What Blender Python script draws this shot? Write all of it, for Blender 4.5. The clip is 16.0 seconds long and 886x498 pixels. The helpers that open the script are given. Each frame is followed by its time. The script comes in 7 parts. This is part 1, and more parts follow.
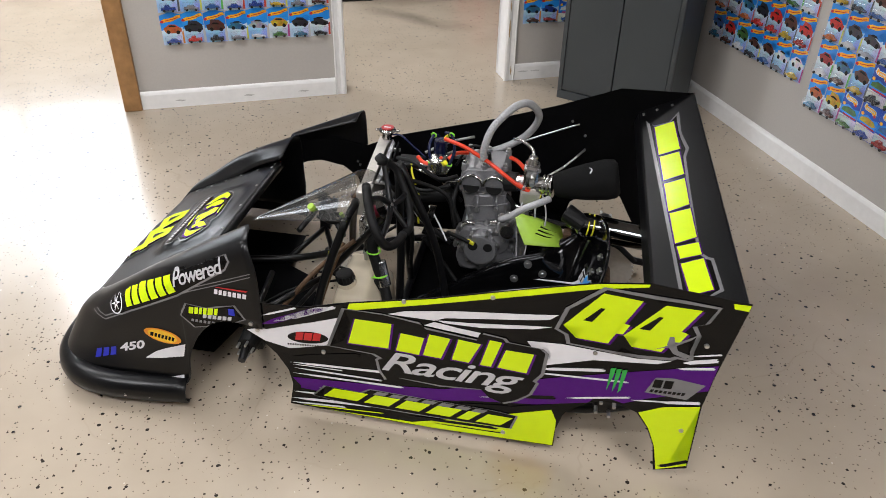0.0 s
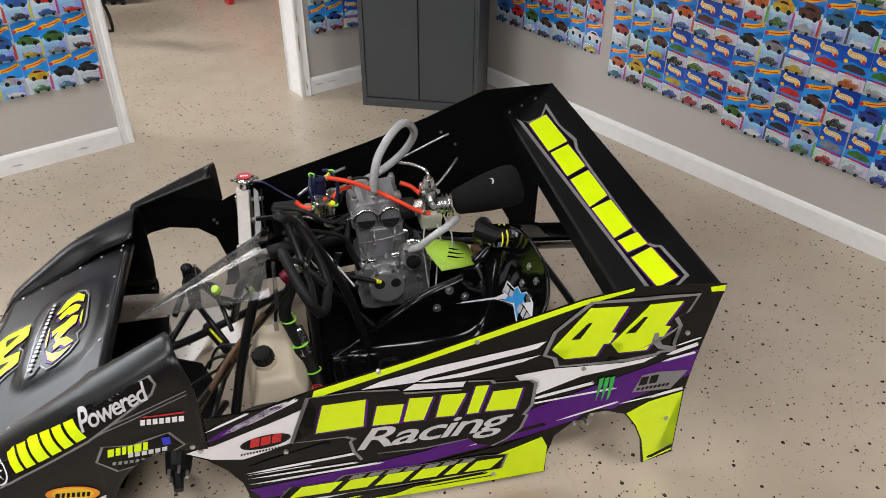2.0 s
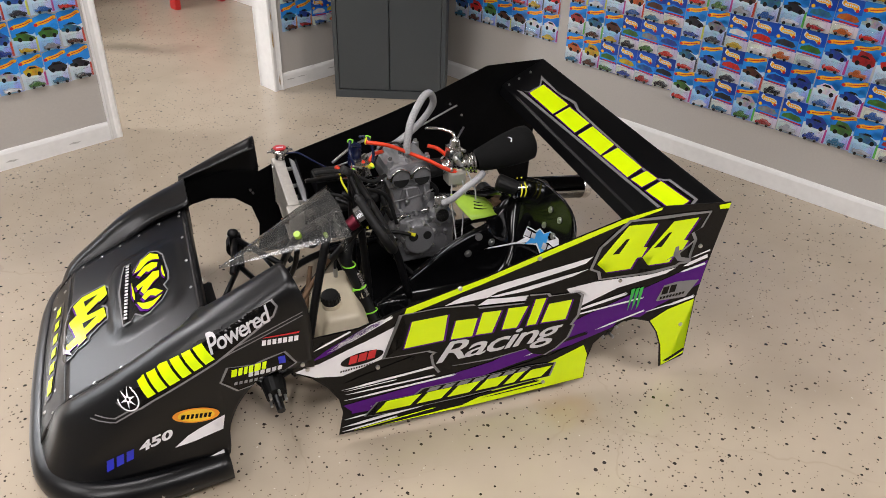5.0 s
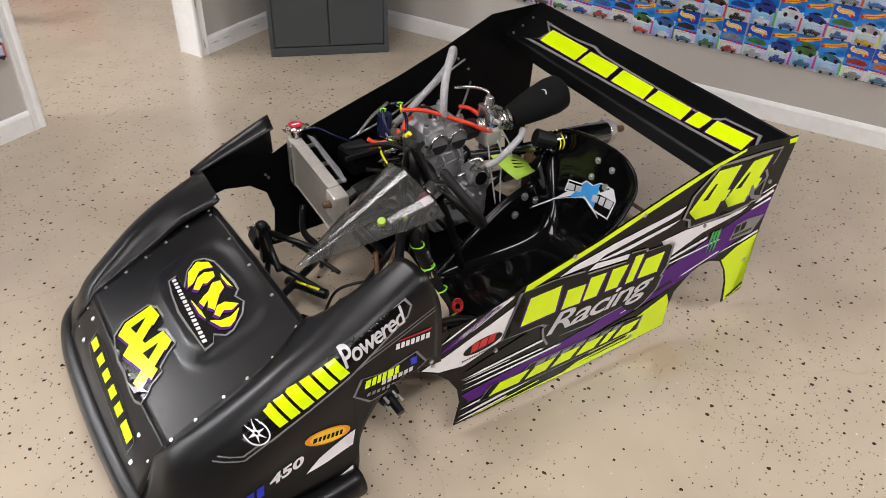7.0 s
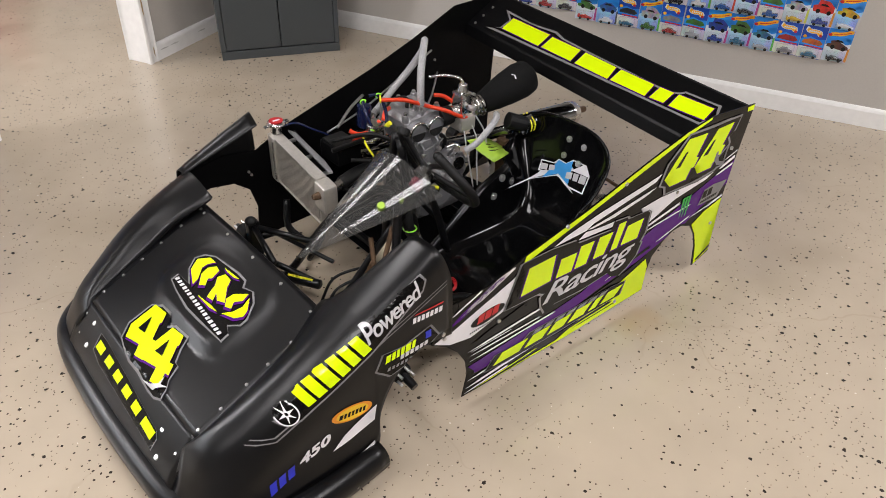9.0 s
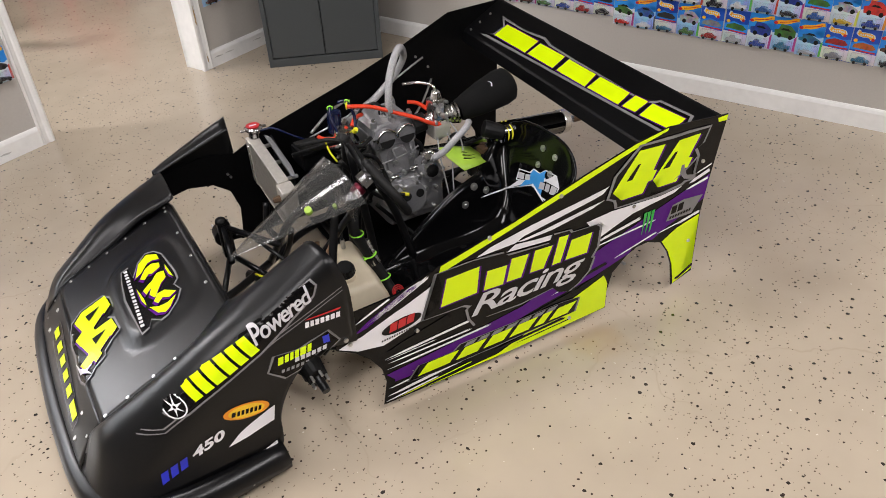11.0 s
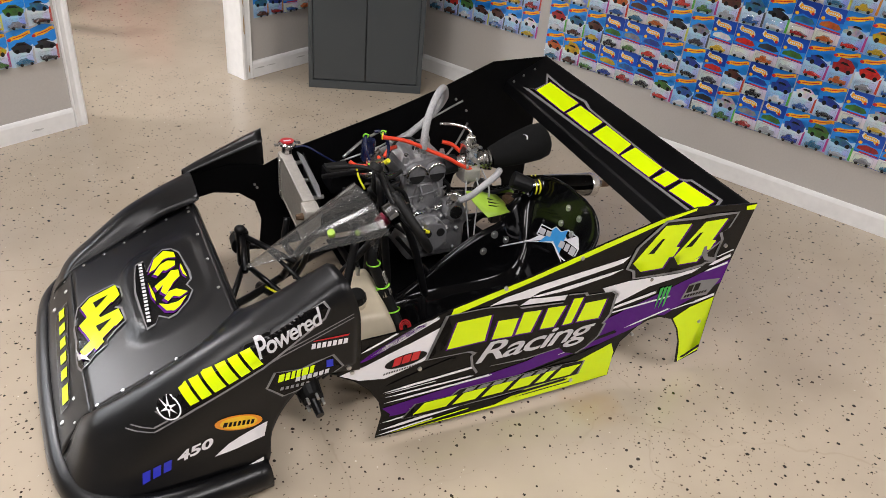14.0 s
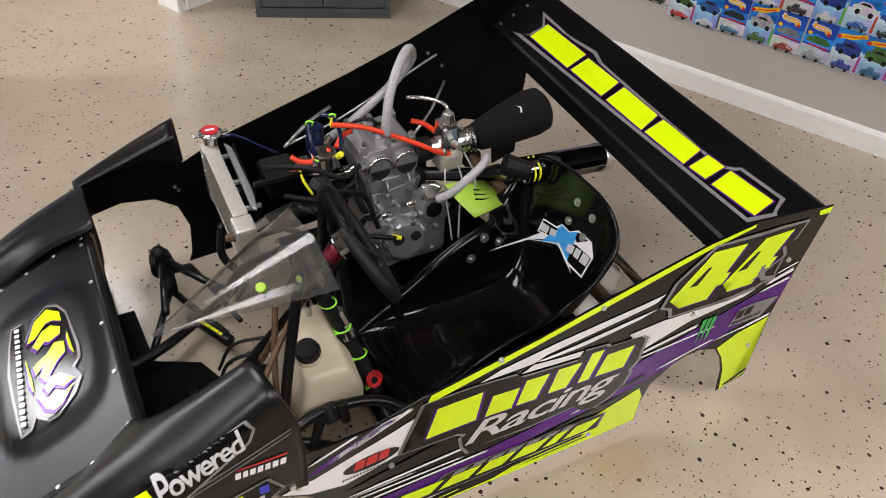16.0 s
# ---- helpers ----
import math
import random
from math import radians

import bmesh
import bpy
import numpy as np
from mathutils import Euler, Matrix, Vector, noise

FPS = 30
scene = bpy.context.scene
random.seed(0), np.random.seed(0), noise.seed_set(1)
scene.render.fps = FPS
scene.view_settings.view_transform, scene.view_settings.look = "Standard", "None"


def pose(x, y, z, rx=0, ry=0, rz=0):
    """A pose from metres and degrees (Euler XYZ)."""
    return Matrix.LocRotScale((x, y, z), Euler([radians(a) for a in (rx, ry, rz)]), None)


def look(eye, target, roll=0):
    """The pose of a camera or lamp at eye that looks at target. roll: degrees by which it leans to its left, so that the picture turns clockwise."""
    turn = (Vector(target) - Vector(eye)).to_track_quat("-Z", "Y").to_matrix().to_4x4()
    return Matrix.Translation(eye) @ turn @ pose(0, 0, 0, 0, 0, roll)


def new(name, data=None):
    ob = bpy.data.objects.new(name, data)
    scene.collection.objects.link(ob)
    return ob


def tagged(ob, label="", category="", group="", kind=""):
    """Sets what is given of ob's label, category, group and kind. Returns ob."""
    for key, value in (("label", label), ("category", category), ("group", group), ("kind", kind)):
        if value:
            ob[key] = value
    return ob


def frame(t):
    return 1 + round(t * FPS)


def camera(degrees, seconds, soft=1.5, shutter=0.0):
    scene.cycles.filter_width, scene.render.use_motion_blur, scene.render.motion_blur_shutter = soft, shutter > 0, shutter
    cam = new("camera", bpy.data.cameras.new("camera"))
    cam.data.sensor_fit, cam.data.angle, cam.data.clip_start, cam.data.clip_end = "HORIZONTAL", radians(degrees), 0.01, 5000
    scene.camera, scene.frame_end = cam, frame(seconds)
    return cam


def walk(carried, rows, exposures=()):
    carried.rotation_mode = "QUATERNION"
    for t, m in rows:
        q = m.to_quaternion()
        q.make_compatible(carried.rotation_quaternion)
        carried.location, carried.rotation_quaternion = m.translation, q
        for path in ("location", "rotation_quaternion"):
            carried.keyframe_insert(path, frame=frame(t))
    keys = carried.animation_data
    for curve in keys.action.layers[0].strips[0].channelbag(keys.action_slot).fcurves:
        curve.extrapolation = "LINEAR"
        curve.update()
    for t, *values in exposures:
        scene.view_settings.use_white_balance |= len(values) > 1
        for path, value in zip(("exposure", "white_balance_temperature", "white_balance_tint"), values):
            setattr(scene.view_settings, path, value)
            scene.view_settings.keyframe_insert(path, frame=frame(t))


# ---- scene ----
# ---- camera ----
cam = camera(60.3, 16.0, soft=0.6, shutter=0.25)
PATH = [
    (0, (0.046, 0.019, 1.609), (0.502, 1.627, 0.512), 1.4),
    (0.5, (-0.022, 0.18, 1.592), (0.469, 1.766, 0.476), 2.0),
    (1, (-0.058, 0.336, 1.594), (0.489, 1.912, 0.491), 2.7),
    (1.5, (-0.19, 0.416, 1.607), (0.619, 1.867, 0.493), 1.6),
    (2, (-0.287, 0.419, 1.609), (0.736, 1.739, 0.508), -0.0),
    (2.5, (-0.393, 0.292, 1.598), (0.579, 1.722, 0.592), -4.2),
    (3, (-0.495, 0.19, 1.597), (0.494, 1.601, 0.582), -2.3),
    (3.2, (-0.55, 0.175, 1.604), (0.473, 1.571, 0.6), -1.6),
    (5.3, (-0.895, 0.498, 1.596), (0.38, 1.61, 0.529), 2.7),
    (5.5, (-0.948, 0.557, 1.594), (0.356, 1.639, 0.531), 3.3),
    (6, (-1.108, 0.715, 1.599), (0.22, 1.756, 0.525), 2.4),
    (6.5, (-1.119, 0.849, 1.584), (0.224, 1.808, 0.454), 2.7),
    (7, (-1.114, 1.03, 1.588), (0.287, 1.826, 0.403), 2.0),
    (7.5, (-1.24, 1.175, 1.583), (0.219, 1.808, 0.37), 2.7),
    (8, (-1.285, 1.187, 1.583), (0.172, 1.799, 0.357), 4.0),
    (8.5, (-1.298, 1.172, 1.586), (0.171, 1.804, 0.385), 3.5),
    (9, (-1.286, 1.137, 1.588), (0.198, 1.776, 0.41), 1.7),
    (9.5, (-1.263, 0.973, 1.591), (0.229, 1.691, 0.47), 0.7),
    (10, (-1.21, 0.806, 1.582), (0.189, 1.684, 0.455), -1.1),
    (10.2, (-1.181, 0.778, 1.584), (0.204, 1.662, 0.443), -1.3),
    (12.3, (-0.782, 0.51, 1.564), (0.36, 1.644, 0.376), -2.7),
    (12.5, (-0.798, 0.518, 1.57), (0.337, 1.654, 0.378), -0.7),
    (13, (-0.892, 0.569, 1.582), (0.307, 1.703, 0.453), 3.0),
    (13.5, (-0.989, 0.647, 1.581), (0.314, 1.7, 0.488), 4.8),
    (14, (-1.03, 0.691, 1.584), (0.335, 1.682, 0.509), 5.7),
    (14.5, (-0.944, 0.73, 1.581), (0.405, 1.726, 0.491), 4.5),
    (15, (-0.784, 0.789, 1.575), (0.49, 1.833, 0.441), 2.7),
    (15.5, (-0.634, 0.942, 1.557), (0.609, 1.901, 0.317), 3.5),
    (16, (-0.48, 1.051, 1.559), (0.755, 1.913, 0.244), 3.3),
]
walk(cam, [(t, look(eye, target, roll)) for t, eye, target, roll in PATH],
     exposures=[(0.0, -0.06, 6300, 10), (2.0, 0.0, 6420, 10), (5.3, 0.01, 6540, 12), (16.0, 0.03, 6540, 12)])
# ---- light ----
world = bpy.data.worlds.new("world")
scene.world = world
world.use_nodes = True
_bg = world.node_tree.nodes["Background"]
_sky = world.node_tree.nodes.new("ShaderNodeTexSky")
_sky.sky_type, _sky.sun_disc = "NISHITA", False
_sky.sun_elevation, _sky.sun_rotation = radians(40), radians(200)
world.node_tree.links.new(_sky.outputs["Color"], _bg.inputs["Color"])
_bg.inputs["Strength"].default_value = 0.12
scene.view_settings.exposure = 0.0


def area(name, x, y, z, sx, sy, watts, colour, target):
    lamp = bpy.data.lights.new(name, "AREA")
    lamp.shape, lamp.size, lamp.size_y = "RECTANGLE", sx, sy
    lamp.energy, lamp.color = watts, colour
    ob = new(name, lamp)
    ob.matrix_world = look((x, y, z), target)
    return ob


# broad ceiling panels added as fill, one in the back room for hood glare, and the back window's daylight
CEILING = 2.6
# The panels are unseen: places are guessed, watts tuned for brightness.
TUBES = [(-0.6, 0.1, 35, 1.15, 0.60), (-0.2, 2.7, 26, 1.15, 0.60), (-2.2, 1.2, 30, 1.15, 0.60), (-2.2, 3.0, 22, 1.15, 0.60), (1.5, -0.9, 46, 1.15, 0.60), (0.9, 5.3, 28, 1.15, 0.60), (-1.28, 6.25, 78, 0.62, 0.56)]
for lx, ly, watts, long, wide in TUBES:
    area("ceiling_lamp", lx, ly, CEILING - 0.075, long, wide, watts, (1.0, 0.98, 1.0), (lx, ly, 0))
area("window_daylight", -1.75, 6.5, 1.7, 2.4, 1.6, 42, (0.93, 0.97, 1.0), (-1.4, 3.0, 0.6))
# ---- building helpers ----
from mathutils.bvhtree import BVHTree


def mesh_of(verts, faces, smooth=False):
    me = bpy.data.meshes.new("mesh")
    me.from_pydata([tuple(v) for v in verts], [], faces)
    me.validate()
    me.update()
    if smooth:
        me.shade_smooth()
    return me


def data_of(shape, smooth=False):
    if isinstance(shape, bmesh.types.BMesh):
        me = bpy.data.meshes.new("mesh")
        bmesh.ops.recalc_face_normals(shape, faces=shape.faces)
        shape.to_mesh(me)
        shape.free()
        if smooth:
            me.shade_smooth()
        return me
    return shape


def part(name, shape, material, parent, label="", smooth=False):
    """One mesh object under a thing or a part."""
    ob = new(name, data_of(shape, smooth))
    ob.data.name = name
    if not ob.data.materials:
        ob.data.materials.append(material)
    ob.parent = parent
    return tagged(ob, label)


def thing(name, m, label, category, group="", kind=""):
    ob = new(name)
    ob.matrix_basis = m
    return tagged(ob, label, category, group, kind)


def solid(name, shape, material, label="", category="", group="", kind="", m=None, smooth=False):
    """A thing or a piece of the setting that is one mesh."""
    ob = new(name, data_of(shape, smooth))
    ob.data.name = name
    ob.data.materials.append(material)
    if m is not None:
        ob.matrix_basis = m
    return tagged(ob, label, category, group, kind)


def thicken(ob, t, offset=0.0):
    mod = ob.modifiers.new("thickness", "SOLIDIFY")
    mod.thickness, mod.offset = t, offset
    return ob


def box(x0, y0, z0, x1, y1, z1, bevel=0.0, seg=2, bm=None):
    out = bm or bmesh.new()
    r = bmesh.ops.create_cube(out, size=1)
    bmesh.ops.scale(out, vec=(x1 - x0, y1 - y0, z1 - z0), verts=r["verts"])
    bmesh.ops.translate(out, vec=((x0 + x1) / 2, (y0 + y1) / 2, (z0 + z1) / 2), verts=r["verts"])
    if bevel:
        es = {e for v in r["verts"] for e in v.link_edges}
        bmesh.ops.bevel(out, geom=list(es), offset=bevel, segments=seg, affect="EDGES", profile=0.6)
    return out


def cyl(a, b, r0, r1=None, seg=14, bevel=0.0, bm=None):
    """A cylinder or cone from a to b."""
    out = bm or bmesh.new()
    a, b = Vector(a), Vector(b)
    r1 = r0 if r1 is None else r1
    m = Matrix.Translation((a + b) / 2) @ (b - a).to_track_quat("Z", "Y").to_matrix().to_4x4()
    r = bmesh.ops.create_cone(out, cap_ends=True, segments=seg, radius1=r0, radius2=r1, depth=(b - a).length, matrix=m)
    if bevel:
        caps = {e for v in r["verts"] for f in v.link_faces if len(f.verts) > 4 for e in f.edges}
        bmesh.ops.bevel(out, geom=list(caps), offset=bevel, segments=2, affect="EDGES", profile=0.6)
    return out


def ball(c, r, squash=1.0, bm=None, seg=12):
    out = bm or bmesh.new()
    bmesh.ops.create_uvsphere(out, u_segments=seg, v_segments=seg * 2 // 3, radius=r, matrix=Matrix.Translation(c) @ Matrix.Diagonal((1, 1, squash, 1)))
    return out


def glide(points, steps=6):
    """Catmull-Rom through the points."""
    p = [Vector(q) for q in points]
    p = [2 * p[0] - p[1]] + p + [2 * p[-1] - p[-2]]
    out = []
    for i in range(1, len(p) - 2):
        a, b, c, d = p[i - 1:i + 3]
        for k in range(steps):
            t = k / steps
            out.append(0.5 * (2 * b + (c - a) * t + (2 * a - 5 * b + 4 * c - d) * t * t + (3 * b - a - 3 * c + d) * t ** 3))
    out.append(p[-2])
    return out


def tube(points, r, seg=8, steps=6, straight=False, r_end=None, flat=1.0):
    """A round bar or hose along the points."""
    pts = [Vector(q) for q in points] if straight else glide(points, steps)
    n = len(pts)
    verts, faces = [], []
    side = None
    for i, c in enumerate(pts):
        d = (pts[min(i + 1, n - 1)] - pts[max(i - 1, 0)]).normalized()
        if side is None:
            side = d.orthogonal().normalized()
        side = (side - d * side.dot(d)).normalized()
        up = d.cross(side)
        rr = r if r_end is None else r + (r_end - r) * i / (n - 1)
        for k in range(seg):
            a = 2 * math.pi * k / seg
            verts.append(c + side * (rr * math.cos(a)) + up * (rr * flat * math.sin(a)))
    for i in range(n - 1):
        for k in range(seg):
            k2 = (k + 1) % seg
            faces.append((i * seg + k, i * seg + k2, (i + 1) * seg + k2, (i + 1) * seg + k))
    faces.append(tuple(range(seg))[::-1])
    faces.append(tuple((n - 1) * seg + k for k in range(seg)))
    return mesh_of(verts, faces, True)


def loft(rows, smooth=True, closed=False):
    """A skin over rows of points, all of one length."""
    w = len(rows[0])
    verts = [v for row in rows for v in row]
    faces = []
    for i in range(len(rows) - 1):
        for j in range(w if closed else w - 1):
            j2 = (j + 1) % w
            faces.append((i * w + j, i * w + j2, (i + 1) * w + j2, (i + 1) * w + j))
    return mesh_of(verts, faces, smooth)


def prism(outline, to3d, t, bevel=0.0):
    """A plate with the outline (2D), set into space by to3d(a, b, depth)."""
    bm = bmesh.new()
    lo = [bm.verts.new(to3d(a, b, 0.0)) for a, b in outline]
    hi = [bm.verts.new(to3d(a, b, t)) for a, b in outline]
    n = len(outline)
    bm.faces.new(lo)
    bm.faces.new(hi[::-1])
    for i in range(n):
        bm.faces.new((lo[i], hi[i], hi[(i + 1) % n], lo[(i + 1) % n]))
    bmesh.ops.recalc_face_normals(bm, faces=bm.faces)
    if bevel:
        es = [e for e in bm.edges if len(e.link_faces) == 2 and e.calc_face_angle(0) > 0.9]
        bmesh.ops.bevel(bm, geom=es, offset=bevel, segments=1, affect="EDGES")
    return bm


def lathe(profile, seg=20):
    """Round z: profile of (r, z)."""
    rows = [[(r * math.cos(2 * math.pi * k / seg), r * math.sin(2 * math.pi * k / seg), z) for k in range(seg)] for r, z in profile]
    return loft(rows, True, True)


def arc(cx, cy, r, a0, a1, n):
    return [(cx + r * math.cos(radians(a0 + (a1 - a0) * i / n)), cy + r * math.sin(radians(a0 + (a1 - a0) * i / n))) for i in range(n + 1)]


# ---- flat lettering and stickers ----
def letters(text, height, bold=0.0, slant=0.0, spacing=1.0):
    """Blender's own font as a flat mesh, its lower left at 0, 0: vertices and faces."""
    cu = bpy.data.curves.new("letters", "FONT")
    cu.body, cu.offset, cu.shear, cu.space_character, cu.resolution_u = text, bold, slant, spacing, 3
    ob = new("letters", cu)
    bpy.context.view_layer.update()
    me = bpy.data.meshes.new_from_object(ob.evaluated_get(bpy.context.evaluated_depsgraph_get()))
    pts = [v.co.copy() for v in me.vertices]
    faces = [tuple(p.vertices) for p in me.polygons]
    bpy.data.objects.remove(ob)
    bpy.data.meshes.remove(me)
    x0, y0 = min(p.x for p in pts), min(p.y for p in pts)
    k = height / (max(p.y for p in pts) - y0)
    return [((p.x - x0) * k, (p.y - y0) * k) for p in pts], faces


def shapes(*outlines):
    pts, faces = [], []
    for o in outlines:
        faces.append(tuple(range(len(pts), len(pts) + len(o))))
        pts += list(o)
    return pts, faces


def bars(widths, height, gap=0.15, slant=0.25):
    """One slanted bar for each letter that is not spelled out; widths in heights."""
    out, x = [], 0.0
    for w in widths:
        w *= height
        out.append([(x, 0), (x + w, 0), (x + w + slant * height, height), (x + slant * height, height)])
        x += w + gap * height
    return shapes(*out)


def fit_to(flat, width, height):
    pts, faces = flat
    x0, x1 = min(p[0] for p in pts), max(p[0] for p in pts)
    y0, y1 = min(p[1] for p in pts), max(p[1] for p in pts)
    return [((p[0] - x0) / (x1 - x0) * width, (p[1] - y0) / (y1 - y0) * height) for p in pts], faces


def row_of(put, name, flat, *rest, **more):
    """Each bar of a row as a sticker of its own."""
    pts, faces = flat
    for f in faces:
        put(name, ([pts[i] for i in f], [tuple(range(len(f)))]), *rest, **more)


def oval(cx, cy, rx, ry, n=24, turn=0.0):
    c, s = math.cos(radians(turn)), math.sin(radians(turn))
    return [(cx + rx * math.cos(a) * c - ry * math.sin(a) * s, cy + rx * math.cos(a) * s + ry * math.sin(a) * c) for a in (2 * math.pi * i / n for i in range(n))]


def inset(points, k):
    """The outline drawn in towards its middle by k."""
    cx, cy = sum(p[0] for p in points) / len(points), sum(p[1] for p in points) / len(points)
    out = []
    for x, y in points:
        d = math.hypot(x - cx, y - cy)
        out.append((cx + (x - cx) * (1 - k / d), cy + (y - cy) * (1 - k / d)))
    return out


def rim(points, k):
    """The strip between an outline and the same outline drawn in by k."""
    inner = inset(points, k)
    n = len(points)
    return shapes(*[[points[i], points[(i + 1) % n], inner[(i + 1) % n], inner[i]] for i in range(n)])


def tree_of(ob):
    me = ob.data
    return BVHTree.FromPolygons([v.co.copy() for v in me.vertices], [tuple(p.vertices) for p in me.polygons])


def sticker(name, flat, origin, u, v, onto, material, parent, lift=0.0015, label="", fine=0.02):
    """A flat shape laid on a surface: its plane is origin + a*u + b*v, and it is pressed down along the normal of that plane."""
    origin, u, v = Vector(origin), Vector(u), Vector(v)
    down = -u.cross(v).normalized()
    pts, faces = flat
    bm = bmesh.new()
    vs = [bm.verts.new(origin + u * a + v * b) for a, b in pts]
    for f in faces:
        try:
            bm.faces.new([vs[i] for i in f])
        except ValueError:
            pass
    bmesh.ops.triangulate(bm, faces=bm.faces)
    for _ in range(4):
        es = [e for e in bm.edges if e.calc_length() > fine]
        if not es:
            break
        bmesh.ops.subdivide_edges(bm, edges=es, cuts=1)
        bmesh.ops.triangulate(bm, faces=bm.faces)
    lost = []
    for q in bm.verts:
        hit, normal, _, _ = onto.ray_cast(q.co - down * 0.3, down)
        if hit:
            q.co = hit - down * lift
        else:
            lost.append(q)
    bmesh.ops.delete(bm, geom=lost, context="VERTS")
    return part(name, bm, material, parent, label)


# ---- materials ----
def material(name, base, rough=0.5, metal=0.0, grain=40.0, vary=0.08, bump=0.0, coat=0.0, blotch=3.0, tint=None, spec=0.5):
    """A painted, moulded or metal surface with fine grain and broad blotches."""
    m = bpy.data.materials.new(name)
    m.use_nodes = True
    nt = m.node_tree
    b = nt.nodes["Principled BSDF"]
    b.inputs["Metallic"].default_value = metal
    b.inputs["Coat Weight"].default_value = coat
    b.inputs["Coat Roughness"].default_value = 0.08
    b.inputs["Specular IOR Level"].default_value = spec
    co = nt.nodes.new("ShaderNodeTexCoord")
    n1, n2 = nt.nodes.new("ShaderNodeTexNoise"), nt.nodes.new("ShaderNodeTexNoise")
    n1.inputs["Scale"].default_value, n1.inputs["Detail"].default_value = grain, 4
    n2.inputs["Scale"].default_value, n2.inputs["Detail"].default_value = blotch, 3
    for n in (n1, n2):
        nt.links.new(co.outputs["Object"], n.inputs["Vector"])
    add = nt.nodes.new("ShaderNodeMath")
    add.operation = "ADD"
    nt.links.new(n1.outputs["Fac"], add.inputs[0])
    nt.links.new(n2.outputs["Fac"], add.inputs[1])
    ramp = nt.nodes.new("ShaderNodeMapRange")
    ramp.inputs["From Min"].default_value, ramp.inputs["From Max"].default_value = 0.6, 1.4
    nt.links.new(add.outputs[0], ramp.inputs["Value"])
    mix = nt.nodes.new("ShaderNodeMix")
    mix.data_type = "RGBA"
    dark = [c * (1 - 2 * vary) for c in base]
    mix.inputs[6].default_value = (*dark, 1)
    mix.inputs[7].default_value = (*(tint or [min(1, c * (1 + vary)) for c in base]), 1)
    nt.links.new(ramp.outputs[0], mix.inputs[0])
    nt.links.new(mix.outputs[2], b.inputs["Base Color"])
    rr = nt.nodes.new("ShaderNodeMapRange")
    rr.inputs["To Min"].default_value, rr.inputs["To Max"].default_value = max(0.02, rough - 0.08), min(1, rough + 0.08)
    nt.links.new(n2.outputs["Fac"], rr.inputs["Value"])
    nt.links.new(rr.outputs[0], b.inputs["Roughness"])
    if bump:
        bp = nt.nodes.new("ShaderNodeBump")
        bp.inputs["Strength"].default_value, bp.inputs["Distance"].default_value = bump, 0.002
        nt.links.new(n1.outputs["Fac"], bp.inputs["Height"])
        nt.links.new(bp.outputs[0], b.inputs["Normal"])
    return m


def node(m, kind, **values):
    n = m.node_tree.nodes.new(kind)
    for key, value in values.items():
        n.inputs[key.replace("_", " ")].default_value = value
    return n


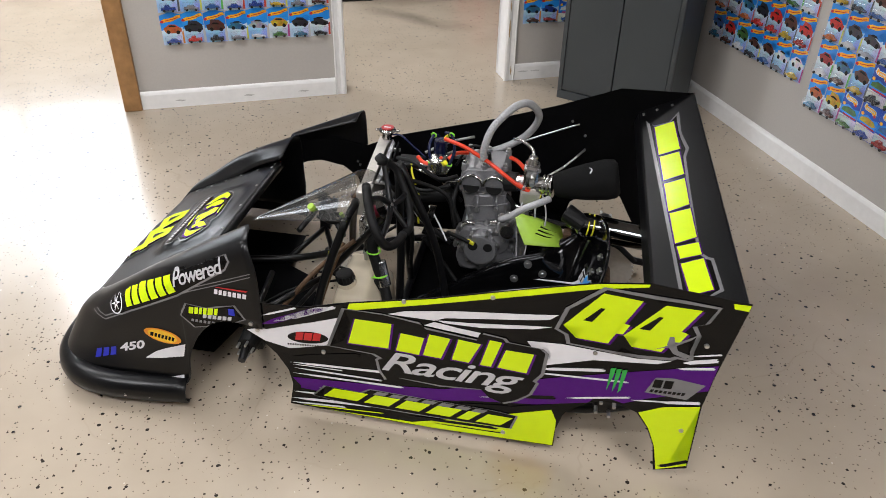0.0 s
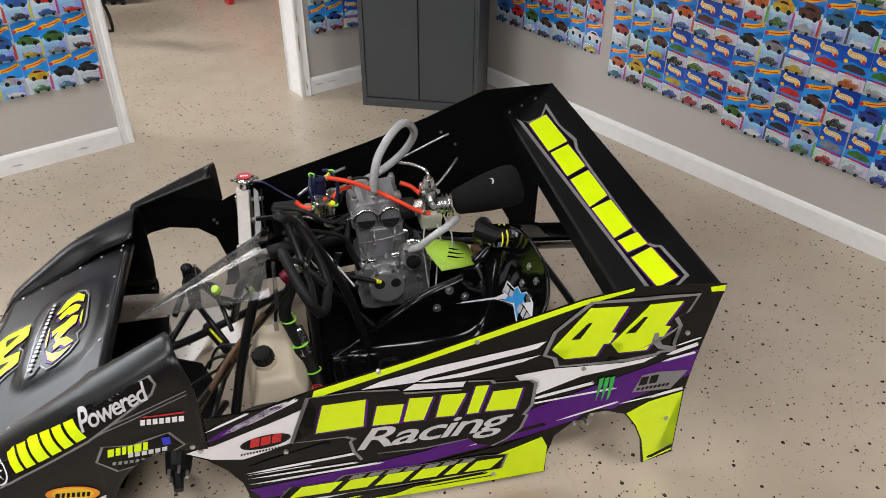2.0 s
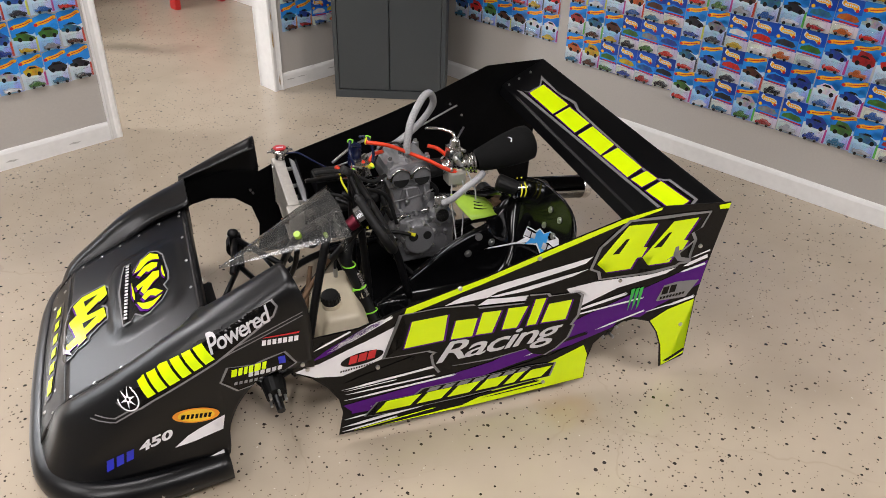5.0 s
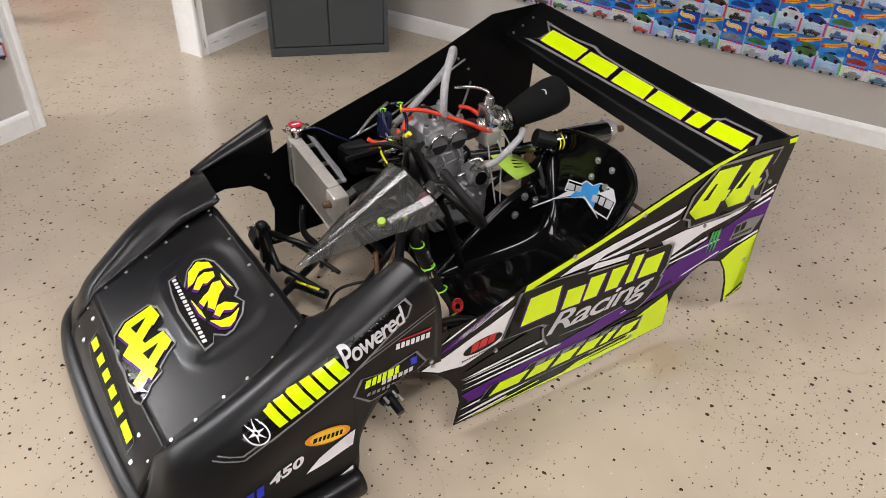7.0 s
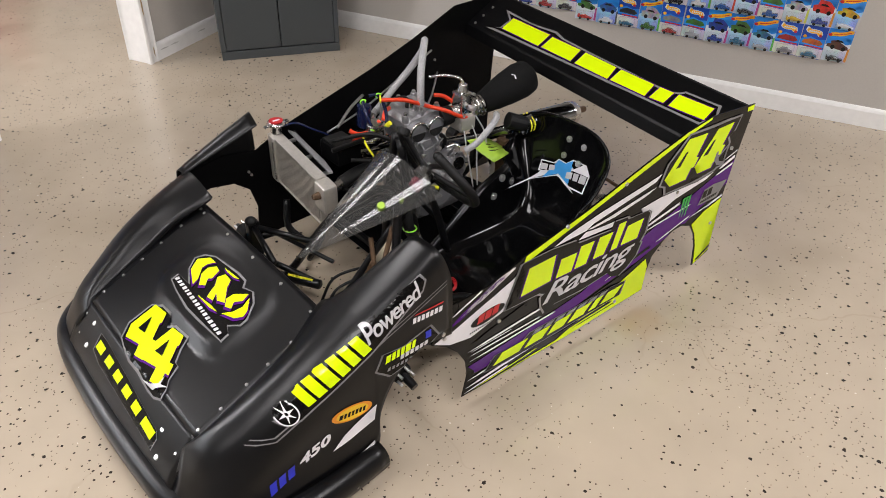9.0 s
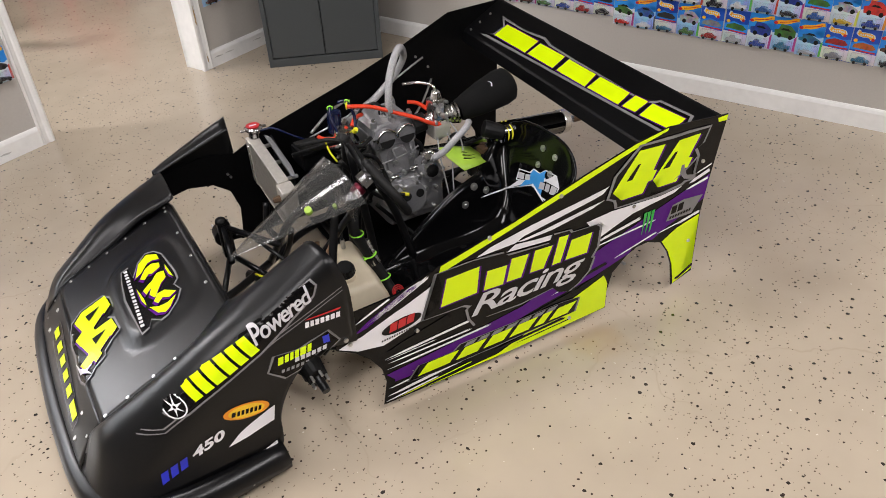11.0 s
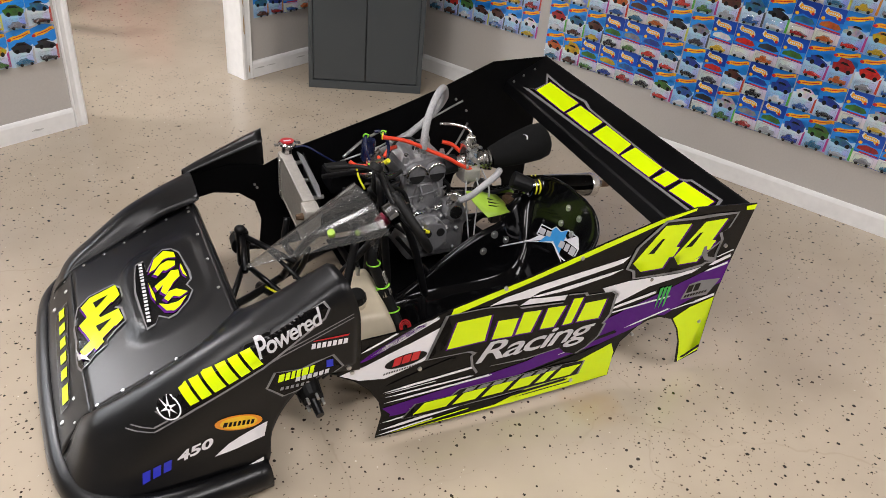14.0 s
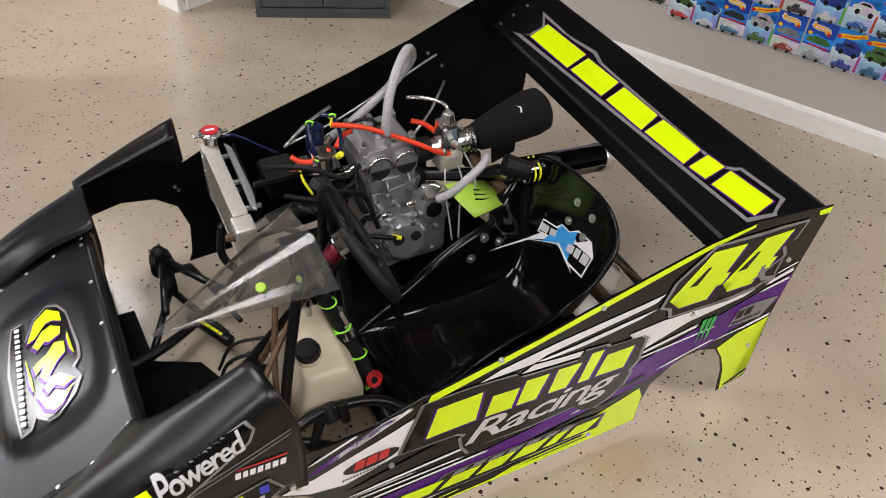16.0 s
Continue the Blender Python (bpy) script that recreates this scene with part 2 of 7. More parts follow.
def epoxy_floor():
    """Tan garage epoxy with sparse dark and pale flakes, wear, faint stains and a grey patch."""
    m = material("floor_epoxy", (0.465, 0.39, 0.30), 0.24, grain=6, vary=0.05, blotch=0.8, coat=0.25)
    nt, b = m.node_tree, m.node_tree.nodes["Principled BSDF"]
    co = nt.nodes.new("ShaderNodeTexCoord")
    source = b.inputs["Base Color"].links[0].from_socket

    def flakes(scale, chance, size, seed):
        mp = node(m, "ShaderNodeMapping", Location=(seed, seed * 2.3, 0))
        nt.links.new(co.outputs["Object"], mp.inputs["Vector"])
        warp = node(m, "ShaderNodeTexNoise", Scale=160.0)
        nt.links.new(mp.outputs[0], warp.inputs["Vector"])
        off = nt.nodes.new("ShaderNodeVectorMath")
        off.operation = "SCALE"
        off.inputs["Scale"].default_value = 0.006
        nt.links.new(warp.outputs["Color"], off.inputs[0])
        moved = nt.nodes.new("ShaderNodeVectorMath")
        nt.links.new(mp.outputs[0], moved.inputs[0])
        nt.links.new(off.outputs[0], moved.inputs[1])
        vo = node(m, "ShaderNodeTexVoronoi", Scale=scale)
        vo.voronoi_dimensions = "2D"
        nt.links.new(moved.outputs[0], vo.inputs["Vector"])
        sep = nt.nodes.new("ShaderNodeSeparateColor")
        nt.links.new(vo.outputs["Color"], sep.inputs[0])
        crowd = node(m, "ShaderNodeTexNoise", Scale=1.6, Detail=2.0)
        nt.links.new(mp.outputs[0], crowd.inputs["Vector"])
        lim = nt.nodes.new("ShaderNodeMath")
        lim.operation = "MULTIPLY_ADD"
        lim.inputs[1].default_value, lim.inputs[2].default_value = chance * 5, -chance * 1.5
        nt.links.new(crowd.outputs["Fac"], lim.inputs[0])
        here = nt.nodes.new("ShaderNodeMath")
        here.operation = "LESS_THAN"
        nt.links.new(sep.outputs[0], here.inputs[0])
        nt.links.new(lim.outputs[0], here.inputs[1])
        rad = nt.nodes.new("ShaderNodeMath")
        rad.operation = "MULTIPLY_ADD"
        rad.inputs[1].default_value, rad.inputs[2].default_value = size, size * 0.35
        nt.links.new(sep.outputs[1], rad.inputs[0])
        near = nt.nodes.new("ShaderNodeMath")
        near.operation = "LESS_THAN"
        nt.links.new(vo.outputs["Distance"], near.inputs[0])
        nt.links.new(rad.outputs[0], near.inputs[1])
        both = nt.nodes.new("ShaderNodeMath")
        both.operation = "MULTIPLY"
        nt.links.new(here.outputs[0], both.inputs[0])
        nt.links.new(near.outputs[0], both.inputs[1])
        return both.outputs[0]

    for scale, chance, size, seed, colour in ((22, 0.30, 0.095, 3.1, (0.030, 0.024, 0.020)), (46, 0.23, 0.115, 7.7, (0.050, 0.034, 0.026)), (96, 0.07, 0.16, 5.2, (0.11, 0.07, 0.05)), (40, 0.03, 0.08, 11.3, (0.66, 0.60, 0.50))):
        mix = nt.nodes.new("ShaderNodeMix")
        mix.data_type = "RGBA"
        nt.links.new(flakes(scale, chance, size, seed), mix.inputs[0])
        nt.links.new(source, mix.inputs[6])
        mix.inputs[7].default_value = (*colour, 1)
        source = mix.outputs[2]
    # hairline cracks, faint and broken, and one rusty spill
    def faded(fac, colour, source):
        mix = nt.nodes.new("ShaderNodeMix")
        mix.data_type = "RGBA"
        nt.links.new(fac, mix.inputs[0])
        nt.links.new(source, mix.inputs[6])
        mix.inputs[7].default_value = (*colour, 1)
        return mix.outputs[2]

    def ranged(value, a, b2, lo, hi):
        r = node(m, "ShaderNodeMapRange")
        for k, v in (("From Min", a), ("From Max", b2), ("To Min", lo), ("To Max", hi)):
            r.inputs[k].default_value = v
        nt.links.new(value, r.inputs["Value"])
        return r.outputs[0]

    def times(p, q):
        t = nt.nodes.new("ShaderNodeMath")
        t.operation = "MULTIPLY"
        nt.links.new(p, t.inputs[0])
        nt.links.new(q, t.inputs[1])
        return t.outputs[0]

    bend = node(m, "ShaderNodeTexNoise", Scale=3.0, Detail=4.0)
    nt.links.new(co.outputs["Object"], bend.inputs["Vector"])
    add = nt.nodes.new("ShaderNodeVectorMath")
    add.operation = "MULTIPLY_ADD"
    nt.links.new(bend.outputs["Color"], add.inputs[0])
    add.inputs[1].default_value = (0.35, 0.35, 0.0)
    nt.links.new(co.outputs["Object"], add.inputs[2])
    cells = node(m, "ShaderNodeTexVoronoi", Scale=1.1)
    cells.voronoi_dimensions, cells.feature = "2D", "DISTANCE_TO_EDGE"
    nt.links.new(add.outputs[0], cells.inputs["Vector"])
    patchy = node(m, "ShaderNodeTexNoise", Scale=2.2, Detail=2.0)
    nt.links.new(co.outputs["Object"], patchy.inputs["Vector"])
    source = faded(times(ranged(cells.outputs["Distance"], 0.0, 0.006, 0.20, 0.0), ranged(patchy.outputs["Fac"], 0.48, 0.6, 0.0, 1.0)), (0.20, 0.15, 0.10), source)
    worn = node(m, "ShaderNodeTexNoise", Scale=0.9, Detail=5.0)
    nt.links.new(co.outputs["Object"], worn.inputs["Vector"])
    source = faded(ranged(worn.outputs["Fac"], 0.54, 0.74, 0.0, 0.42), (0.24, 0.185, 0.125), source)
    spot = nt.nodes.new("ShaderNodeVectorMath")
    spot.operation = "DISTANCE"
    nt.links.new(add.outputs[0], spot.inputs[0])
    spot.inputs[1].default_value = (0.86, 1.46, 0.0)
    source = faded(times(ranged(spot.outputs["Value"], 0.02, 0.13, 0.55, 0.0), ranged(bend.outputs["Fac"], 0.40, 0.62, 0.0, 1.0)), (0.40, 0.22, 0.08), source)
    # long dark grey patch inside the doorway
    turn = node(m, "ShaderNodeMapping", Location=(1.46, 5.50, 0), Rotation=(0, 0, radians(45)), Scale=(0.15, 0.50, 1.0))
    turn.vector_type = "TEXTURE"
    nt.links.new(add.outputs[0], turn.inputs["Vector"])
    away = nt.nodes.new("ShaderNodeVectorMath")
    away.operation = "LENGTH"
    nt.links.new(turn.outputs[0], away.inputs[0])
    source = faded(ranged(away.outputs["Value"], 0.1, 1.1, 0.62, 0.0), (0.15, 0.125, 0.10), source)
    nt.links.new(source, b.inputs["Base Color"])
    bp = node(m, "ShaderNodeBump", Strength=0.12, Distance=0.004)
    wave = node(m, "ShaderNodeTexNoise", Scale=14.0, Detail=3.0)
    nt.links.new(co.outputs["Object"], wave.inputs["Vector"])
    nt.links.new(wave.outputs["Fac"], bp.inputs["Height"])
    nt.links.new(bp.outputs[0], b.inputs["Normal"])
    nt.links.new(bp.outputs[0], b.inputs["Coat Normal"])
    return m


def clear_plastic(name, tint, rough=0.04, through_it=0.85, sheen=0.8):
    m = bpy.data.materials.new(name)
    m.use_nodes = True
    nt = m.node_tree
    b = nt.nodes["Principled BSDF"]
    b.inputs["Base Color"].default_value = (*tint, 1)
    b.inputs["Roughness"].default_value = rough
    b.inputs["IOR"].default_value = 1.49
    tr = nt.nodes.new("ShaderNodeBsdfTransparent")
    tr.inputs["Color"].default_value = (*[0.5 + 0.5 * c for c in tint], 1)
    mix = nt.nodes.new("ShaderNodeMixShader")
    # gloss that rises towards the edges alike on both faces of the sheet
    lw = node(m, "ShaderNodeLayerWeight", Blend=0.5)
    rise = nt.nodes.new("ShaderNodeMath")
    rise.operation = "POWER"
    rise.inputs[1].default_value = 4.0
    nt.links.new(lw.outputs["Facing"], rise.inputs[0])
    fr = nt.nodes.new("ShaderNodeMath")
    fr.operation = "MULTIPLY_ADD"
    fr.inputs[1].default_value, fr.inputs[2].default_value = sheen, 0.030
    nt.links.new(rise.outputs[0], fr.inputs[0])
    gl = nt.nodes.new("ShaderNodeBsdfGlossy")
    gl.inputs["Roughness"].default_value = rough
    body = nt.nodes.new("ShaderNodeMixShader")
    body.inputs[0].default_value = 1 - through_it
    nt.links.new(tr.outputs[0], body.inputs[1])
    nt.links.new(b.outputs[0], body.inputs[2])
    nt.links.new(fr.outputs[0], mix.inputs[0])
    nt.links.new(body.outputs[0], mix.inputs[1])
    nt.links.new(gl.outputs[0], mix.inputs[2])
    nt.links.new(mix.outputs[0], nt.nodes["Material Output"].inputs["Surface"])
    return m


def lit(name, colour, strength):
    m = bpy.data.materials.new(name)
    m.use_nodes = True
    b = m.node_tree.nodes["Principled BSDF"]
    b.inputs["Emission Color"].default_value = (*colour, 1)
    b.inputs["Emission Strength"].default_value = strength
    return m


def many_colours(name, colours, rough=0.35, noise_scale=0.0, coat=0.3):
    """One of several colours for each object, by Object Info's Random."""
    m = material(name, (0.5, 0.5, 0.5), rough, coat=coat)
    nt, b = m.node_tree, m.node_tree.nodes["Principled BSDF"]
    info = nt.nodes.new("ShaderNodeObjectInfo")
    ramp = nt.nodes.new("ShaderNodeValToRGB")
    ramp.color_ramp.interpolation = "CONSTANT"
    el = ramp.color_ramp.elements
    while len(el) < len(colours):
        el.new(0.5)
    for i, c in enumerate(colours):
        el[i].position = i / len(colours)
        el[i].color = (*c, 1)
    nt.links.new(info.outputs["Random"], ramp.inputs[0])
    out = ramp.outputs[0]
    if noise_scale:
        co = nt.nodes.new("ShaderNodeTexCoord")
        n = node(m, "ShaderNodeTexNoise", Scale=noise_scale, Detail=1.0)
        nt.links.new(co.outputs["Object"], n.inputs["Vector"])
        mix = nt.nodes.new("ShaderNodeMix")
        mix.data_type = "RGBA"
        mix.blend_type = "OVERLAY"
        mix.inputs[0].default_value = 0.9
        nt.links.new(out, mix.inputs[6])
        nt.links.new(n.outputs["Color"], mix.inputs[7])
        out = mix.outputs[2]
    nt.links.new(out, b.inputs["Base Color"])
    return m


M_FLOOR = epoxy_floor()
M_WALL = material("wall_paint", (0.485, 0.46, 0.425), 0.6, grain=120, vary=0.03, bump=0.15, blotch=1.5)
# Unseen ceiling, darkened below white to cut fill and reflections on black parts.
M_CEIL = material("darkened_ceiling", (0.22, 0.215, 0.205), 0.8, grain=60, vary=0.03, bump=0.3)
M_TRIM = material("white_trim", (0.86, 0.855, 0.84), 0.35, grain=30, vary=0.04, blotch=5)
M_WOOD = material("pine_post", (0.36, 0.19, 0.07), 0.5, grain=22, vary=0.22, bump=0.2, blotch=6)
M_STEELCAB = material("grey_cabinet_plastic", (0.058, 0.066, 0.070), 0.42, grain=400, vary=0.06, bump=0.25)
M_BODY = material("black_body_plastic", (0.0035, 0.0036, 0.0042), 0.31, grain=350, vary=0.15, bump=0.03, blotch=4, spec=0.34)
M_BODYDULL = material("black_plastic_sheet", (0.0030, 0.0030, 0.0034), 0.5, grain=80, vary=0.2, blotch=5, spec=0.07)
M_BLADE = material("black_gloss_sheet", (0.0032, 0.0032, 0.0036), 0.36, grain=200, vary=0.15, bump=0.02, blotch=4, spec=0.16)
M_VINYLBLACK = material("black_vinyl", (0.004, 0.0039, 0.004), 0.15, grain=60, vary=0.1, spec=0.22)
M_SEAT = material("black_gloss_fibreglass", (0.003, 0.003, 0.0034), 0.09, grain=20, vary=0.2, coat=0.12, spec=0.22)
M_NEON = material("neon_yellow_vinyl", (0.70, 0.93, 0.002), 0.17, grain=30, vary=0.02, spec=0.40)
M_PURPLE = material("purple_vinyl", (0.080, 0.006, 0.175), 0.20, grain=40, vary=0.06, spec=0.22)
M_WHITE = material("white_vinyl", (0.80, 0.79, 0.82), 0.20, grain=40, vary=0.02)
M_SILVER = material("silver_vinyl", (0.56, 0.55, 0.57), 0.22, grain=40, vary=0.03)
M_GREY = material("grey_vinyl", (0.20, 0.195, 0.20), 0.20, grain=40, vary=0.04)
M_RED = material("red_vinyl", (0.55, 0.015, 0.02), 0.35)
M_BLUE = material("blue_vinyl", (0.02, 0.03, 0.50), 0.35)
M_SKYBLUE = material("light_blue_vinyl", (0.05, 0.35, 0.80), 0.3)
M_ORANGE = material("orange_vinyl", (0.85, 0.30, 0.015), 0.35)
M_AMBER = material("amber_vinyl", (0.90, 0.55, 0.02), 0.35)
M_GREEN = material("green_vinyl", (0.03, 0.42, 0.06), 0.35)
M_CAST = material("cast_aluminium", (0.34, 0.34, 0.35), 0.36, metal=0.60, grain=220, vary=0.10, bump=0.3, blotch=12)
M_POLISH = material("polished_aluminium", (0.68, 0.67, 0.66), 0.22, metal=1.0, grain=60, vary=0.1)
M_RADIATOR = material("brazed_aluminium", (0.60, 0.57, 0.52), 0.42, metal=0.55, grain=80, vary=0.08)
M_CHROME = material("dark_chrome", (0.35, 0.36, 0.38), 0.08, metal=1.0, grain=10, vary=0.05)
M_FRAME = material("black_powdercoat_tube", (0.005, 0.005, 0.0055), 0.33, grain=150, vary=0.2, bump=0.1, spec=0.35)
M_RUBBER = material("black_rubber", (0.006, 0.006, 0.006), 0.55, grain=90, vary=0.2, bump=0.2, spec=0.3)
M_CLOTH = material("black_filter_cover", (0.007, 0.007, 0.007), 0.9, grain=300, vary=0.2, bump=0.4, spec=0.2)
M_HOSERED = material("red_hose", (0.80, 0.055, 0.015), 0.35, grain=60, vary=0.05)
M_HOSEBLUE = material("dark_blue_hose", (0.004, 0.009, 0.045), 0.25)
M_HOSECLEAR = material("milky_braided_hose", (0.46, 0.46, 0.47), 0.28, grain=260, vary=0.25, bump=0.5, coat=0.4)
M_RUST = material("rusty_steel", (0.13, 0.075, 0.04), 0.6, metal=0.4, grain=60, vary=0.35, bump=0.3)
M_TANK = material("natural_polythene", (0.62, 0.54, 0.40), 0.38, grain=30, vary=0.05)
M_TIE = material("neon_zip_tie", (0.35, 0.95, 0.06), 0.4)
M_TIEYELLOW = material("yellow_zip_tie", (0.9, 0.85, 0.03), 0.4)
M_LIME = material("lime_plastic_card", (0.38, 0.60, 0.06), 0.38, grain=50, vary=0.06)
M_SCREEN = clear_plastic("smoked_acrylic", (0.46, 0.46, 0.445), 0.12, 0.95, 0.80)
M_BLISTER = clear_plastic("clear_blister", (0.95, 0.97, 1.0), 0.06, 0.98)
M_MAROON = material("maroon_anodised_metal", (0.16, 0.012, 0.030), 0.3, 0.6, 80)
# Black for the shade in holes and recesses, and for printed car windows.
M_DARKHOLE = material("hole_shade_and_print", (0.004, 0.004, 0.004), 0.8)
M_REDPLASTIC = material("red_moulded_plastic", (0.55, 0.02, 0.018), 0.4, grain=60, vary=0.06)
M_BOLT = material("zinc_bolt", (0.55, 0.55, 0.54), 0.3, metal=0.9)
M_GLOW = lit("added_lamp_diffuser", (1.0, 0.97, 0.92), 3.0)
M_SCUFFED = material("scuffed_black_plastic", (0.035, 0.036, 0.038), 0.5, grain=140, vary=0.4, bump=0.3)
M_POSTER = material("dark_poster_print", (0.05, 0.048, 0.047), 0.35, grain=25, vary=0.3, blotch=6)
# ---- the setting ----
WALL_X, WALL_Y, T = 2.475, 4.03, 0.12
solid("floor", box(-5.0, -3.5, -0.10, WALL_X + T, 9.5, 0.0), M_FLOOR, "tan speckled epoxy garage floor with wear and darker patches", "floor", kind="structure")
solid("ceiling", box(-5.0, -3.5, 2.6, WALL_X + T, 6.8, 2.7), M_CEIL, "plain dark grey ceiling, unseen", "ceiling", kind="structure")


def wall(name, x0, y0, x1, y1, z0=0.0, z1=2.6, label="greige painted wall"):
    return solid(name, box(x0, y0, z0, x1, y1, z1), M_WALL, label, "wall", kind="structure")


wall("wall_east", WALL_X, -3.5, WALL_X + T, WALL_Y + T)
wall("wall_north", -0.465, WALL_Y, 0.60, WALL_Y + T, label="short greige partition beside the doorway")
wall("wall_north_stub", 1.526, WALL_Y, WALL_X, WALL_Y + T, label="greige wall between doorway and corner")
wall("wall_over_door", -0.465, WALL_Y, WALL_X, WALL_Y + T, 2.08, 2.6).location.y = 0.001
wall("wall_south", -5.0, -3.5, WALL_X, -3.38)
wall("wall_west", -5.0, -3.38, -4.88, 6.6)
wall("wall_back_room_east", WALL_X, WALL_Y + T, WALL_X + T, 7.90)
wall("wall_back_left", -4.88, 6.6, -3.0, 6.72)
wall("wall_back_right", -0.38, 7.78, WALL_X, 7.90)
wall("wall_back_return", -0.5, 6.6, -0.38, 7.90)
solid("ceiling_alcove", box(-0.5, 6.8, 2.6, WALL_X + T, 7.9, 2.7), M_CEIL, "plain dark grey ceiling over the back room, unseen", "ceiling", kind="structure")
wall("wall_back_sill", -3.0, 6.6, -0.5, 6.72, 0.0, 0.9)
wall("wall_back_lintel", -3.0, 6.6, -0.5, 6.72, 2.5, 2.6)

# back window with its frame and panes
win = thing("window_1", pose(-1.75, 6.6, 0.9), "wide white-framed daylight window", "window", kind="structure")
for a, b in ((-1.25, -1.19), (1.19, 1.25), (-0.03, 0.03)):
    part("window_frame", box(a, 0.02, 0.0, b, 0.09, 1.6, 0.004), M_TRIM, win)
for a, b in ((0.0, 0.06), (1.54, 1.6)):
    part("window_frame", box(-1.188, 0.022, a, 1.188, 0.088, b, 0.004), M_TRIM, win)
for a in (-1.19, 0.03):
    pane = part("pane", box(a, 0.05, 0.06, a + 1.16, 0.056, 1.54), M_BLISTER, win)
    pane.visible_shadow = False
solid("backdrop", box(-6.5, 9.4, 0.0, 2.5, 9.45, 4.2), lit("bright_sky", (0.92, 0.96, 1.0), 2.4), "bright overcast daylight outside the window", "backdrop", kind="structure")


def baseboard(name, a, b, normal, h=0.092):
    """White skirting with a rounded top from a to b; normal points into the room."""
    a, b, n = Vector((*a, 0)), Vector((*b, 0)), Vector((*normal, 0))
    prof = [(0.0, 0.0), (0.014, 0.0), (0.014, h - 0.018), (0.010, h - 0.006), (0.005, h), (0.0, h)]
    rows = [[p + n * d + Vector((0, 0, z)) for d, z in prof] for p in (a, b)]
    me = loft(rows, False)
    return solid(name, me, M_TRIM, "white painted baseboard with small scuffs", "baseboard", kind="structure")


baseboard("baseboard_east", (WALL_X, 3.999), (WALL_X, -3.38), (-1, 0))
baseboard("baseboard_north", (-0.465, WALL_Y), (0.545, WALL_Y), (0, -1))
baseboard("baseboard_stub", (1.584, WALL_Y), (WALL_X - 0.016, WALL_Y), (0, -1))
baseboard("baseboard_back", (-0.38, 7.78), (WALL_X - 0.016, 7.78), (0, -1))
baseboard("baseboard_back_east", (WALL_X, 7.78), (WALL_X, WALL_Y + T + 0.02), (-1, 0))


def casing(name, x0, x1, inner):
    """A moulded door casing on the room side with its jamb; inner is the edge by the opening."""
    out = 1 if x1 > x0 else -1
    w = abs(x1 - x0)
    prof = [(0.0, 0.0), (0.0, 0.012), (0.008, 0.018), (0.022, 0.016), (0.030, 0.011), (w - 0.012, 0.014), (w - 0.004, 0.019), (w, 0.016), (w, 0.0)]
    rows = [[(x0 + out * a, WALL_Y - d, z) for a, d in prof] for z in (0.0, 2.08)]
    ob = thing(name, pose(0, 0, 0), "white moulded door casing with chipped paint", "door trim", kind="structure")
    part("casing_face", loft(rows, False), M_TRIM, ob)
    part("jamb", box(min(inner, inner + out * 0.018), WALL_Y - 0.012, 0.0, max(inner, inner + out * 0.018), WALL_Y + T + 0.012, 2.06, 0.002), M_TRIM, ob)
    rows = [[(x0 + out * a, WALL_Y + T + d, z) for a, d in prof] for z in (0.0, 2.08)]
    part("casing_face", loft(rows, False), M_TRIM, ob)


casing("door_trim_left", 0.605, 0.547, 0.602)
casing("door_trim_right", 1.521, 1.582, 1.524)

# wooden end post of the partition
solid("post", box(-0.553, WALL_Y - 0.03, 0.0, -0.466, WALL_Y + T + 0.03, 2.6, 0.006), M_WOOD, "brown stained wooden end post of the partition", "post", kind="structure")

# added ceiling fixtures, unseen, one over each fill or glare panel
for lx, ly, watts, long, wide in TUBES:
    ob = thing("ceiling_light", pose(lx, ly, CEILING), "white ceiling fixture with lit diffuser, added and unseen", "ceiling light", "ceiling lights")
    half, reach = wide / 2 + 0.01, long / 2 + 0.025
    part("housing", box(-reach - 0.02, -half - 0.02, -0.05, reach + 0.02, half + 0.02, 0.0, 0.006), M_TRIM, ob)
    part("diffuser", box(-reach, -half, -0.062, reach, half, -0.0505, 0.003), M_GLOW, ob)

# chipped paint and scuffs on the white trim
M_CHIP = material("bare_pine_chip", (0.50, 0.34, 0.18), 0.7, grain=90, vary=0.2)
M_SCUFF = material("grey_scuff", (0.60, 0.59, 0.57), 0.6, grain=120, vary=0.2)


def mark(name, outline, y, mat):
    ob = solid(name, prism(outline, lambda a, b, d: (a, y - d, b), 0.0006), mat, "small chip or scuff on the white trim", "wear mark", "wear on the trim")
    return ob


mark("paint_chip", [(1.531, 0.27), (1.538, 0.25), (1.540, 0.31), (1.537, 0.36), (1.532, 0.33)], WALL_Y - 0.0181, M_CHIP)
mark("paint_chip", [(1.533, 0.42), (1.539, 0.40), (1.539, 0.44), (1.535, 0.47)], WALL_Y - 0.0181, M_CHIP)
mark("paint_chip", [(1.556, 0.05), (1.562, 0.03), (1.564, 0.06), (1.558, 0.09)], WALL_Y - 0.0142, M_CHIP)
for x in (1.60, 1.68, 1.90):
    mark("scuff", [(x, 0.050), (x + 0.05, 0.046), (x + 0.07, 0.050), (x + 0.03, 0.054)], WALL_Y - 0.0142, M_SCUFF)
for x in (-0.30, 0.05, 0.34):
    mark("scuff", [(x, 0.035), (x + 0.04, 0.030), (x + 0.06, 0.036), (x + 0.02, 0.041)], WALL_Y - 0.0142, M_SCUFF)

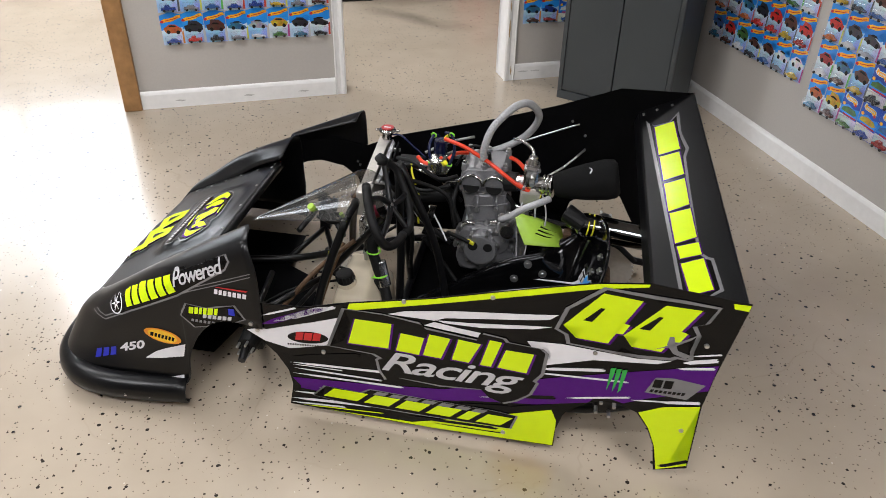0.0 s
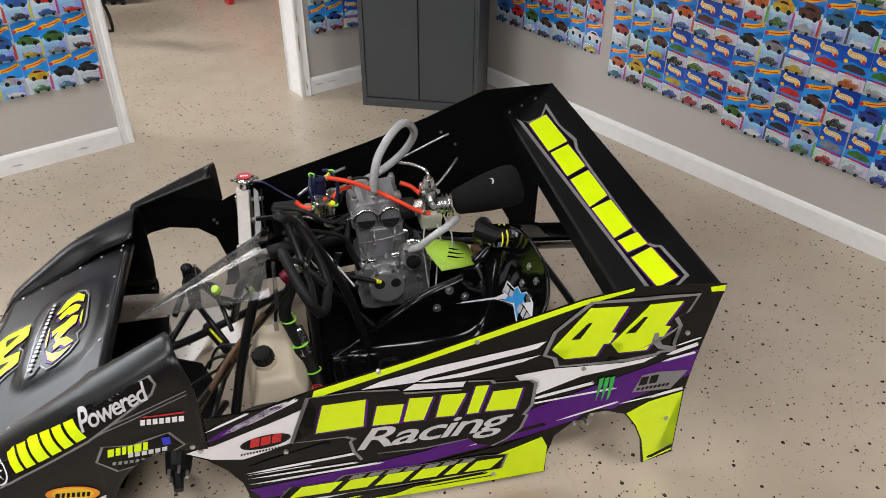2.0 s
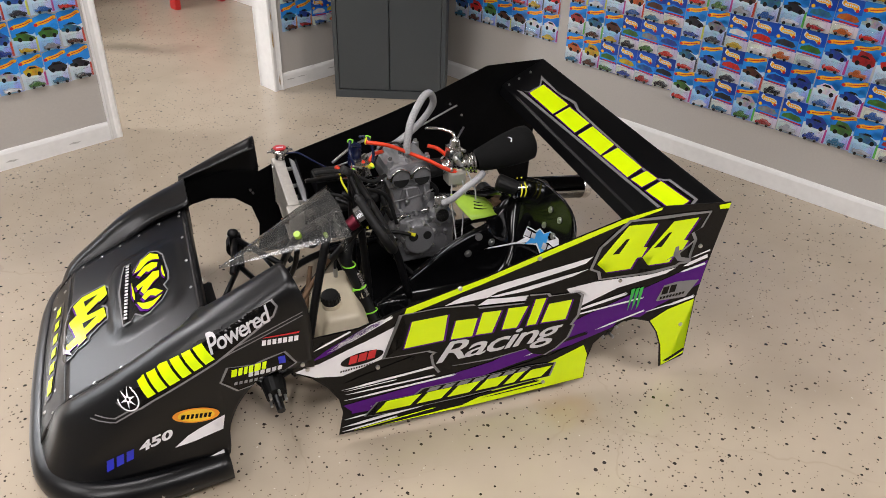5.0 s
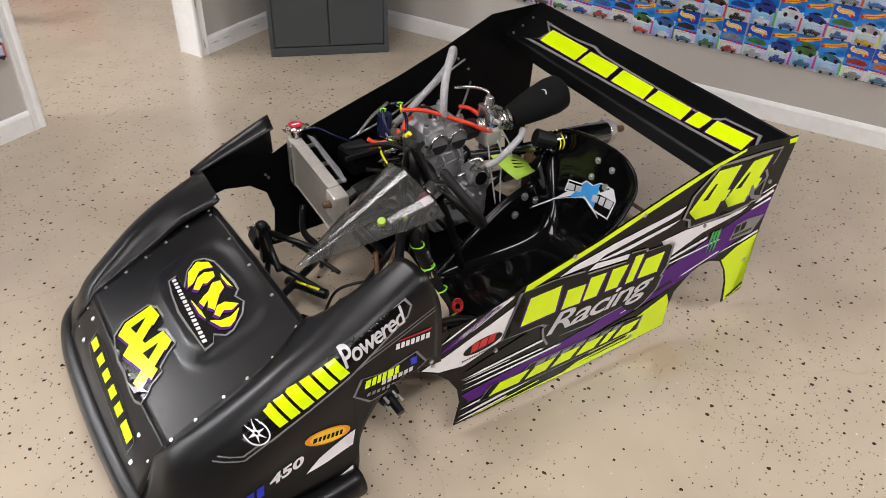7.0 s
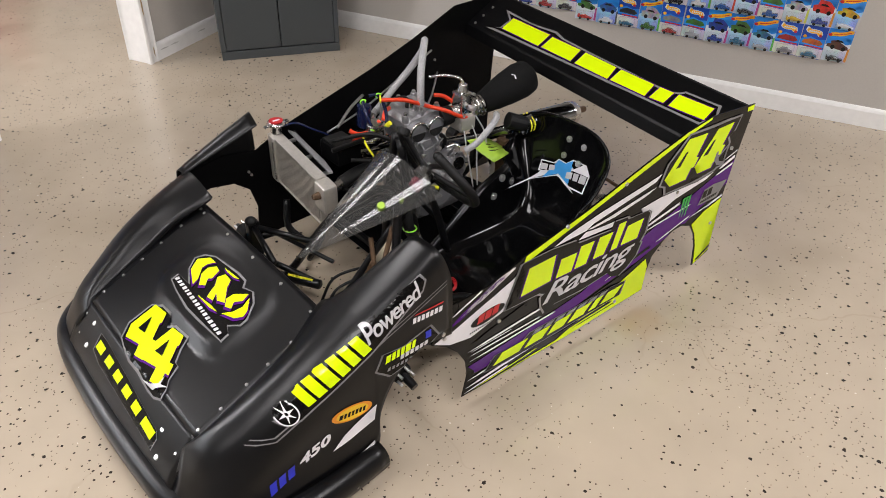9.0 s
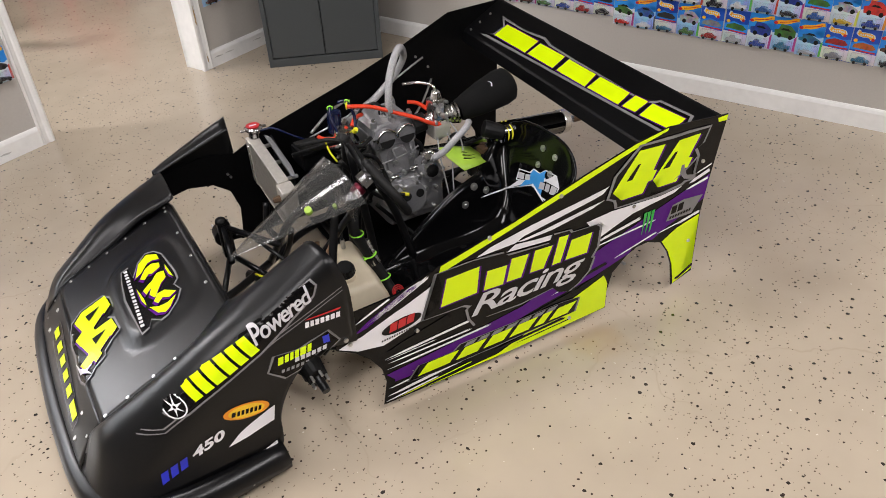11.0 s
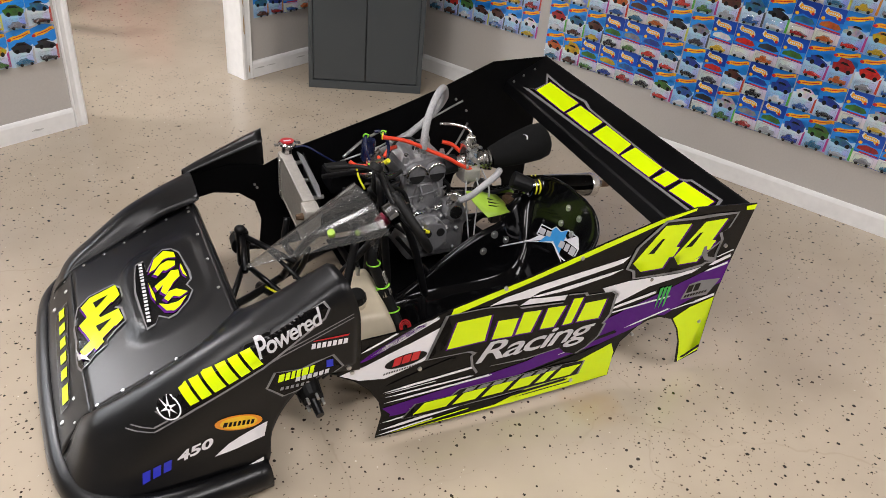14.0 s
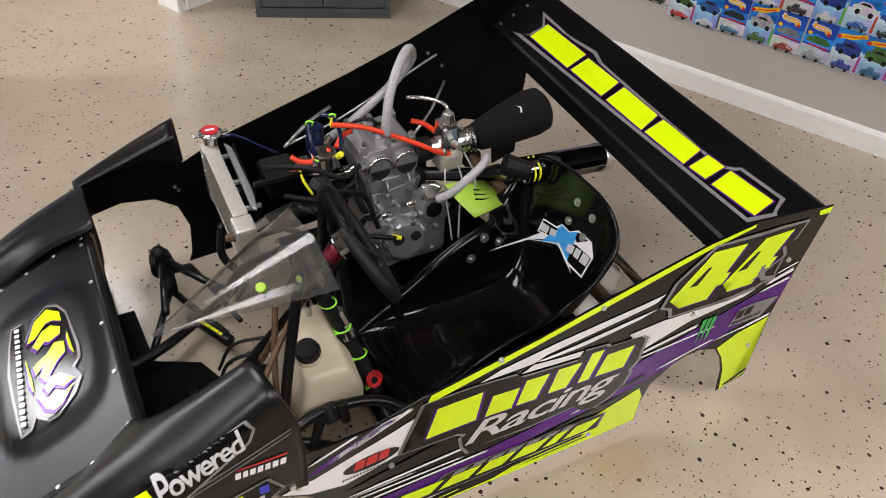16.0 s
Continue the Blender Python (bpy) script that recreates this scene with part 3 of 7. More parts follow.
# grey two-door cabinet standing across the corner
cab = thing("storage_cabinet", pose(1.935, 3.490, 0, 0, 0, -48.6), "dark grey two-door storage cabinet standing across the corner", "cabinet")
CW, CD, CH = 0.31, 0.36, 1.85
part("body", box(-CW, 0.022, 0.0, CW, CD, CH, 0.006), M_STEELCAB, cab)
part("plinth", box(-CW, 0.0, 0.0, CW, 0.0215, 0.045, 0.003), M_STEELCAB, cab)
for s in (-1, 1):
    part("frame_edge", box(min(s * CW, s * (CW - 0.024)), 0.0, 0.046, max(s * CW, s * (CW - 0.024)), 0.0215, CH, 0.003), M_STEELCAB, cab)
    x0, x1 = sorted((s * 0.003, s * (CW - 0.026)))
    door = part("door", box(x0, 0.003, 0.05, x1, 0.0212, CH - 0.03, 0.004), M_STEELCAB, cab)
    part("handle", box(s * 0.03 - 0.008, -0.02, 0.95, s * 0.03 + 0.008, 0.0028, 1.08, 0.004), M_RUBBER, door, "black pull handle")

# ---- the room behind the doorway ----
def tyre(r, w):
    prof = [(r * 0.55, -w * 0.42), (r * 0.72, -w * 0.5), (r * 0.93, -w * 0.46), (r, -w * 0.3), (r, w * 0.3), (r * 0.93, w * 0.46), (r * 0.72, w * 0.5), (r * 0.55, w * 0.42)]
    return lathe(prof, 28)


knobbly = thing("off_road_wheel", pose(1.33, 6.52, 0.212, 90, 0, -38), "black knobbly off-road tyre on a dark rim", "wheel")
part("tyre", tyre(0.196, 0.17), M_RUBBER, knobbly)
part("rim", lathe([(0.02, 0.02), (0.065, 0.03), (0.102, 0.058), (0.108, 0.066), (0.108, -0.066), (0.02, -0.05)], 24), M_FRAME, knobbly, "dark painted rim")
part("hub_cap", cyl((0, 0, 0.018), (0, 0, 0.042), 0.026, 0.022, 16, 0.004), M_STEELCAB, knobbly)
for k in range(18):
    a = radians(20 * k)
    for s in (-1, 1):
        blk = box(-0.026, -0.013, -0.030, 0.016, 0.013, 0.030, 0.005)
        bmesh.ops.transform(blk, matrix=Matrix.Rotation(a + 0.17 * (s > 0), 4, "Z") @ pose(0.197, 0, s * 0.044, 0, 90, 0), verts=blk.verts)
        part("tread_block", blk, M_RUBBER, knobbly)

armchair = thing("red_chair", pose(2.185, 6.255, 0, 0, 0, -90), "small red moulded plastic armchair with board legs", "chair")
seat_board = box(-0.30, -0.20, 0.245, 0.30, 0.185, 0.300, 0.012)
for q in seat_board.verts:
    q.co.z -= 0.06 * (q.co.y + 0.20) / 0.385
part("seat", seat_board, M_REDPLASTIC, armchair)
for sx in (-1, 1):
    for sy in (-1, 1):
        leg = box(-0.040, -0.022, 0.0, 0.040, 0.022, 0.43 if sy < 0 else 0.24, 0.008)
        for q in leg.verts:
            q.co.x = sx * 0.285 + q.co.x * (1.15 - 0.3 * q.co.z)
            q.co.y = sy * (0.185 + 0.02 * (0.4 - q.co.z)) + q.co.y
        part("leg", leg, M_REDPLASTIC, armchair)
    part("arm_board", box(sx * 0.29 - 0.045, -0.24, 0.43, sx * 0.29 + 0.045, 0.22, 0.455, 0.01), M_REDPLASTIC, armchair)
for k in range(4):
    slat = box(-0.062, -0.011, 0.20, 0.062, 0.011, 0.70 - 0.03 * abs(k - 1.5), 0.008)
    for q in slat.verts:
        q.co.x += -0.195 + 0.13 * k
        q.co.y += 0.135 + 0.10 * (q.co.z - 0.20)
    part("back_slat", slat, M_REDPLASTIC, armchair)

sideboard = thing("black_cabinet", pose(2.10, 7.40, 0, 0, 0, -3), "low black cabinet on short dark legs", "cabinet")
part("body", box(-0.30, -0.17, 0.055, 0.34, 0.30, 0.72, 0.008), M_BODYDULL, sideboard)
part("top", box(-0.33, -0.20, 0.7205, 0.36, 0.31, 0.75, 0.006), M_FRAME, sideboard)
for sx in (-0.32, 0.325):
    for sy in (-0.185, 0.27):
        part("leg", box(sx - 0.019, sy - 0.019, 0.0, sx + 0.019, sy + 0.019, 0.72, 0.004), M_FRAME, sideboard)

sled = thing("sled_chair", pose(1.08, 5.96, 0, 0, 0, 0), "black cantilever chair, only its tube base near the doorway", "chair")
part("tube_base", tube([(-0.45, -0.15, 0.45), (-0.28, -0.15, 0.44), (-0.05, -0.15, 0.25), (0.0, -0.15, 0.03), (-0.06, -0.14, 0.013), (-0.35, -0.12, 0.013), (-0.45, -0.05, 0.013), (-0.45, 0.15, 0.013), (-0.35, 0.22, 0.013), (-0.06, 0.25, 0.013), (0.0, 0.26, 0.03), (-0.05, 0.26, 0.25), (-0.28, 0.26, 0.44), (-0.45, 0.26, 0.45)], 0.011), M_FRAME, sled)
part("seat", box(-0.52, -0.2, 0.455, -0.04, 0.3, 0.50, 0.02), M_CLOTH, sled)

# ---- carded toy cars on the walls ----
PW, PH = 0.104, 0.164
BRIGHT = [(0.50, 0.025, 0.018), (0.02, 0.05, 0.25), (0.62, 0.62, 0.63), (0.02, 0.02, 0.025), (0.48, 0.32, 0.02), (0.03, 0.13, 0.22), (0.05, 0.14, 0.03), (0.42, 0.10, 0.02), (0.30, 0.02, 0.02), (0.20, 0.20, 0.22), (0.08, 0.03, 0.02), (0.03, 0.10, 0.30), (0.04, 0.04, 0.05), (0.34, 0.35, 0.37)]
M_CARDPALE = many_colours("pale_card_print", [(0.40, 0.57, 0.80), (0.54, 0.66, 0.82), (0.30, 0.50, 0.82), (0.62, 0.68, 0.76)], 0.3, 18.0)
M_CARDBLUE = many_colours("blue_card_print", [(0.015, 0.24, 0.74), (0.02, 0.28, 0.80), (0.012, 0.20, 0.68)], 0.3)
M_CARDNAVY = many_colours("navy_card_print", [(0.006, 0.065, 0.44), (0.010, 0.085, 0.52), (0.006, 0.050, 0.36)], 0.3)
M_CARDWHITE = many_colours("white_card_print", [(0.70, 0.70, 0.70), (0.62, 0.66, 0.70), (0.72, 0.72, 0.68)], 0.3, 12.0)
M_CARDART = many_colours("card_car_print", BRIGHT, 0.3, 60.0)
M_STRIP = many_colours("card_side_print", [(0.60, 0.62, 0.10), (0.55, 0.06, 0.03), (0.65, 0.25, 0.03), (0.08, 0.09, 0.10), (0.10, 0.45, 0.08), (0.45, 0.05, 0.25), (0.5, 0.5, 0.5)], 0.3)
M_TOY = many_colours("toy_car_enamel", BRIGHT, 0.16, 0.0, 0.6)
M_FLAME = many_colours("card_swoosh", [(0.88, 0.40, 0.01), (0.90, 0.48, 0.01), (0.86, 0.44, 0.02)], 0.3)


def flat_xz(outlines, y):
    pts, faces = shapes(*outlines)
    return mesh_of([(a, y, b) for a, b in pts], faces)


OUTLINE = [(-PW / 2, 0), (PW / 2, 0), (PW / 2, PH - 0.014), (0.022, PH - 0.006), (0.014, PH), (-0.014, PH), (-0.022, PH - 0.006), (-PW / 2, PH - 0.014)]
CARD_A = data_of(prism(OUTLINE, lambda a, b, d: (a, -d, b), 0.0008))
CARD_B = CARD_A.copy()
BLUE_TOP = flat_xz([[(-PW / 2, 0.074), (-0.030, 0.080), (0.0, 0.088), (0.030, 0.098), (PW / 2, 0.086), (PW / 2, PH - 0.014), (0.022, PH - 0.006), (0.014, PH - 0.001), (-0.014, PH - 0.001), (-0.022, PH - 0.006), (-PW / 2, PH - 0.014)]], -0.0012)
BLUE_BLOB = flat_xz([oval(0.034, 0.098, 0.018, 0.016, 14)], -0.0012)
BANNER = flat_xz([[(-0.040, 0.111), (-0.026, 0.116), (-0.004, 0.116), (0.016, 0.122), (0.034, 0.131), (0.050, 0.134), (0.048, 0.148), (0.032, 0.147), (0.012, 0.138), (-0.010, 0.133), (-0.028, 0.133), (-0.044, 0.127)]], -0.0016)
BANNER_MARK = flat_xz([[(-0.028, 0.1205), (0.000, 0.1255), (0.020, 0.1292), (0.040, 0.1362), (0.039, 0.1395), (0.018, 0.1325), (-0.002, 0.1288), (-0.029, 0.1238)]], -0.0020)
DISC_A = flat_xz([oval(-0.043, 0.119, 0.0085, 0.0065, 12)], -0.0021)
SWOOSH = [(-0.047, 0.126), (-0.040, 0.150), (-0.030, 0.146), (-0.024, 0.137), (0.0, 0.137), (0.022, 0.135), (0.041, 0.127), (0.048, 0.110), (0.040, 0.093), (0.026, 0.095), (0.015, 0.108), (-0.012, 0.107), (-0.034, 0.112)]
SWOOSH = [(-0.004 + a * 0.80, 0.124 + (b - 0.122) * 0.72) for a, b in SWOOSH]
FLAME_EDGE = flat_xz([SWOOSH], -0.0012)
FLAME = flat_xz([[(-0.003 + (a + 0.003) * 0.86, 0.123 + (b - 0.123) * 0.76) for a, b in SWOOSH]], -0.0016)
DISC_B = flat_xz([oval(0.026, 0.108, 0.0065, 0.0065, 12)], -0.0021)
LETTERS_B = flat_xz([[(-0.026 + 0.0085 * k, 0.1205 - 0.0012 * max(0, k - 3)), (-0.0205 + 0.0085 * k, 0.1205 - 0.0012 * max(0, k - 3)), (-0.0205 + 0.0085 * k, 0.1275 - 0.0012 * max(0, k - 3)), (-0.026 + 0.0085 * k, 0.1275 - 0.0012 * max(0, k - 3))] for k in range(6)], -0.0021)
BURST_B = flat_xz([oval(-0.037, 0.098, 0.0085, 0.0075, 9)], -0.0016)
SKY_B = flat_xz([[(-PW / 2, 0.060), (PW / 2, 0.056), (PW / 2, 0.094), (0.020, 0.090), (-0.012, 0.100), (-PW / 2, 0.086)]], -0.0010)
ARTS = [flat_xz([outline], -0.0017) for outline in (
    [(-0.036, 0.070), (-0.030, 0.062), (0.026, 0.056), (0.042, 0.064), (0.046, 0.078), (0.034, 0.088), (0.016, 0.102), (-0.014, 0.104), (-0.028, 0.092), (-0.042, 0.086)],
    [(-0.040, 0.064), (0.030, 0.056), (0.046, 0.066), (0.044, 0.090), (0.020, 0.112), (-0.020, 0.116), (-0.026, 0.094), (-0.044, 0.090)],
    [(-0.046, 0.066), (0.020, 0.054), (0.047, 0.060), (0.042, 0.072), (0.014, 0.086), (-0.010, 0.098), (-0.034, 0.092), (-0.030, 0.082), (-0.046, 0.078)])]
ART_GLASS = flat_xz([[(-0.018, 0.092), (-0.008, 0.100), (0.012, 0.098), (0.024, 0.088)]], -0.0021)
ART_WHEELS = [flat_xz([oval(a, b, 0.009, 0.010, 12)], -0.0021) for a, b in ((-0.020, 0.066), (0.026, 0.062))]
ART_B = flat_xz([[(-0.044, 0.068), (0.030, 0.062), (0.046, 0.070), (0.030, 0.086), (-0.010, 0.092), (-0.040, 0.082)]], -0.0012)
STRIPE_B = flat_xz([[(-0.030, 0.054), (-0.030, 0.060), (0.046, 0.056), (0.046, 0.050)]], -0.0016)
WHITE_B = flat_xz([[(-PW / 2, 0.002), (PW / 2, 0.002), (PW / 2, 0.046), (-PW / 2, 0.054)]], -0.0012)
SIDE_STRIP = flat_xz([[(0.042, 0.004), (PW / 2, 0.004), (PW / 2, 0.070), (0.044, 0.062)]], -0.0012)
BLISTER = data_of(box(-0.040, -0.028, 0.008, 0.040, -0.001, 0.050, 0.006, 2))


def toy_mesh(side):
    return data_of(prism(side, lambda a, b, d: (a, -0.024 + d, b + 0.008), 0.020, 0.002))


TOY_SIDES = ([(-0.034, 0.006), (0.034, 0.006), (0.035, 0.014), (0.020, 0.018), (0.011, 0.026), (-0.012, 0.027), (-0.022, 0.018), (-0.035, 0.016)],
             [(-0.034, 0.006), (0.034, 0.006), (0.034, 0.020), (0.008, 0.020), (0.004, 0.032), (-0.016, 0.032), (-0.020, 0.020), (-0.034, 0.019)],
             [(-0.035, 0.006), (0.035, 0.006), (0.036, 0.011), (0.014, 0.016), (0.002, 0.021), (-0.016, 0.021), (-0.028, 0.015), (-0.030, 0.022), (-0.036, 0.022)])


def toy_wheel(wx):
    return data_of(cyl((wx, -0.0275, 0.014), (wx, -0.0235, 0.014), 0.0065, seg=10))


TOYS, WHEELS = [toy_mesh(side) for side in TOY_SIDES], [toy_wheel(-0.021), toy_wheel(0.021)]
for me, mt in ((CARD_A, M_CARDPALE), (CARD_B, M_CARDNAVY), (BLUE_TOP, M_CARDBLUE), (BLUE_BLOB, M_CARDBLUE), (BANNER, M_FLAME), (BANNER_MARK, M_RED), (DISC_A, M_RED), (FLAME_EDGE, M_CARDWHITE), (FLAME, M_FLAME), (DISC_B, M_RED), (ARTS[0], M_CARDART), (ARTS[1], M_CARDART), (ARTS[2], M_CARDART), (ART_GLASS, M_DARKHOLE), (ART_WHEELS[0], M_RUBBER), (ART_WHEELS[1], M_RUBBER),
               (ART_B, M_CARDART), (STRIPE_B, M_RED), (LETTERS_B, M_CARDWHITE), (BURST_B, M_FLAME), (SKY_B, M_CARDBLUE), (WHITE_B, M_CARDWHITE), (SIDE_STRIP, M_STRIP), (BLISTER, M_BLISTER), (TOYS[0], M_TOY), (TOYS[1], M_TOY), (TOYS[2], M_TOY), (WHEELS[0], M_RUBBER), (WHEELS[1], M_RUBBER)):
    me.materials.append(mt)


def pack(m, group, navy, kind):
    """A carded toy car: the pale card with a banner, or the older navy card with a flame."""
    if navy:
        ob = thing("toy_car_pack", m, "toy car blister pack on a navy card with orange flame", "toy pack", group)
        card = part("card", CARD_B, None, ob)
        pieces = (("sky_print", SKY_B), ("flame_edge", FLAME_EDGE), ("flame", FLAME), ("letter_print", LETTERS_B), ("burst", BURST_B), ("round_mark", DISC_B), ("car_print", ART_B), ("stripe", STRIPE_B), ("lower_print", WHITE_B))
    else:
        ob = thing("toy_car_pack", m, "toy car blister pack on a pale blue card with orange banner", "toy pack", group)
        card = part("card", CARD_A, None, ob)
        pieces = (("top_print", BLUE_TOP), ("blue_blob", BLUE_BLOB), ("banner", BANNER), ("banner_mark", BANNER_MARK), ("round_mark", DISC_A), ("car_print", ARTS[kind]), ("window_print", ART_GLASS), ("wheel_print", ART_WHEELS[0]), ("wheel_print", ART_WHEELS[1]), ("side_strip", SIDE_STRIP))
    for name, me in pieces:
        part(name, me, None, card)
    part("blister", BLISTER, None, ob)
    car = part("toy_car", TOYS[kind], None, ob)
    for me in WHEELS:
        part("wheel", me, None, car)


rng = random.Random(4)


def pack_wall(columns, rows, z0, pitch, step, place, group, drop=lambda c: 0.0, navy=lambda c: 0.12):
    for c in range(columns):
        for r in range(rows):
            a = step * (c + 0.5) + rng.uniform(-0.002, 0.002)
            z = z0 + pitch * r + drop(c) + rng.uniform(-0.003, 0.003)
            pack(place(a, z, r, rng.uniform(-1.2, 1.2)), group, rng.random() < (navy(c)), rng.randrange(3))


# each higher row overlaps the one below it, so it lies a little prouder
east = lambda y0: (lambda a, z, r, tilt: pose(WALL_X - 0.001 - 0.0006 * r, y0 - a, z, 0, tilt, -90))
north = lambda x0: (lambda a, z, r, tilt: pose(x0 + a, WALL_Y - 0.001 - 0.0006 * r, z, 0, tilt, 0))
pack_wall(18, 5, 0.272, 0.150, 0.1055, east(2.70), "toy packs on the long wall", lambda c: 0.033 if c < 6 else 0.0, lambda c: 0.62 if c in (4, 5, 8, 9, 10, 11, 15, 16, 17) else 0.14)
pack_wall(7, 4, 0.375, 0.150, 0.106, east(3.505), "toy packs beside the cabinet")
pack_wall(8, 3, 0.330, 0.158, 0.105, north(-0.305), "toy packs on the partition", navy=lambda c: 0.0)
pack_wall(4, 4, 0.322, 0.158, 0.105, north(1.615), "toy packs behind the cabinet", navy=lambda c: 0.6)
solid("dark_poster", box(-0.32, WALL_Y - 0.006, 0.83, 0.44, WALL_Y - 0.001, 1.35, 0.001), M_POSTER, "dark grey framed poster above the toy packs", "poster")
# ---- the kart ----
# local axes: x to its tail, y to its far side, z up
kart = thing("race_kart", pose(0, 1.70, 0, 0, 0, -25), "black and neon race kart without wheels, engine exposed", "kart")

# side panels
SIDE = [(1.215, 0.597), (1.181, 0.378), (1.170, 0.276), (1.175, 0.056), (1.094, 0.029), (1.078, 0.120), (1.055, 0.175), (1.022, 0.222), (0.97, 0.242), (0.93, 0.240), (0.894, 0.224), (0.844, 0.178), (0.829, 0.115), (0.829, 0.051), (0.417, 0.036), (0.082, 0.035), (0.097, 0.113), (0.088, 0.165), (0.06, 0.214), (0.021, 0.256), (-0.025, 0.285), (-0.02, 0.372), (0.03, 0.385), (0.149, 0.392), (0.271, 0.429), (0.497, 0.486), (0.713, 0.552), (0.88, 0.598), (0.994, 0.616)]


def near_face(a, b, d=0.0):
    return (a, -0.012 - 0.044 * a + d, b)


panel = part("side_panel", prism(SIDE, near_face, 0.003), M_VINYLBLACK, kart, "black side panel with neon, white and purple graphics")
NEAR = tree_of(panel)


def on_side(name, flat, lift, mat, x=0.0, z=0.0, turn=0.0, label=""):
    c, s = math.cos(radians(turn)), math.sin(radians(turn))
    return sticker(name, flat, (x, -0.2, z), (c, 0, s), (-s, 0, c), NEAR, mat, panel, lift, label, 0.05)


def spear(x0, z0, x1, z1, w, sharp=0.2):
    """A racing stripe: pointed at its front, torn at its tail."""
    d = Vector((x1 - x0, z1 - z0))
    n = Vector((-d.y, d.x)).normalized() * w
    p = lambda k, s: (x0 + d.x * k + n.x * s, z0 + d.y * k + n.y * s)
    return [p(0, 0), p(sharp, -0.5), p(0.97, -0.5), p(0.93, -0.2), p(1.0, 0.0), p(0.94, 0.15), p(0.985, 0.5), p(sharp * 1.3, 0.45)]


# colour fields of the side, from the skin outwards
on_side("purple_band", shapes([(0.094, 0.105), (0.098, 0.140), (0.30, 0.160), (0.525, 0.190), (0.798, 0.290), (0.990, 0.352), (1.182, 0.412), (1.174, 0.330), (1.042, 0.276), (0.985, 0.246), (0.90, 0.229), (0.77, 0.192), (0.598, 0.165), (0.297, 0.100)]), 0.0012, M_PURPLE)
on_side("yellow_wedge", shapes([(0.19, 0.038), (0.441, 0.048), (0.559, 0.088), (0.70, 0.140), (0.812, 0.182), (0.828, 0.145), (0.826, 0.054), (0.5, 0.0395)]), 0.0012, M_NEON)
on_side("yellow_leg", shapes([(1.026, 0.224), (1.08, 0.255), (1.166, 0.276), (1.171, 0.10), (1.13, 0.075), (1.172, 0.066), (1.10, 0.034), (1.082, 0.118), (1.058, 0.176)]), 0.0012, M_NEON)
on_side("yellow_edge", shapes([(0.268, 0.404), (0.276, 0.4285), (0.497, 0.484), (0.713, 0.550), (0.88, 0.5965), (0.992, 0.6145), (0.99, 0.606), (0.88, 0.582), (0.735, 0.538), (0.476, 0.462)]), 0.0012, M_NEON)
on_side("yellow_corner", shapes([(1.175, 0.594), (1.213, 0.595), (1.211, 0.578), (1.18, 0.580)]), 0.0012, M_NEON)
on_side("white_front", shapes([(-0.02, 0.287), (0.037, 0.305), (0.164, 0.345), (0.282, 0.392), (0.278, 0.300), (0.16, 0.262), (0.10, 0.245), (0.03, 0.258)]), 0.0014, M_WHITE)
on_side("black_front", shapes([(0.02, 0.384), (0.149, 0.391), (0.262, 0.425), (0.255, 0.395), (0.16, 0.345), (0.04, 0.30), (-0.005, 0.30), (0.0, 0.36)]), 0.0018, M_VINYLBLACK)
for x0, z0, x1, z1, w, mt in (
        (0.02, 0.312, 0.205, 0.402, 0.016, M_PURPLE), (0.06, 0.330, 0.215, 0.408, 0.014, M_WHITE), (0.03, 0.345, 0.13, 0.388, 0.006, M_WHITE), (0.10, 0.345, 0.24, 0.412, 0.010, M_WHITE),
        (0.76, 0.315, 0.93, 0.345, 0.010, M_WHITE), (0.74, 0.30, 0.99, 0.318, 0.006, M_WHITE),
        (0.10, 0.215, 0.30, 0.262, 0.012, M_VINYLBLACK), (0.095, 0.196, 0.37, 0.216, 0.008, M_WHITE), (0.10, 0.178, 0.36, 0.184, 0.006, M_WHITE), (0.098, 0.158, 0.42, 0.172, 0.007, M_WHITE), (0.10, 0.190, 0.25, 0.196, 0.003, M_WHITE),
        (0.095, 0.088, 0.26, 0.100, 0.006, M_WHITE), (0.09, 0.062, 0.33, 0.083, 0.010, M_WHITE), (0.085, 0.045, 0.25, 0.060, 0.006, M_WHITE), (0.12, 0.042, 0.36, 0.062, 0.004, M_NEON), (0.17, 0.118, 0.40, 0.124, 0.004, M_WHITE),
        (0.42, 0.068, 0.68, 0.082, 0.010, M_VINYLBLACK), (0.50, 0.060, 0.70, 0.068, 0.004, M_VINYLBLACK), (0.62, 0.185, 0.80, 0.225, 0.005, M_WHITE), (0.66, 0.200, 0.82, 0.228, 0.012, M_VINYLBLACK), (0.70, 0.165, 0.815, 0.200, 0.008, M_VINYLBLACK),
        (1.10, 0.405, 1.178, 0.428, 0.012, M_WHITE), (1.09, 0.385, 1.176, 0.402, 0.008, M_WHITE), (1.12, 0.43, 1.182, 0.447, 0.005, M_WHITE), (1.07, 0.270, 1.165, 0.288, 0.010, M_WHITE), (1.0, 0.262, 1.10, 0.276, 0.005, M_WHITE),
        (0.84, 0.232, 1.0, 0.270, 0.006, M_WHITE), (0.55, 0.145, 0.70, 0.168, 0.006, M_VINYLBLACK), (1.105, 0.046, 1.172, 0.084, 0.012, M_VINYLBLACK), (1.10, 0.05, 1.14, 0.066, 0.005, M_VINYLBLACK)):
    on_side("stripe", shapes(spear(x0, z0, x1, z1, w)), 0.0021 if mt != M_VINYLBLACK else 0.0024, mt)


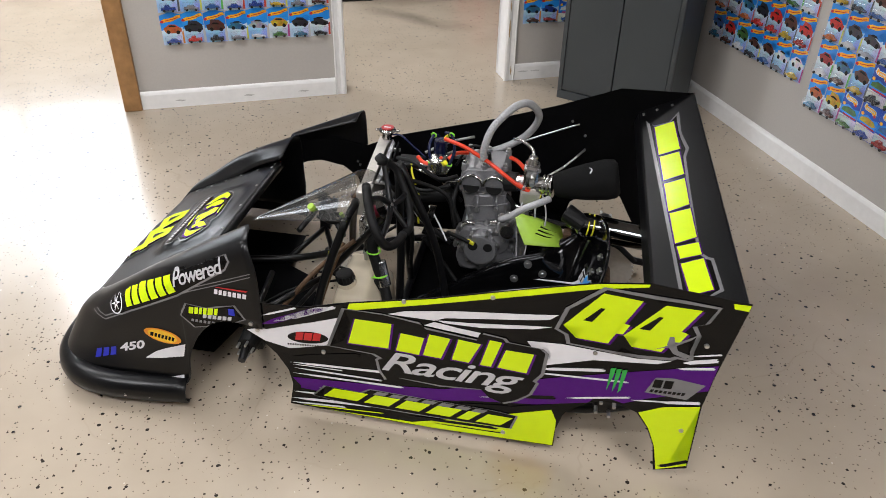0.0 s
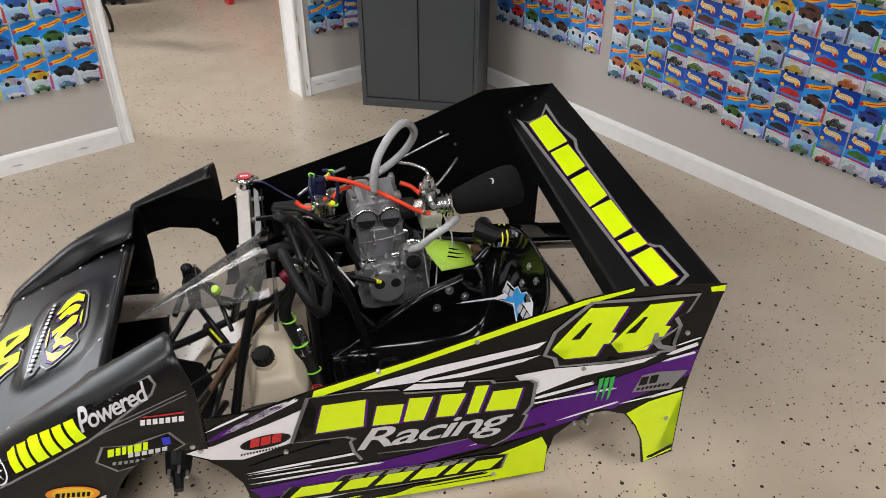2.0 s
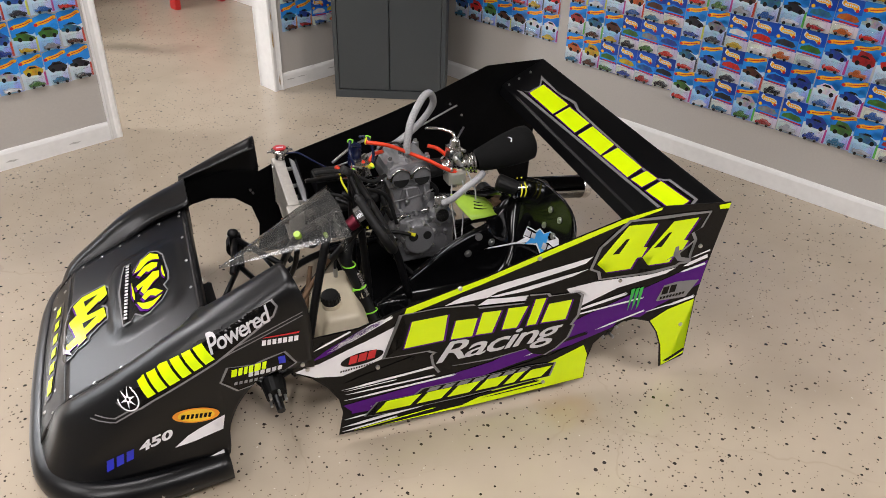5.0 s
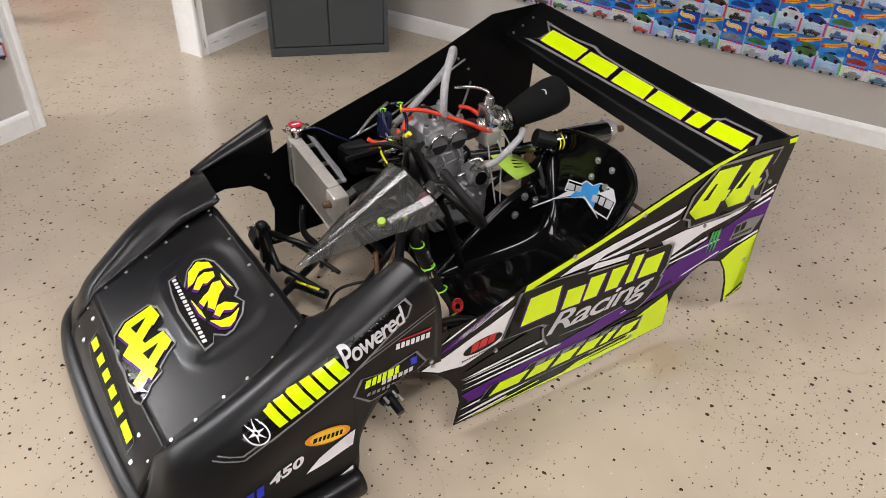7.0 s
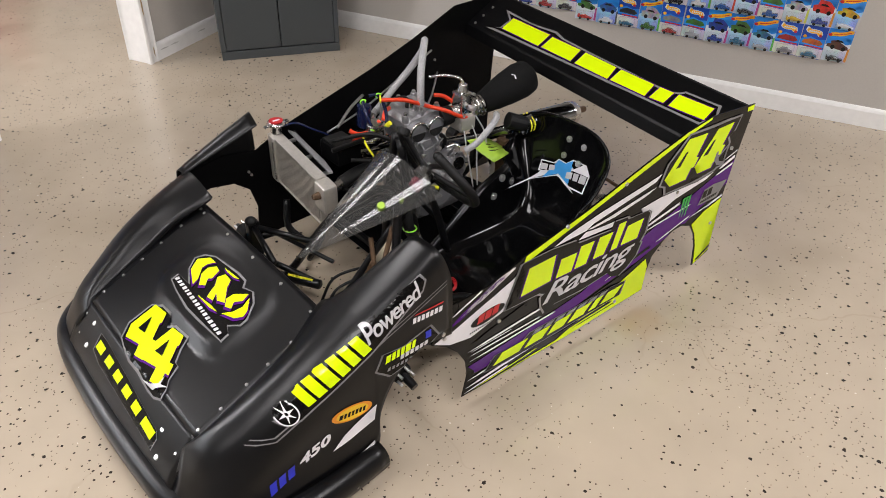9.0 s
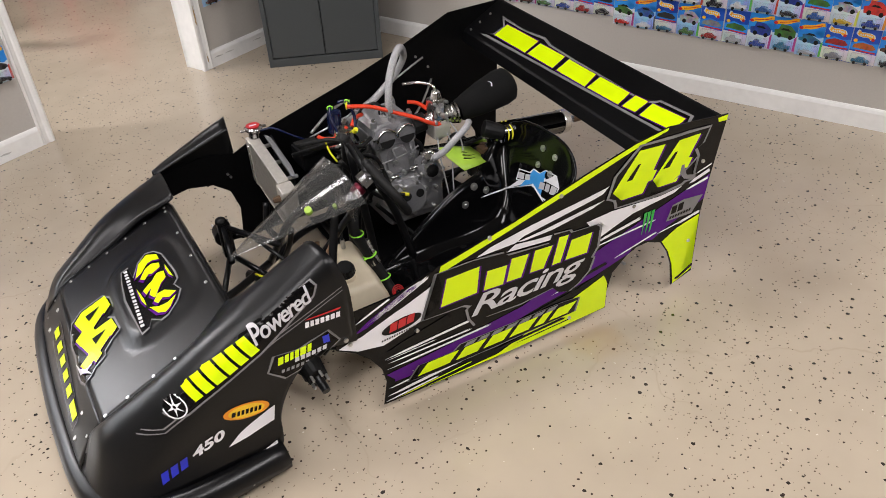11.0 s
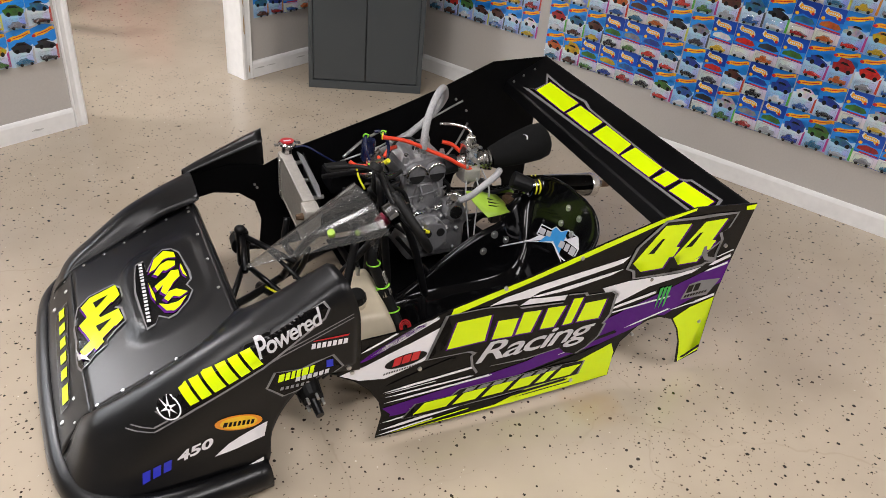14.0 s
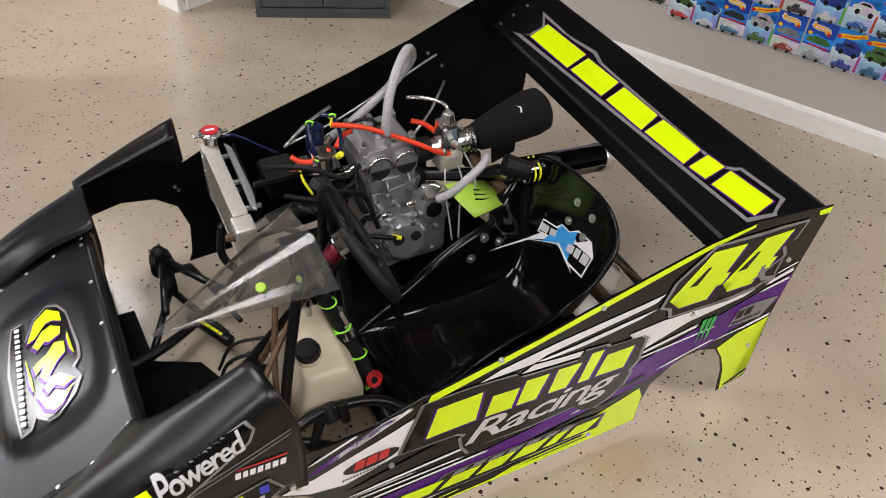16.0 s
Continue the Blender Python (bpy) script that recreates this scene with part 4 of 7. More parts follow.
def patch(name, outline, k, lift=0.0028):
    """The jagged grey-edged patch behind a piece of lettering."""
    on_side(name, shapes(outline), lift, M_GREY)
    on_side(name, shapes(inset(outline, k)), lift + 0.0003, M_VINYLBLACK)


# long white flashes above the name and under the number
for flash in ([(0.377, 0.415), (0.422, 0.433), (0.552, 0.457), (0.745, 0.483), (0.800, 0.492), (0.780, 0.474), (0.745, 0.466), (0.525, 0.430), (0.498, 0.417)],
              [(0.502, 0.419), (0.590, 0.427), (0.745, 0.448), (0.790, 0.453), (0.745, 0.438), (0.616, 0.417), (0.524, 0.414)],
              [(0.471, 0.397), (0.498, 0.413), (0.560, 0.405), (0.617, 0.401), (0.612, 0.385)],
              [(0.731, 0.399), (0.817, 0.406), (0.994, 0.397), (1.076, 0.405), (1.045, 0.390), (0.895, 0.371), (0.782, 0.330), (0.795, 0.368), (0.784, 0.383)]):
    on_side("flash", shapes(flash), 0.0021, M_WHITE)
# team name in bars, with the legible word under it
patch("name_patch", [(0.207, 0.277), (0.253, 0.307), (0.267, 0.372), (0.255, 0.412), (0.360, 0.414), (0.459, 0.405), (0.471, 0.392), (0.615, 0.378), (0.622, 0.403), (0.681, 0.396), (0.688, 0.386), (0.774, 0.381), (0.788, 0.369), (0.783, 0.299), (0.762, 0.266), (0.55, 0.256), (0.35, 0.262), (0.331, 0.273)], 0.009)
patch("word_patch", [(0.340, 0.258), (0.346, 0.222), (0.364, 0.190), (0.399, 0.205), (0.515, 0.199), (0.633, 0.213), (0.654, 0.188), (0.689, 0.176), (0.724, 0.194), (0.758, 0.225), (0.772, 0.268), (0.740, 0.284), (0.55, 0.286), (0.42, 0.290), (0.372, 0.282)], 0.008, 0.0029)
NAME = [[(0.268, 0.300), (0.377, 0.303), (0.387, 0.386), (0.290, 0.384)], [(0.398, 0.301), (0.459, 0.298), (0.472, 0.357), (0.411, 0.361)], [(0.470, 0.300), (0.517, 0.298), (0.540, 0.368), (0.486, 0.372)], [(0.546, 0.301), (0.590, 0.299), (0.618, 0.366), (0.561, 0.370)], [(0.619, 0.298), (0.647, 0.298), (0.671, 0.382), (0.640, 0.384)], [(0.664, 0.299), (0.738, 0.295), (0.752, 0.360), (0.682, 0.360)]]
for quad in NAME:
    on_side("name_edge", shapes([(a - 0.004 + 0.010 * (k in (1, 2)), b - 0.004 + 0.004 * (k > 1)) for k, (a, b) in enumerate(quad)]), 0.0034, M_PURPLE)
    on_side("name_bar", shapes(quad), 0.0038, M_NEON, label="neon yellow bar in place of a letter")
on_side("word", fit_to(letters("Racing", 1, 0.012, 0.38, 0.90), 0.378, 0.088), 0.0040, M_SILVER, 0.358, 0.204, 1.2, "pale slanted word")
patch("name_patch", [(0.152, 0.086), (0.176, 0.086), (0.189, 0.130), (0.300, 0.128), (0.318, 0.146), (0.660, 0.146), (0.728, 0.140), (0.714, 0.090), (0.439, 0.080), (0.230, 0.079)], 0.006, 0.0030)
row_of(on_side, "name_bar", fit_to(bars([1.25, 0.90, 0.85, 0.85, 0.42, 0.85], 1, 0.24, 0.42), 0.530, 0.034), 0.0038, M_NEON, 0.186, 0.092, 0.5)
row_of(on_side, "name_bar", fit_to(bars([0.7, 0.7, 0.75, 0.75, 0.75, 0.75, 0.7], 1, 0.25, 0.3), 0.318, 0.013), 0.0036, M_GREY, 0.330, 0.129, 0.1)
# start number
patch("number_patch", [(0.793, 0.450), (0.813, 0.517), (0.893, 0.591), (1.012, 0.587), (1.020, 0.578), (1.067, 0.586), (1.155, 0.580), (1.141, 0.554), (1.137, 0.531), (1.111, 0.519), (1.126, 0.492), (1.112, 0.470), (1.122, 0.421), (1.115, 0.414), (1.086, 0.415), (1.076, 0.408), (1.001, 0.400), (0.949, 0.418), (0.940, 0.402), (0.826, 0.410), (0.818, 0.437)], 0.010)
for digit, hole in (([(0.813, 0.466), (0.894, 0.574), (0.984, 0.568), (0.949, 0.497), (0.965, 0.494), (0.952, 0.465), (0.933, 0.464), (0.922, 0.431), (0.846, 0.433), (0.859, 0.461)], [(0.857, 0.489), (0.893, 0.532), (0.903, 0.532), (0.878, 0.488)]),
                    ([(0.955, 0.462), (1.035, 0.565), (1.115, 0.565), (1.080, 0.498), (1.096, 0.494), (1.083, 0.466), (1.062, 0.463), (1.046, 0.430), (0.977, 0.432), (0.990, 0.461)], [(0.986, 0.488), (1.025, 0.531), (1.035, 0.531), (1.011, 0.488)])):
    on_side("number_edge", shapes([(a + 0.006, b - 0.004) for a, b in digit]), 0.0034, M_PURPLE)
    on_side("number", shapes(digit), 0.0038, M_NEON, label="neon yellow start number digit")
    on_side("number_hole", shapes(hole), 0.0042, M_VINYLBLACK)
on_side("number_tail", shapes([(1.058, 0.479), (1.055, 0.454), (1.074, 0.430), (1.104, 0.420), (1.117, 0.431), (1.083, 0.441), (1.072, 0.464), (1.068, 0.480)], [(1.030, 0.436), (1.075, 0.462), (1.120, 0.496), (1.108, 0.479), (1.070, 0.450)]), 0.0044, M_GREY)
# sponsor marks as plain shapes
on_side("claw_mark", shapes(*[[(k * 0.014, 0.075), (k * 0.014 + 0.012, 0.078), (k * 0.014 + 0.009, 0.05), (k * 0.014 + 0.004, 0.03 - 0.01 * k), (k * 0.014 - 0.002, 0.0), (k * 0.014 + 0.001, 0.04)] for k in range(3)]), 0.0028, M_GREEN, 0.940, 0.280)
on_side("sponsor_plate", shapes([(0, 0.004), (0.10, 0.0), (0.135, 0.055), (0.06, 0.062), (0.018, 0.056)]), 0.0028, M_GREY, 1.030, 0.292)
row_of(on_side, "sponsor_bar", fit_to(bars([0.9, 0.9], 1, 0.2, 0.2), 0.050, 0.026), 0.0032, M_VINYLBLACK, 1.044, 0.316, 4)
row_of(on_side, "sponsor_bar", fit_to(bars([0.5] * 8, 1, 0.2, 0.2), 0.085, 0.009), 0.0032, M_VINYLBLACK, 1.040, 0.300, 3)
on_side("sponsor_oval", shapes(oval(0.155, 0.294, 0.058, 0.020, 24, 8)), 0.0026, M_VINYLBLACK)
row_of(on_side, "sponsor_bar", fit_to(bars([0.8, 0.85, 0.8], 1, 0.12, 0.35), 0.080, 0.026), 0.0030, M_RED, 0.118, 0.280, 7)
row_of(on_side, "sponsor_bar", fit_to(bars([0.5] * 18, 1, 0.4, 0.2), 0.125, 0.006), 0.0026, M_VINYLBLACK, 0.095, 0.258, 6)
for bx, bz in ((0.196, 0.252), (0.692, 0.072), (0.012, 0.291), (0.897, 0.395), (1.137, 0.188), (1.143, 0.466), (0.42, 0.462), (0.64, 0.515)):
    part("rivet", cyl(near_face(bx, bz, -0.005), near_face(bx, bz, 0.001), 0.0055, 0.0065, 10), M_BOLT, panel)


def far_face(a, b, d=0.0):
    return (a, 0.975 + 0.047 * a + d, b)


FAR = [(1.185, 0.659), (1.163, 0.318), (1.158, 0.078), (1.066, 0.055), (1.054, 0.144), (0.997, 0.246), (0.935, 0.271), (0.868, 0.252), (0.818, 0.208), (0.803, 0.147), (0.803, 0.064), (0.376, 0.045), (0.018, 0.045), (0.030, 0.075), (0.040, 0.168), (0.019, 0.244), (-0.034, 0.287), (-0.118, 0.304), (-0.185, 0.292), (-0.190, 0.38), (-0.060, 0.40), (0.059, 0.378), (0.176, 0.428), (0.540, 0.522), (0.739, 0.584), (0.944, 0.660), (1.014, 0.660)]
far_panel = part("side_panel", prism(FAR, far_face, 0.003), M_BODYDULL, kart, "plain black inner face of the far side panel")
part("edge_rod", tube([far_face(x, z, -0.012) for x, z in ((0.333, 0.353), (0.487, 0.389), (0.629, 0.446), (0.780, 0.510), (0.819, 0.525))], 0.0035, 6, 2), M_BOLT, far_panel, "thin bright stiffening rod")
part("stay", tube([(0.70, 0.90, 0.345), (0.78, 0.95, 0.380), (0.850, 1.003, 0.432)], 0.004, 6, 2), M_BOLT, far_panel, "thin bright stay rod")
for bx, bz in ((0.794, 0.530), (0.844, 0.479), (0.022, 0.311), (0.030, 0.298)):
    part("rivet", cyl(far_face(bx, bz), far_face(bx, bz, -0.006), 0.005, 0.004, 8), M_BOLT, far_panel)

# rear spoiler: an inclined blade with a turned-down front lip
blade_rows = []
for k in range(9):
    f = k / 8
    y = -0.056 + f * 1.086
    xf, zf, xr = 1.020 + 0.008 * (1 - f), 0.494 + 0.088 * f, 1.213 - 0.031 * f
    zr = zf + 0.475 * (xr - xf)
    at = lambda u, up=0.0: (xf + (xr - xf) * u, y, zf + (zr - zf) * u + up)
    blade_rows.append([(xf - 0.006, y, zf - 0.044), (xf - 0.016, y, zf - 0.040), (xf - 0.006, y, zf - 0.006), (xf, y, zf), at(0.33), at(0.66), at(0.985), at(1.0, 0.003)])
spoiler = thicken(part("spoiler", loft(blade_rows, False), M_BLADE, kart, "black rear spoiler blade with a grey-outlined name"), 0.003)
SPOILER = tree_of(spoiler)


def on_spoiler(name, flat, lift, mat, label=""):
    """Drawn in the kart's own x and y, pressed down on the blade."""
    return sticker(name, flat, (0, 0, 0.9), (1, 0, 0), (0, 1, 0), SPOILER, mat, spoiler, lift + 0.0030, label, 0.03)


WING_PATCH = [(1.033, 0.942), (1.080, 0.024), (1.132, -0.004), (1.138, 0.004), (1.170, 0.016), (1.160, 0.143), (1.150, 0.152), (1.134, 0.180), (1.131, 0.500), (1.132, 0.645), (1.144, 0.690), (1.132, 0.771), (1.114, 0.790), (1.129, 0.805), (1.131, 0.938), (1.099, 0.887), (1.057, 0.893), (1.041, 0.919)]
on_spoiler("name_patch", shapes(WING_PATCH), 0.0, M_GREY)
WING_FIELD = [(1.043, 0.921), (1.087, 0.033), (1.130, 0.007), (1.162, 0.024), (1.153, 0.139), (1.144, 0.146), (1.127, 0.178), (1.124, 0.500), (1.125, 0.650), (1.134, 0.690), (1.125, 0.764), (1.106, 0.788), (1.122, 0.812), (1.122, 0.912), (1.102, 0.880), (1.057, 0.886), (1.047, 0.908)]
on_spoiler("name_patch", shapes(WING_FIELD), 0.0004, M_VINYLBLACK)
for quad in ([(1.056, 0.881), (1.061, 0.701), (1.119, 0.701), (1.112, 0.880)], [(1.063, 0.688), (1.067, 0.552), (1.121, 0.555), (1.116, 0.685)], [(1.068, 0.532), (1.072, 0.390), (1.124, 0.398), (1.121, 0.532)], [(1.074, 0.380), (1.080, 0.240), (1.130, 0.244), (1.125, 0.377)], [(1.083, 0.225), (1.088, 0.173), (1.136, 0.169), (1.132, 0.221)], [(1.088, 0.152), (1.100, 0.027), (1.149, 0.028), (1.138, 0.152)]):
    on_spoiler("name_edge", shapes([(a + 0.003 * (1 if k > 1 else -1), b + 0.003 * (1 if k in (0, 3) else -1)) for k, (a, b) in enumerate(quad)]), 0.0008, M_PURPLE)
    on_spoiler("name_bar", shapes(quad), 0.0012, M_NEON, "neon yellow bar in place of a letter")
for x, y in ((1.028, 0.994), (1.069, 0.994), (1.115, 0.993)):
    hit = SPOILER.ray_cast(Vector((x, y, 0.9)), Vector((0, 0, -1)))[0]
    part("rivet", cyl(hit, hit + Vector((-0.002, 0, 0.006)), 0.0048, 0.004, 8), M_BOLT, spoiler)

# nose: fenders, hood, valance and lip
def smooth_rows(profiles, along=5, across=4):
    """Catmull-Rom both ways through a net of points."""
    lines = [glide(p, across) for p in profiles]
    return [list(r) for r in zip(*[glide(col, along) for col in zip(*lines)])]


PROFILES = [
    [(0.048, 0.088, 0.482), (0.055, 0.050, 0.495), (0.058, 0.000, 0.482), (0.045, -0.013, 0.450), (0.035, -0.018, 0.400), (0.030, -0.020, 0.335)],
    [(-0.080, 0.135, 0.425), (-0.080, 0.070, 0.445), (-0.080, 0.004, 0.428), (-0.080, -0.012, 0.395), (-0.080, -0.016, 0.355), (-0.080, -0.020, 0.315)],
    [(-0.150, 0.165, 0.392), (-0.150, 0.075, 0.415), (-0.150, 0.006, 0.396), (-0.150, -0.011, 0.36), (-0.150, -0.015, 0.31), (-0.150, -0.020, 0.262)],
    [(-0.195, 0.192, 0.366), (-0.195, 0.080, 0.392), (-0.195, 0.010, 0.372), (-0.195, -0.010, 0.33), (-0.195, -0.015, 0.25), (-0.195, -0.022, 0.175)],
    [(-0.215, 0.195, 0.356), (-0.215, 0.082, 0.384), (-0.215, 0.012, 0.362), (-0.215, -0.010, 0.32), (-0.215, -0.014, 0.20), (-0.215, -0.032, 0.075)],
    [(-0.310, 0.200, 0.305), (-0.310, 0.092, 0.345), (-0.310, 0.020, 0.325), (-0.310, -0.008, 0.27), (-0.310, -0.012, 0.17), (-0.310, -0.036, 0.078)],
    [(-0.410, 0.204, 0.242), (-0.410, 0.105, 0.296), (-0.410, 0.034, 0.278), (-0.415, -0.002, 0.215), (-0.420, -0.008, 0.14), (-0.425, -0.034, 0.080)],
    [(-0.500, 0.208, 0.200), (-0.500, 0.120, 0.236), (-0.508, 0.052, 0.213), (-0.526, 0.014, 0.150), (-0.542, 0.000, 0.112), (-0.556, -0.022, 0.082)],
    [(-0.555, 0.211, 0.175), (-0.570, 0.145, 0.188), (-0.590, 0.096, 0.167), (-0.610, 0.064, 0.124), (-0.624, 0.052, 0.103), (-0.636, 0.044, 0.084)],
    [(-0.580, 0.214, 0.165), (-0.606, 0.180, 0.146), (-0.622, 0.172, 0.128), (-0.640, 0.164, 0.110), (-0.652, 0.160, 0.097), (-0.664, 0.156, 0.086)],
]
CENTRE = 0.482
LIFT = (0.034, 0.030, 0.028, 0.018, 0.008, 0.0)


def raised(profiles, inner):
    """The profiles with their crown lifted and their inner edge set back to the hood's seam."""
    out = []
    for p in profiles:
        q = [(x, y, z + d) for (x, y, z), d in zip(p, LIFT)]
        if p[0][0] < -0.29:
            q[0] = (q[0][0], inner, q[0][2])
        out.append(q)
    return out


def mirror(rows):
    return [[(p[0], 2 * CENTRE - p[1], p[2]) for p in row] for row in rows]


NEAR_PROFILES = [
    [(-0.020, 0.086, 0.526), (-0.008, 0.060, 0.536), (0.006, 0.008, 0.522), (0.026, -0.011, 0.468), (0.031, -0.016, 0.410), (0.030, -0.020, 0.302)],
    [(-0.100, 0.104, 0.474), (-0.092, 0.070, 0.490), (-0.085, 0.006, 0.472), (-0.080, -0.012, 0.418), (-0.080, -0.018, 0.365), (-0.080, -0.022, 0.315)],
    [(-0.165, 0.120, 0.432), (-0.158, 0.078, 0.452), (-0.152, 0.008, 0.435), (-0.150, -0.012, 0.38), (-0.150, -0.018, 0.32), (-0.150, -0.022, 0.262)],
    [(-0.205, 0.148, 0.396), (-0.200, 0.082, 0.428), (-0.197, 0.010, 0.410), (-0.195, -0.012, 0.35), (-0.195, -0.017, 0.26), (-0.195, -0.022, 0.175)],
    [(-0.225, 0.176, 0.370), (-0.220, 0.084, 0.416), (-0.217, 0.012, 0.398), (-0.215, -0.011, 0.34), (-0.215, -0.016, 0.21), (-0.215, -0.032, 0.075)],
    [(-0.310, 0.200, 0.305), (-0.310, 0.094, 0.362), (-0.310, 0.020, 0.343), (-0.310, -0.008, 0.285), (-0.310, -0.014, 0.18), (-0.310, -0.036, 0.078)],
] + PROFILES[6:]
rows = smooth_rows(raised(NEAR_PROFILES, 0.164))
fender = thicken(part("fender", loft(rows), M_BODY, kart, "black moulded front fender with sponsor marks"), 0.004)
FENDER = tree_of(fender)
far_fender = thicken(part("fender", loft(mirror(smooth_rows(raised(PROFILES[3:], 0.164)))), M_BODY, kart, "black moulded front fender, scuffed on top"), 0.004)


tail = [[(-0.212, 0.920, 0.410), (-0.212, 0.944, 0.414), (-0.212, 0.972, 0.396), (-0.212, 0.980, 0.34), (-0.212, 0.982, 0.27)],
        [(-0.150, 0.918, 0.432), (-0.150, 0.946, 0.440), (-0.150, 0.976, 0.424), (-0.150, 0.982, 0.36), (-0.150, 0.984, 0.296)],
        [(-0.050, 0.912, 0.468), (-0.050, 0.948, 0.480), (-0.050, 0.982, 0.466), (-0.045, 0.984, 0.40), (-0.045, 0.984, 0.32)],
        [(0.040, 0.908, 0.500), (0.046, 0.950, 0.516), (0.054, 0.984, 0.508), (0.058, 0.986, 0.44), (0.060, 0.986, 0.379)]]
thicken(part("fender_tail", loft([glide(r, 3) for r in zip(*[glide(c, 4) for c in zip(*tail)])]), M_BODY, far_fender, "flat black tail of the fender"), 0.003)


def hood_point(a, b):
    """a: 0 at the front seam to 1 at the rear edge; b: 0 near side to 1 far side."""
    x0, x1 = -0.580, -0.212
    side = math.sin(math.pi * b)
    x = x0 + (x1 - x0) * a - 0.006 * side * (1 - a)
    z = 0.362 + 0.46 * (x + 0.23) + 0.004 * side
    y = 0.160 + 0.644 * b
    # raised boss under the round badge
    u, v = (a - 0.62) / 0.30, (b - 0.50) / 0.30
    bump = max(0.0, 1 - u ** 4 - v ** 4)
    z += 0.014 * min(1.0, bump * 3.0) * (1.15 - a) * 1.6
    return (x, y, z)


hood = thicken(part("hood", loft([[hood_point(i / 28, j / 32) for j in range(33)] for i in range(29)]), M_BODY, kart, "black bolted hood with a neon badge and number"), 0.003)
HOOD = tree_of(hood)
flange = [[hood_point(1, j / 24) for j in range(25)], [Vector(hood_point(1, j / 24)) + Vector((0.012, 0, -0.018)) for j in range(25)]]
thicken(part("hood_flange", loft(flange), M_BODY, hood), 0.003)


def bolt(p, n, r, parent):
    p, n = Vector(p), Vector(n).normalized()
    part("bolt", cyl(p - n * 0.001, p + n * 0.004, r, r * 0.75, 10), M_BOLT, parent)


for b, xs in ((0.024, (-0.247, -0.306, -0.373, -0.433, -0.504, -0.565)), (0.9736, (-0.228, -0.295, -0.361, -0.423, -0.483, -0.544))):
    for x in xs:
        bolt(hood_point((x + 0.580) / 0.368, b), (-0.45, 0, 0.9), 0.0055, hood)
for y in (0.763, 0.622, 0.484, 0.342, 0.205):
    bolt(hood_point(0.950, (y - 0.160) / 0.644), (-0.45, 0, 0.9), 0.0055, hood)

VAL = []
for j in range(25):
    b = j / 24
    y = 0.158 + 0.650 * b
    s = math.sin(math.pi * b)
    VAL.append([Vector((-0.580 - 0.006 * s, y, 0.200 + 0.004 * s)), Vector((-0.610 - 0.008 * s, y, 0.166)), Vector((-0.642 - 0.008 * s, y, 0.126)), Vector((-0.666 - 0.010 * s, y, 0.086))])
valance = thicken(part("valance", loft([glide(r, 4) for r in VAL]), M_BODY, kart, "black lower nose panel with a neon mark"), 0.003)
VALANCE = tree_of(valance)
hood_skin, valance_skin = hood.data, valance.data
NOSE = BVHTree.FromPolygons([v.co.copy() for v in hood_skin.vertices] + [v.co.copy() for v in valance_skin.vertices], [tuple(p.vertices) for p in hood_skin.polygons] + [tuple(i + len(hood_skin.vertices) for i in p.vertices) for p in valance_skin.polygons])
for y, x, z, r in ((0.725, -0.603, 0.177, 0.0085), (0.709, -0.642, 0.131, 0.0085), (0.273, -0.616, 0.161, 0.0085), (0.247, -0.653, 0.114, 0.0085), (0.782, -0.603, 0.174, 0.005), (0.771, -0.637, 0.131, 0.005), (0.195, -0.622, 0.152, 0.005)):
    bolt((x, y, z), (-0.6, 0, 0.8), r, valance)

LIP = [(-0.212, -0.036), (-0.35, -0.050), (-0.47, -0.050), (-0.565, -0.020), (-0.634, 0.056), (-0.662, 0.165), (-0.672, 0.32)]
LIP += [(-0.675, CENTRE)] + [(x, 2 * CENTRE - y) for x, y in LIP[::-1]]
path = glide([(x, y, 0) for x, y in LIP], 5)
lip_rows = []
for i, c in enumerate(path):
    d = (path[min(i + 1, len(path) - 1)] - path[max(i - 1, 0)]).normalized()
    n = Vector((-d.y, d.x, 0))
    if n.dot(c - Vector((-0.25, CENTRE, 0))) < 0:
        n = -n
    lip_rows.append([c + n * a + Vector((0, 0, z)) for a, z in ((-0.012, 0.092), (0.004, 0.090), (0.020, 0.084), (0.032, 0.070), (0.036, 0.052), (0.033, 0.034), (0.022, 0.024), (0.010, 0.024))])
lip = thicken(part("nose_lip", loft(lip_rows), M_BODY, kart, "rounded black rubber-like nose lip"), 0.004)
for x, y in ((-0.314, -0.0815), (-0.384, -0.0865)):
    part("rivet", cyl((x, y - 0.003, 0.050), (x, y + 0.004, 0.050), 0.005, 0.006, 8), M_BOLT, lip)


def on_fender(name, flat, lift, mat, x, z, turn=0.0, label=""):
    c, s = math.cos(radians(turn)), math.sin(radians(turn))
    return sticker(name, flat, (x, 0.0, z), (c, 0, s), (-s, 0, c), FENDER, mat, fender, lift * 1.8 + 0.0032, label, 0.007)


# maker's line along the shoulder: a round mark, bars and one legible word
on_fender("mark_edge", shapes([(-0.452, 0.280), (-0.425, 0.262), (-0.395, 0.268), (-0.365, 0.286), (-0.205, 0.370), (-0.055, 0.474), (-0.042, 0.500), (-0.055, 0.520), (-0.185, 0.462), (-0.240, 0.436), (-0.405, 0.338), (-0.440, 0.316)]), 0.0, M_GREY, 0, 0)
on_fender("mark_field", shapes([(-0.446, 0.284), (-0.424, 0.268), (-0.396, 0.273), (-0.366, 0.291), (-0.206, 0.376), (-0.058, 0.479), (-0.048, 0.500), (-0.058, 0.513), (-0.186, 0.456), (-0.241, 0.430), (-0.404, 0.332), (-0.437, 0.311)]), 0.0004, M_VINYLBLACK, 0, 0)
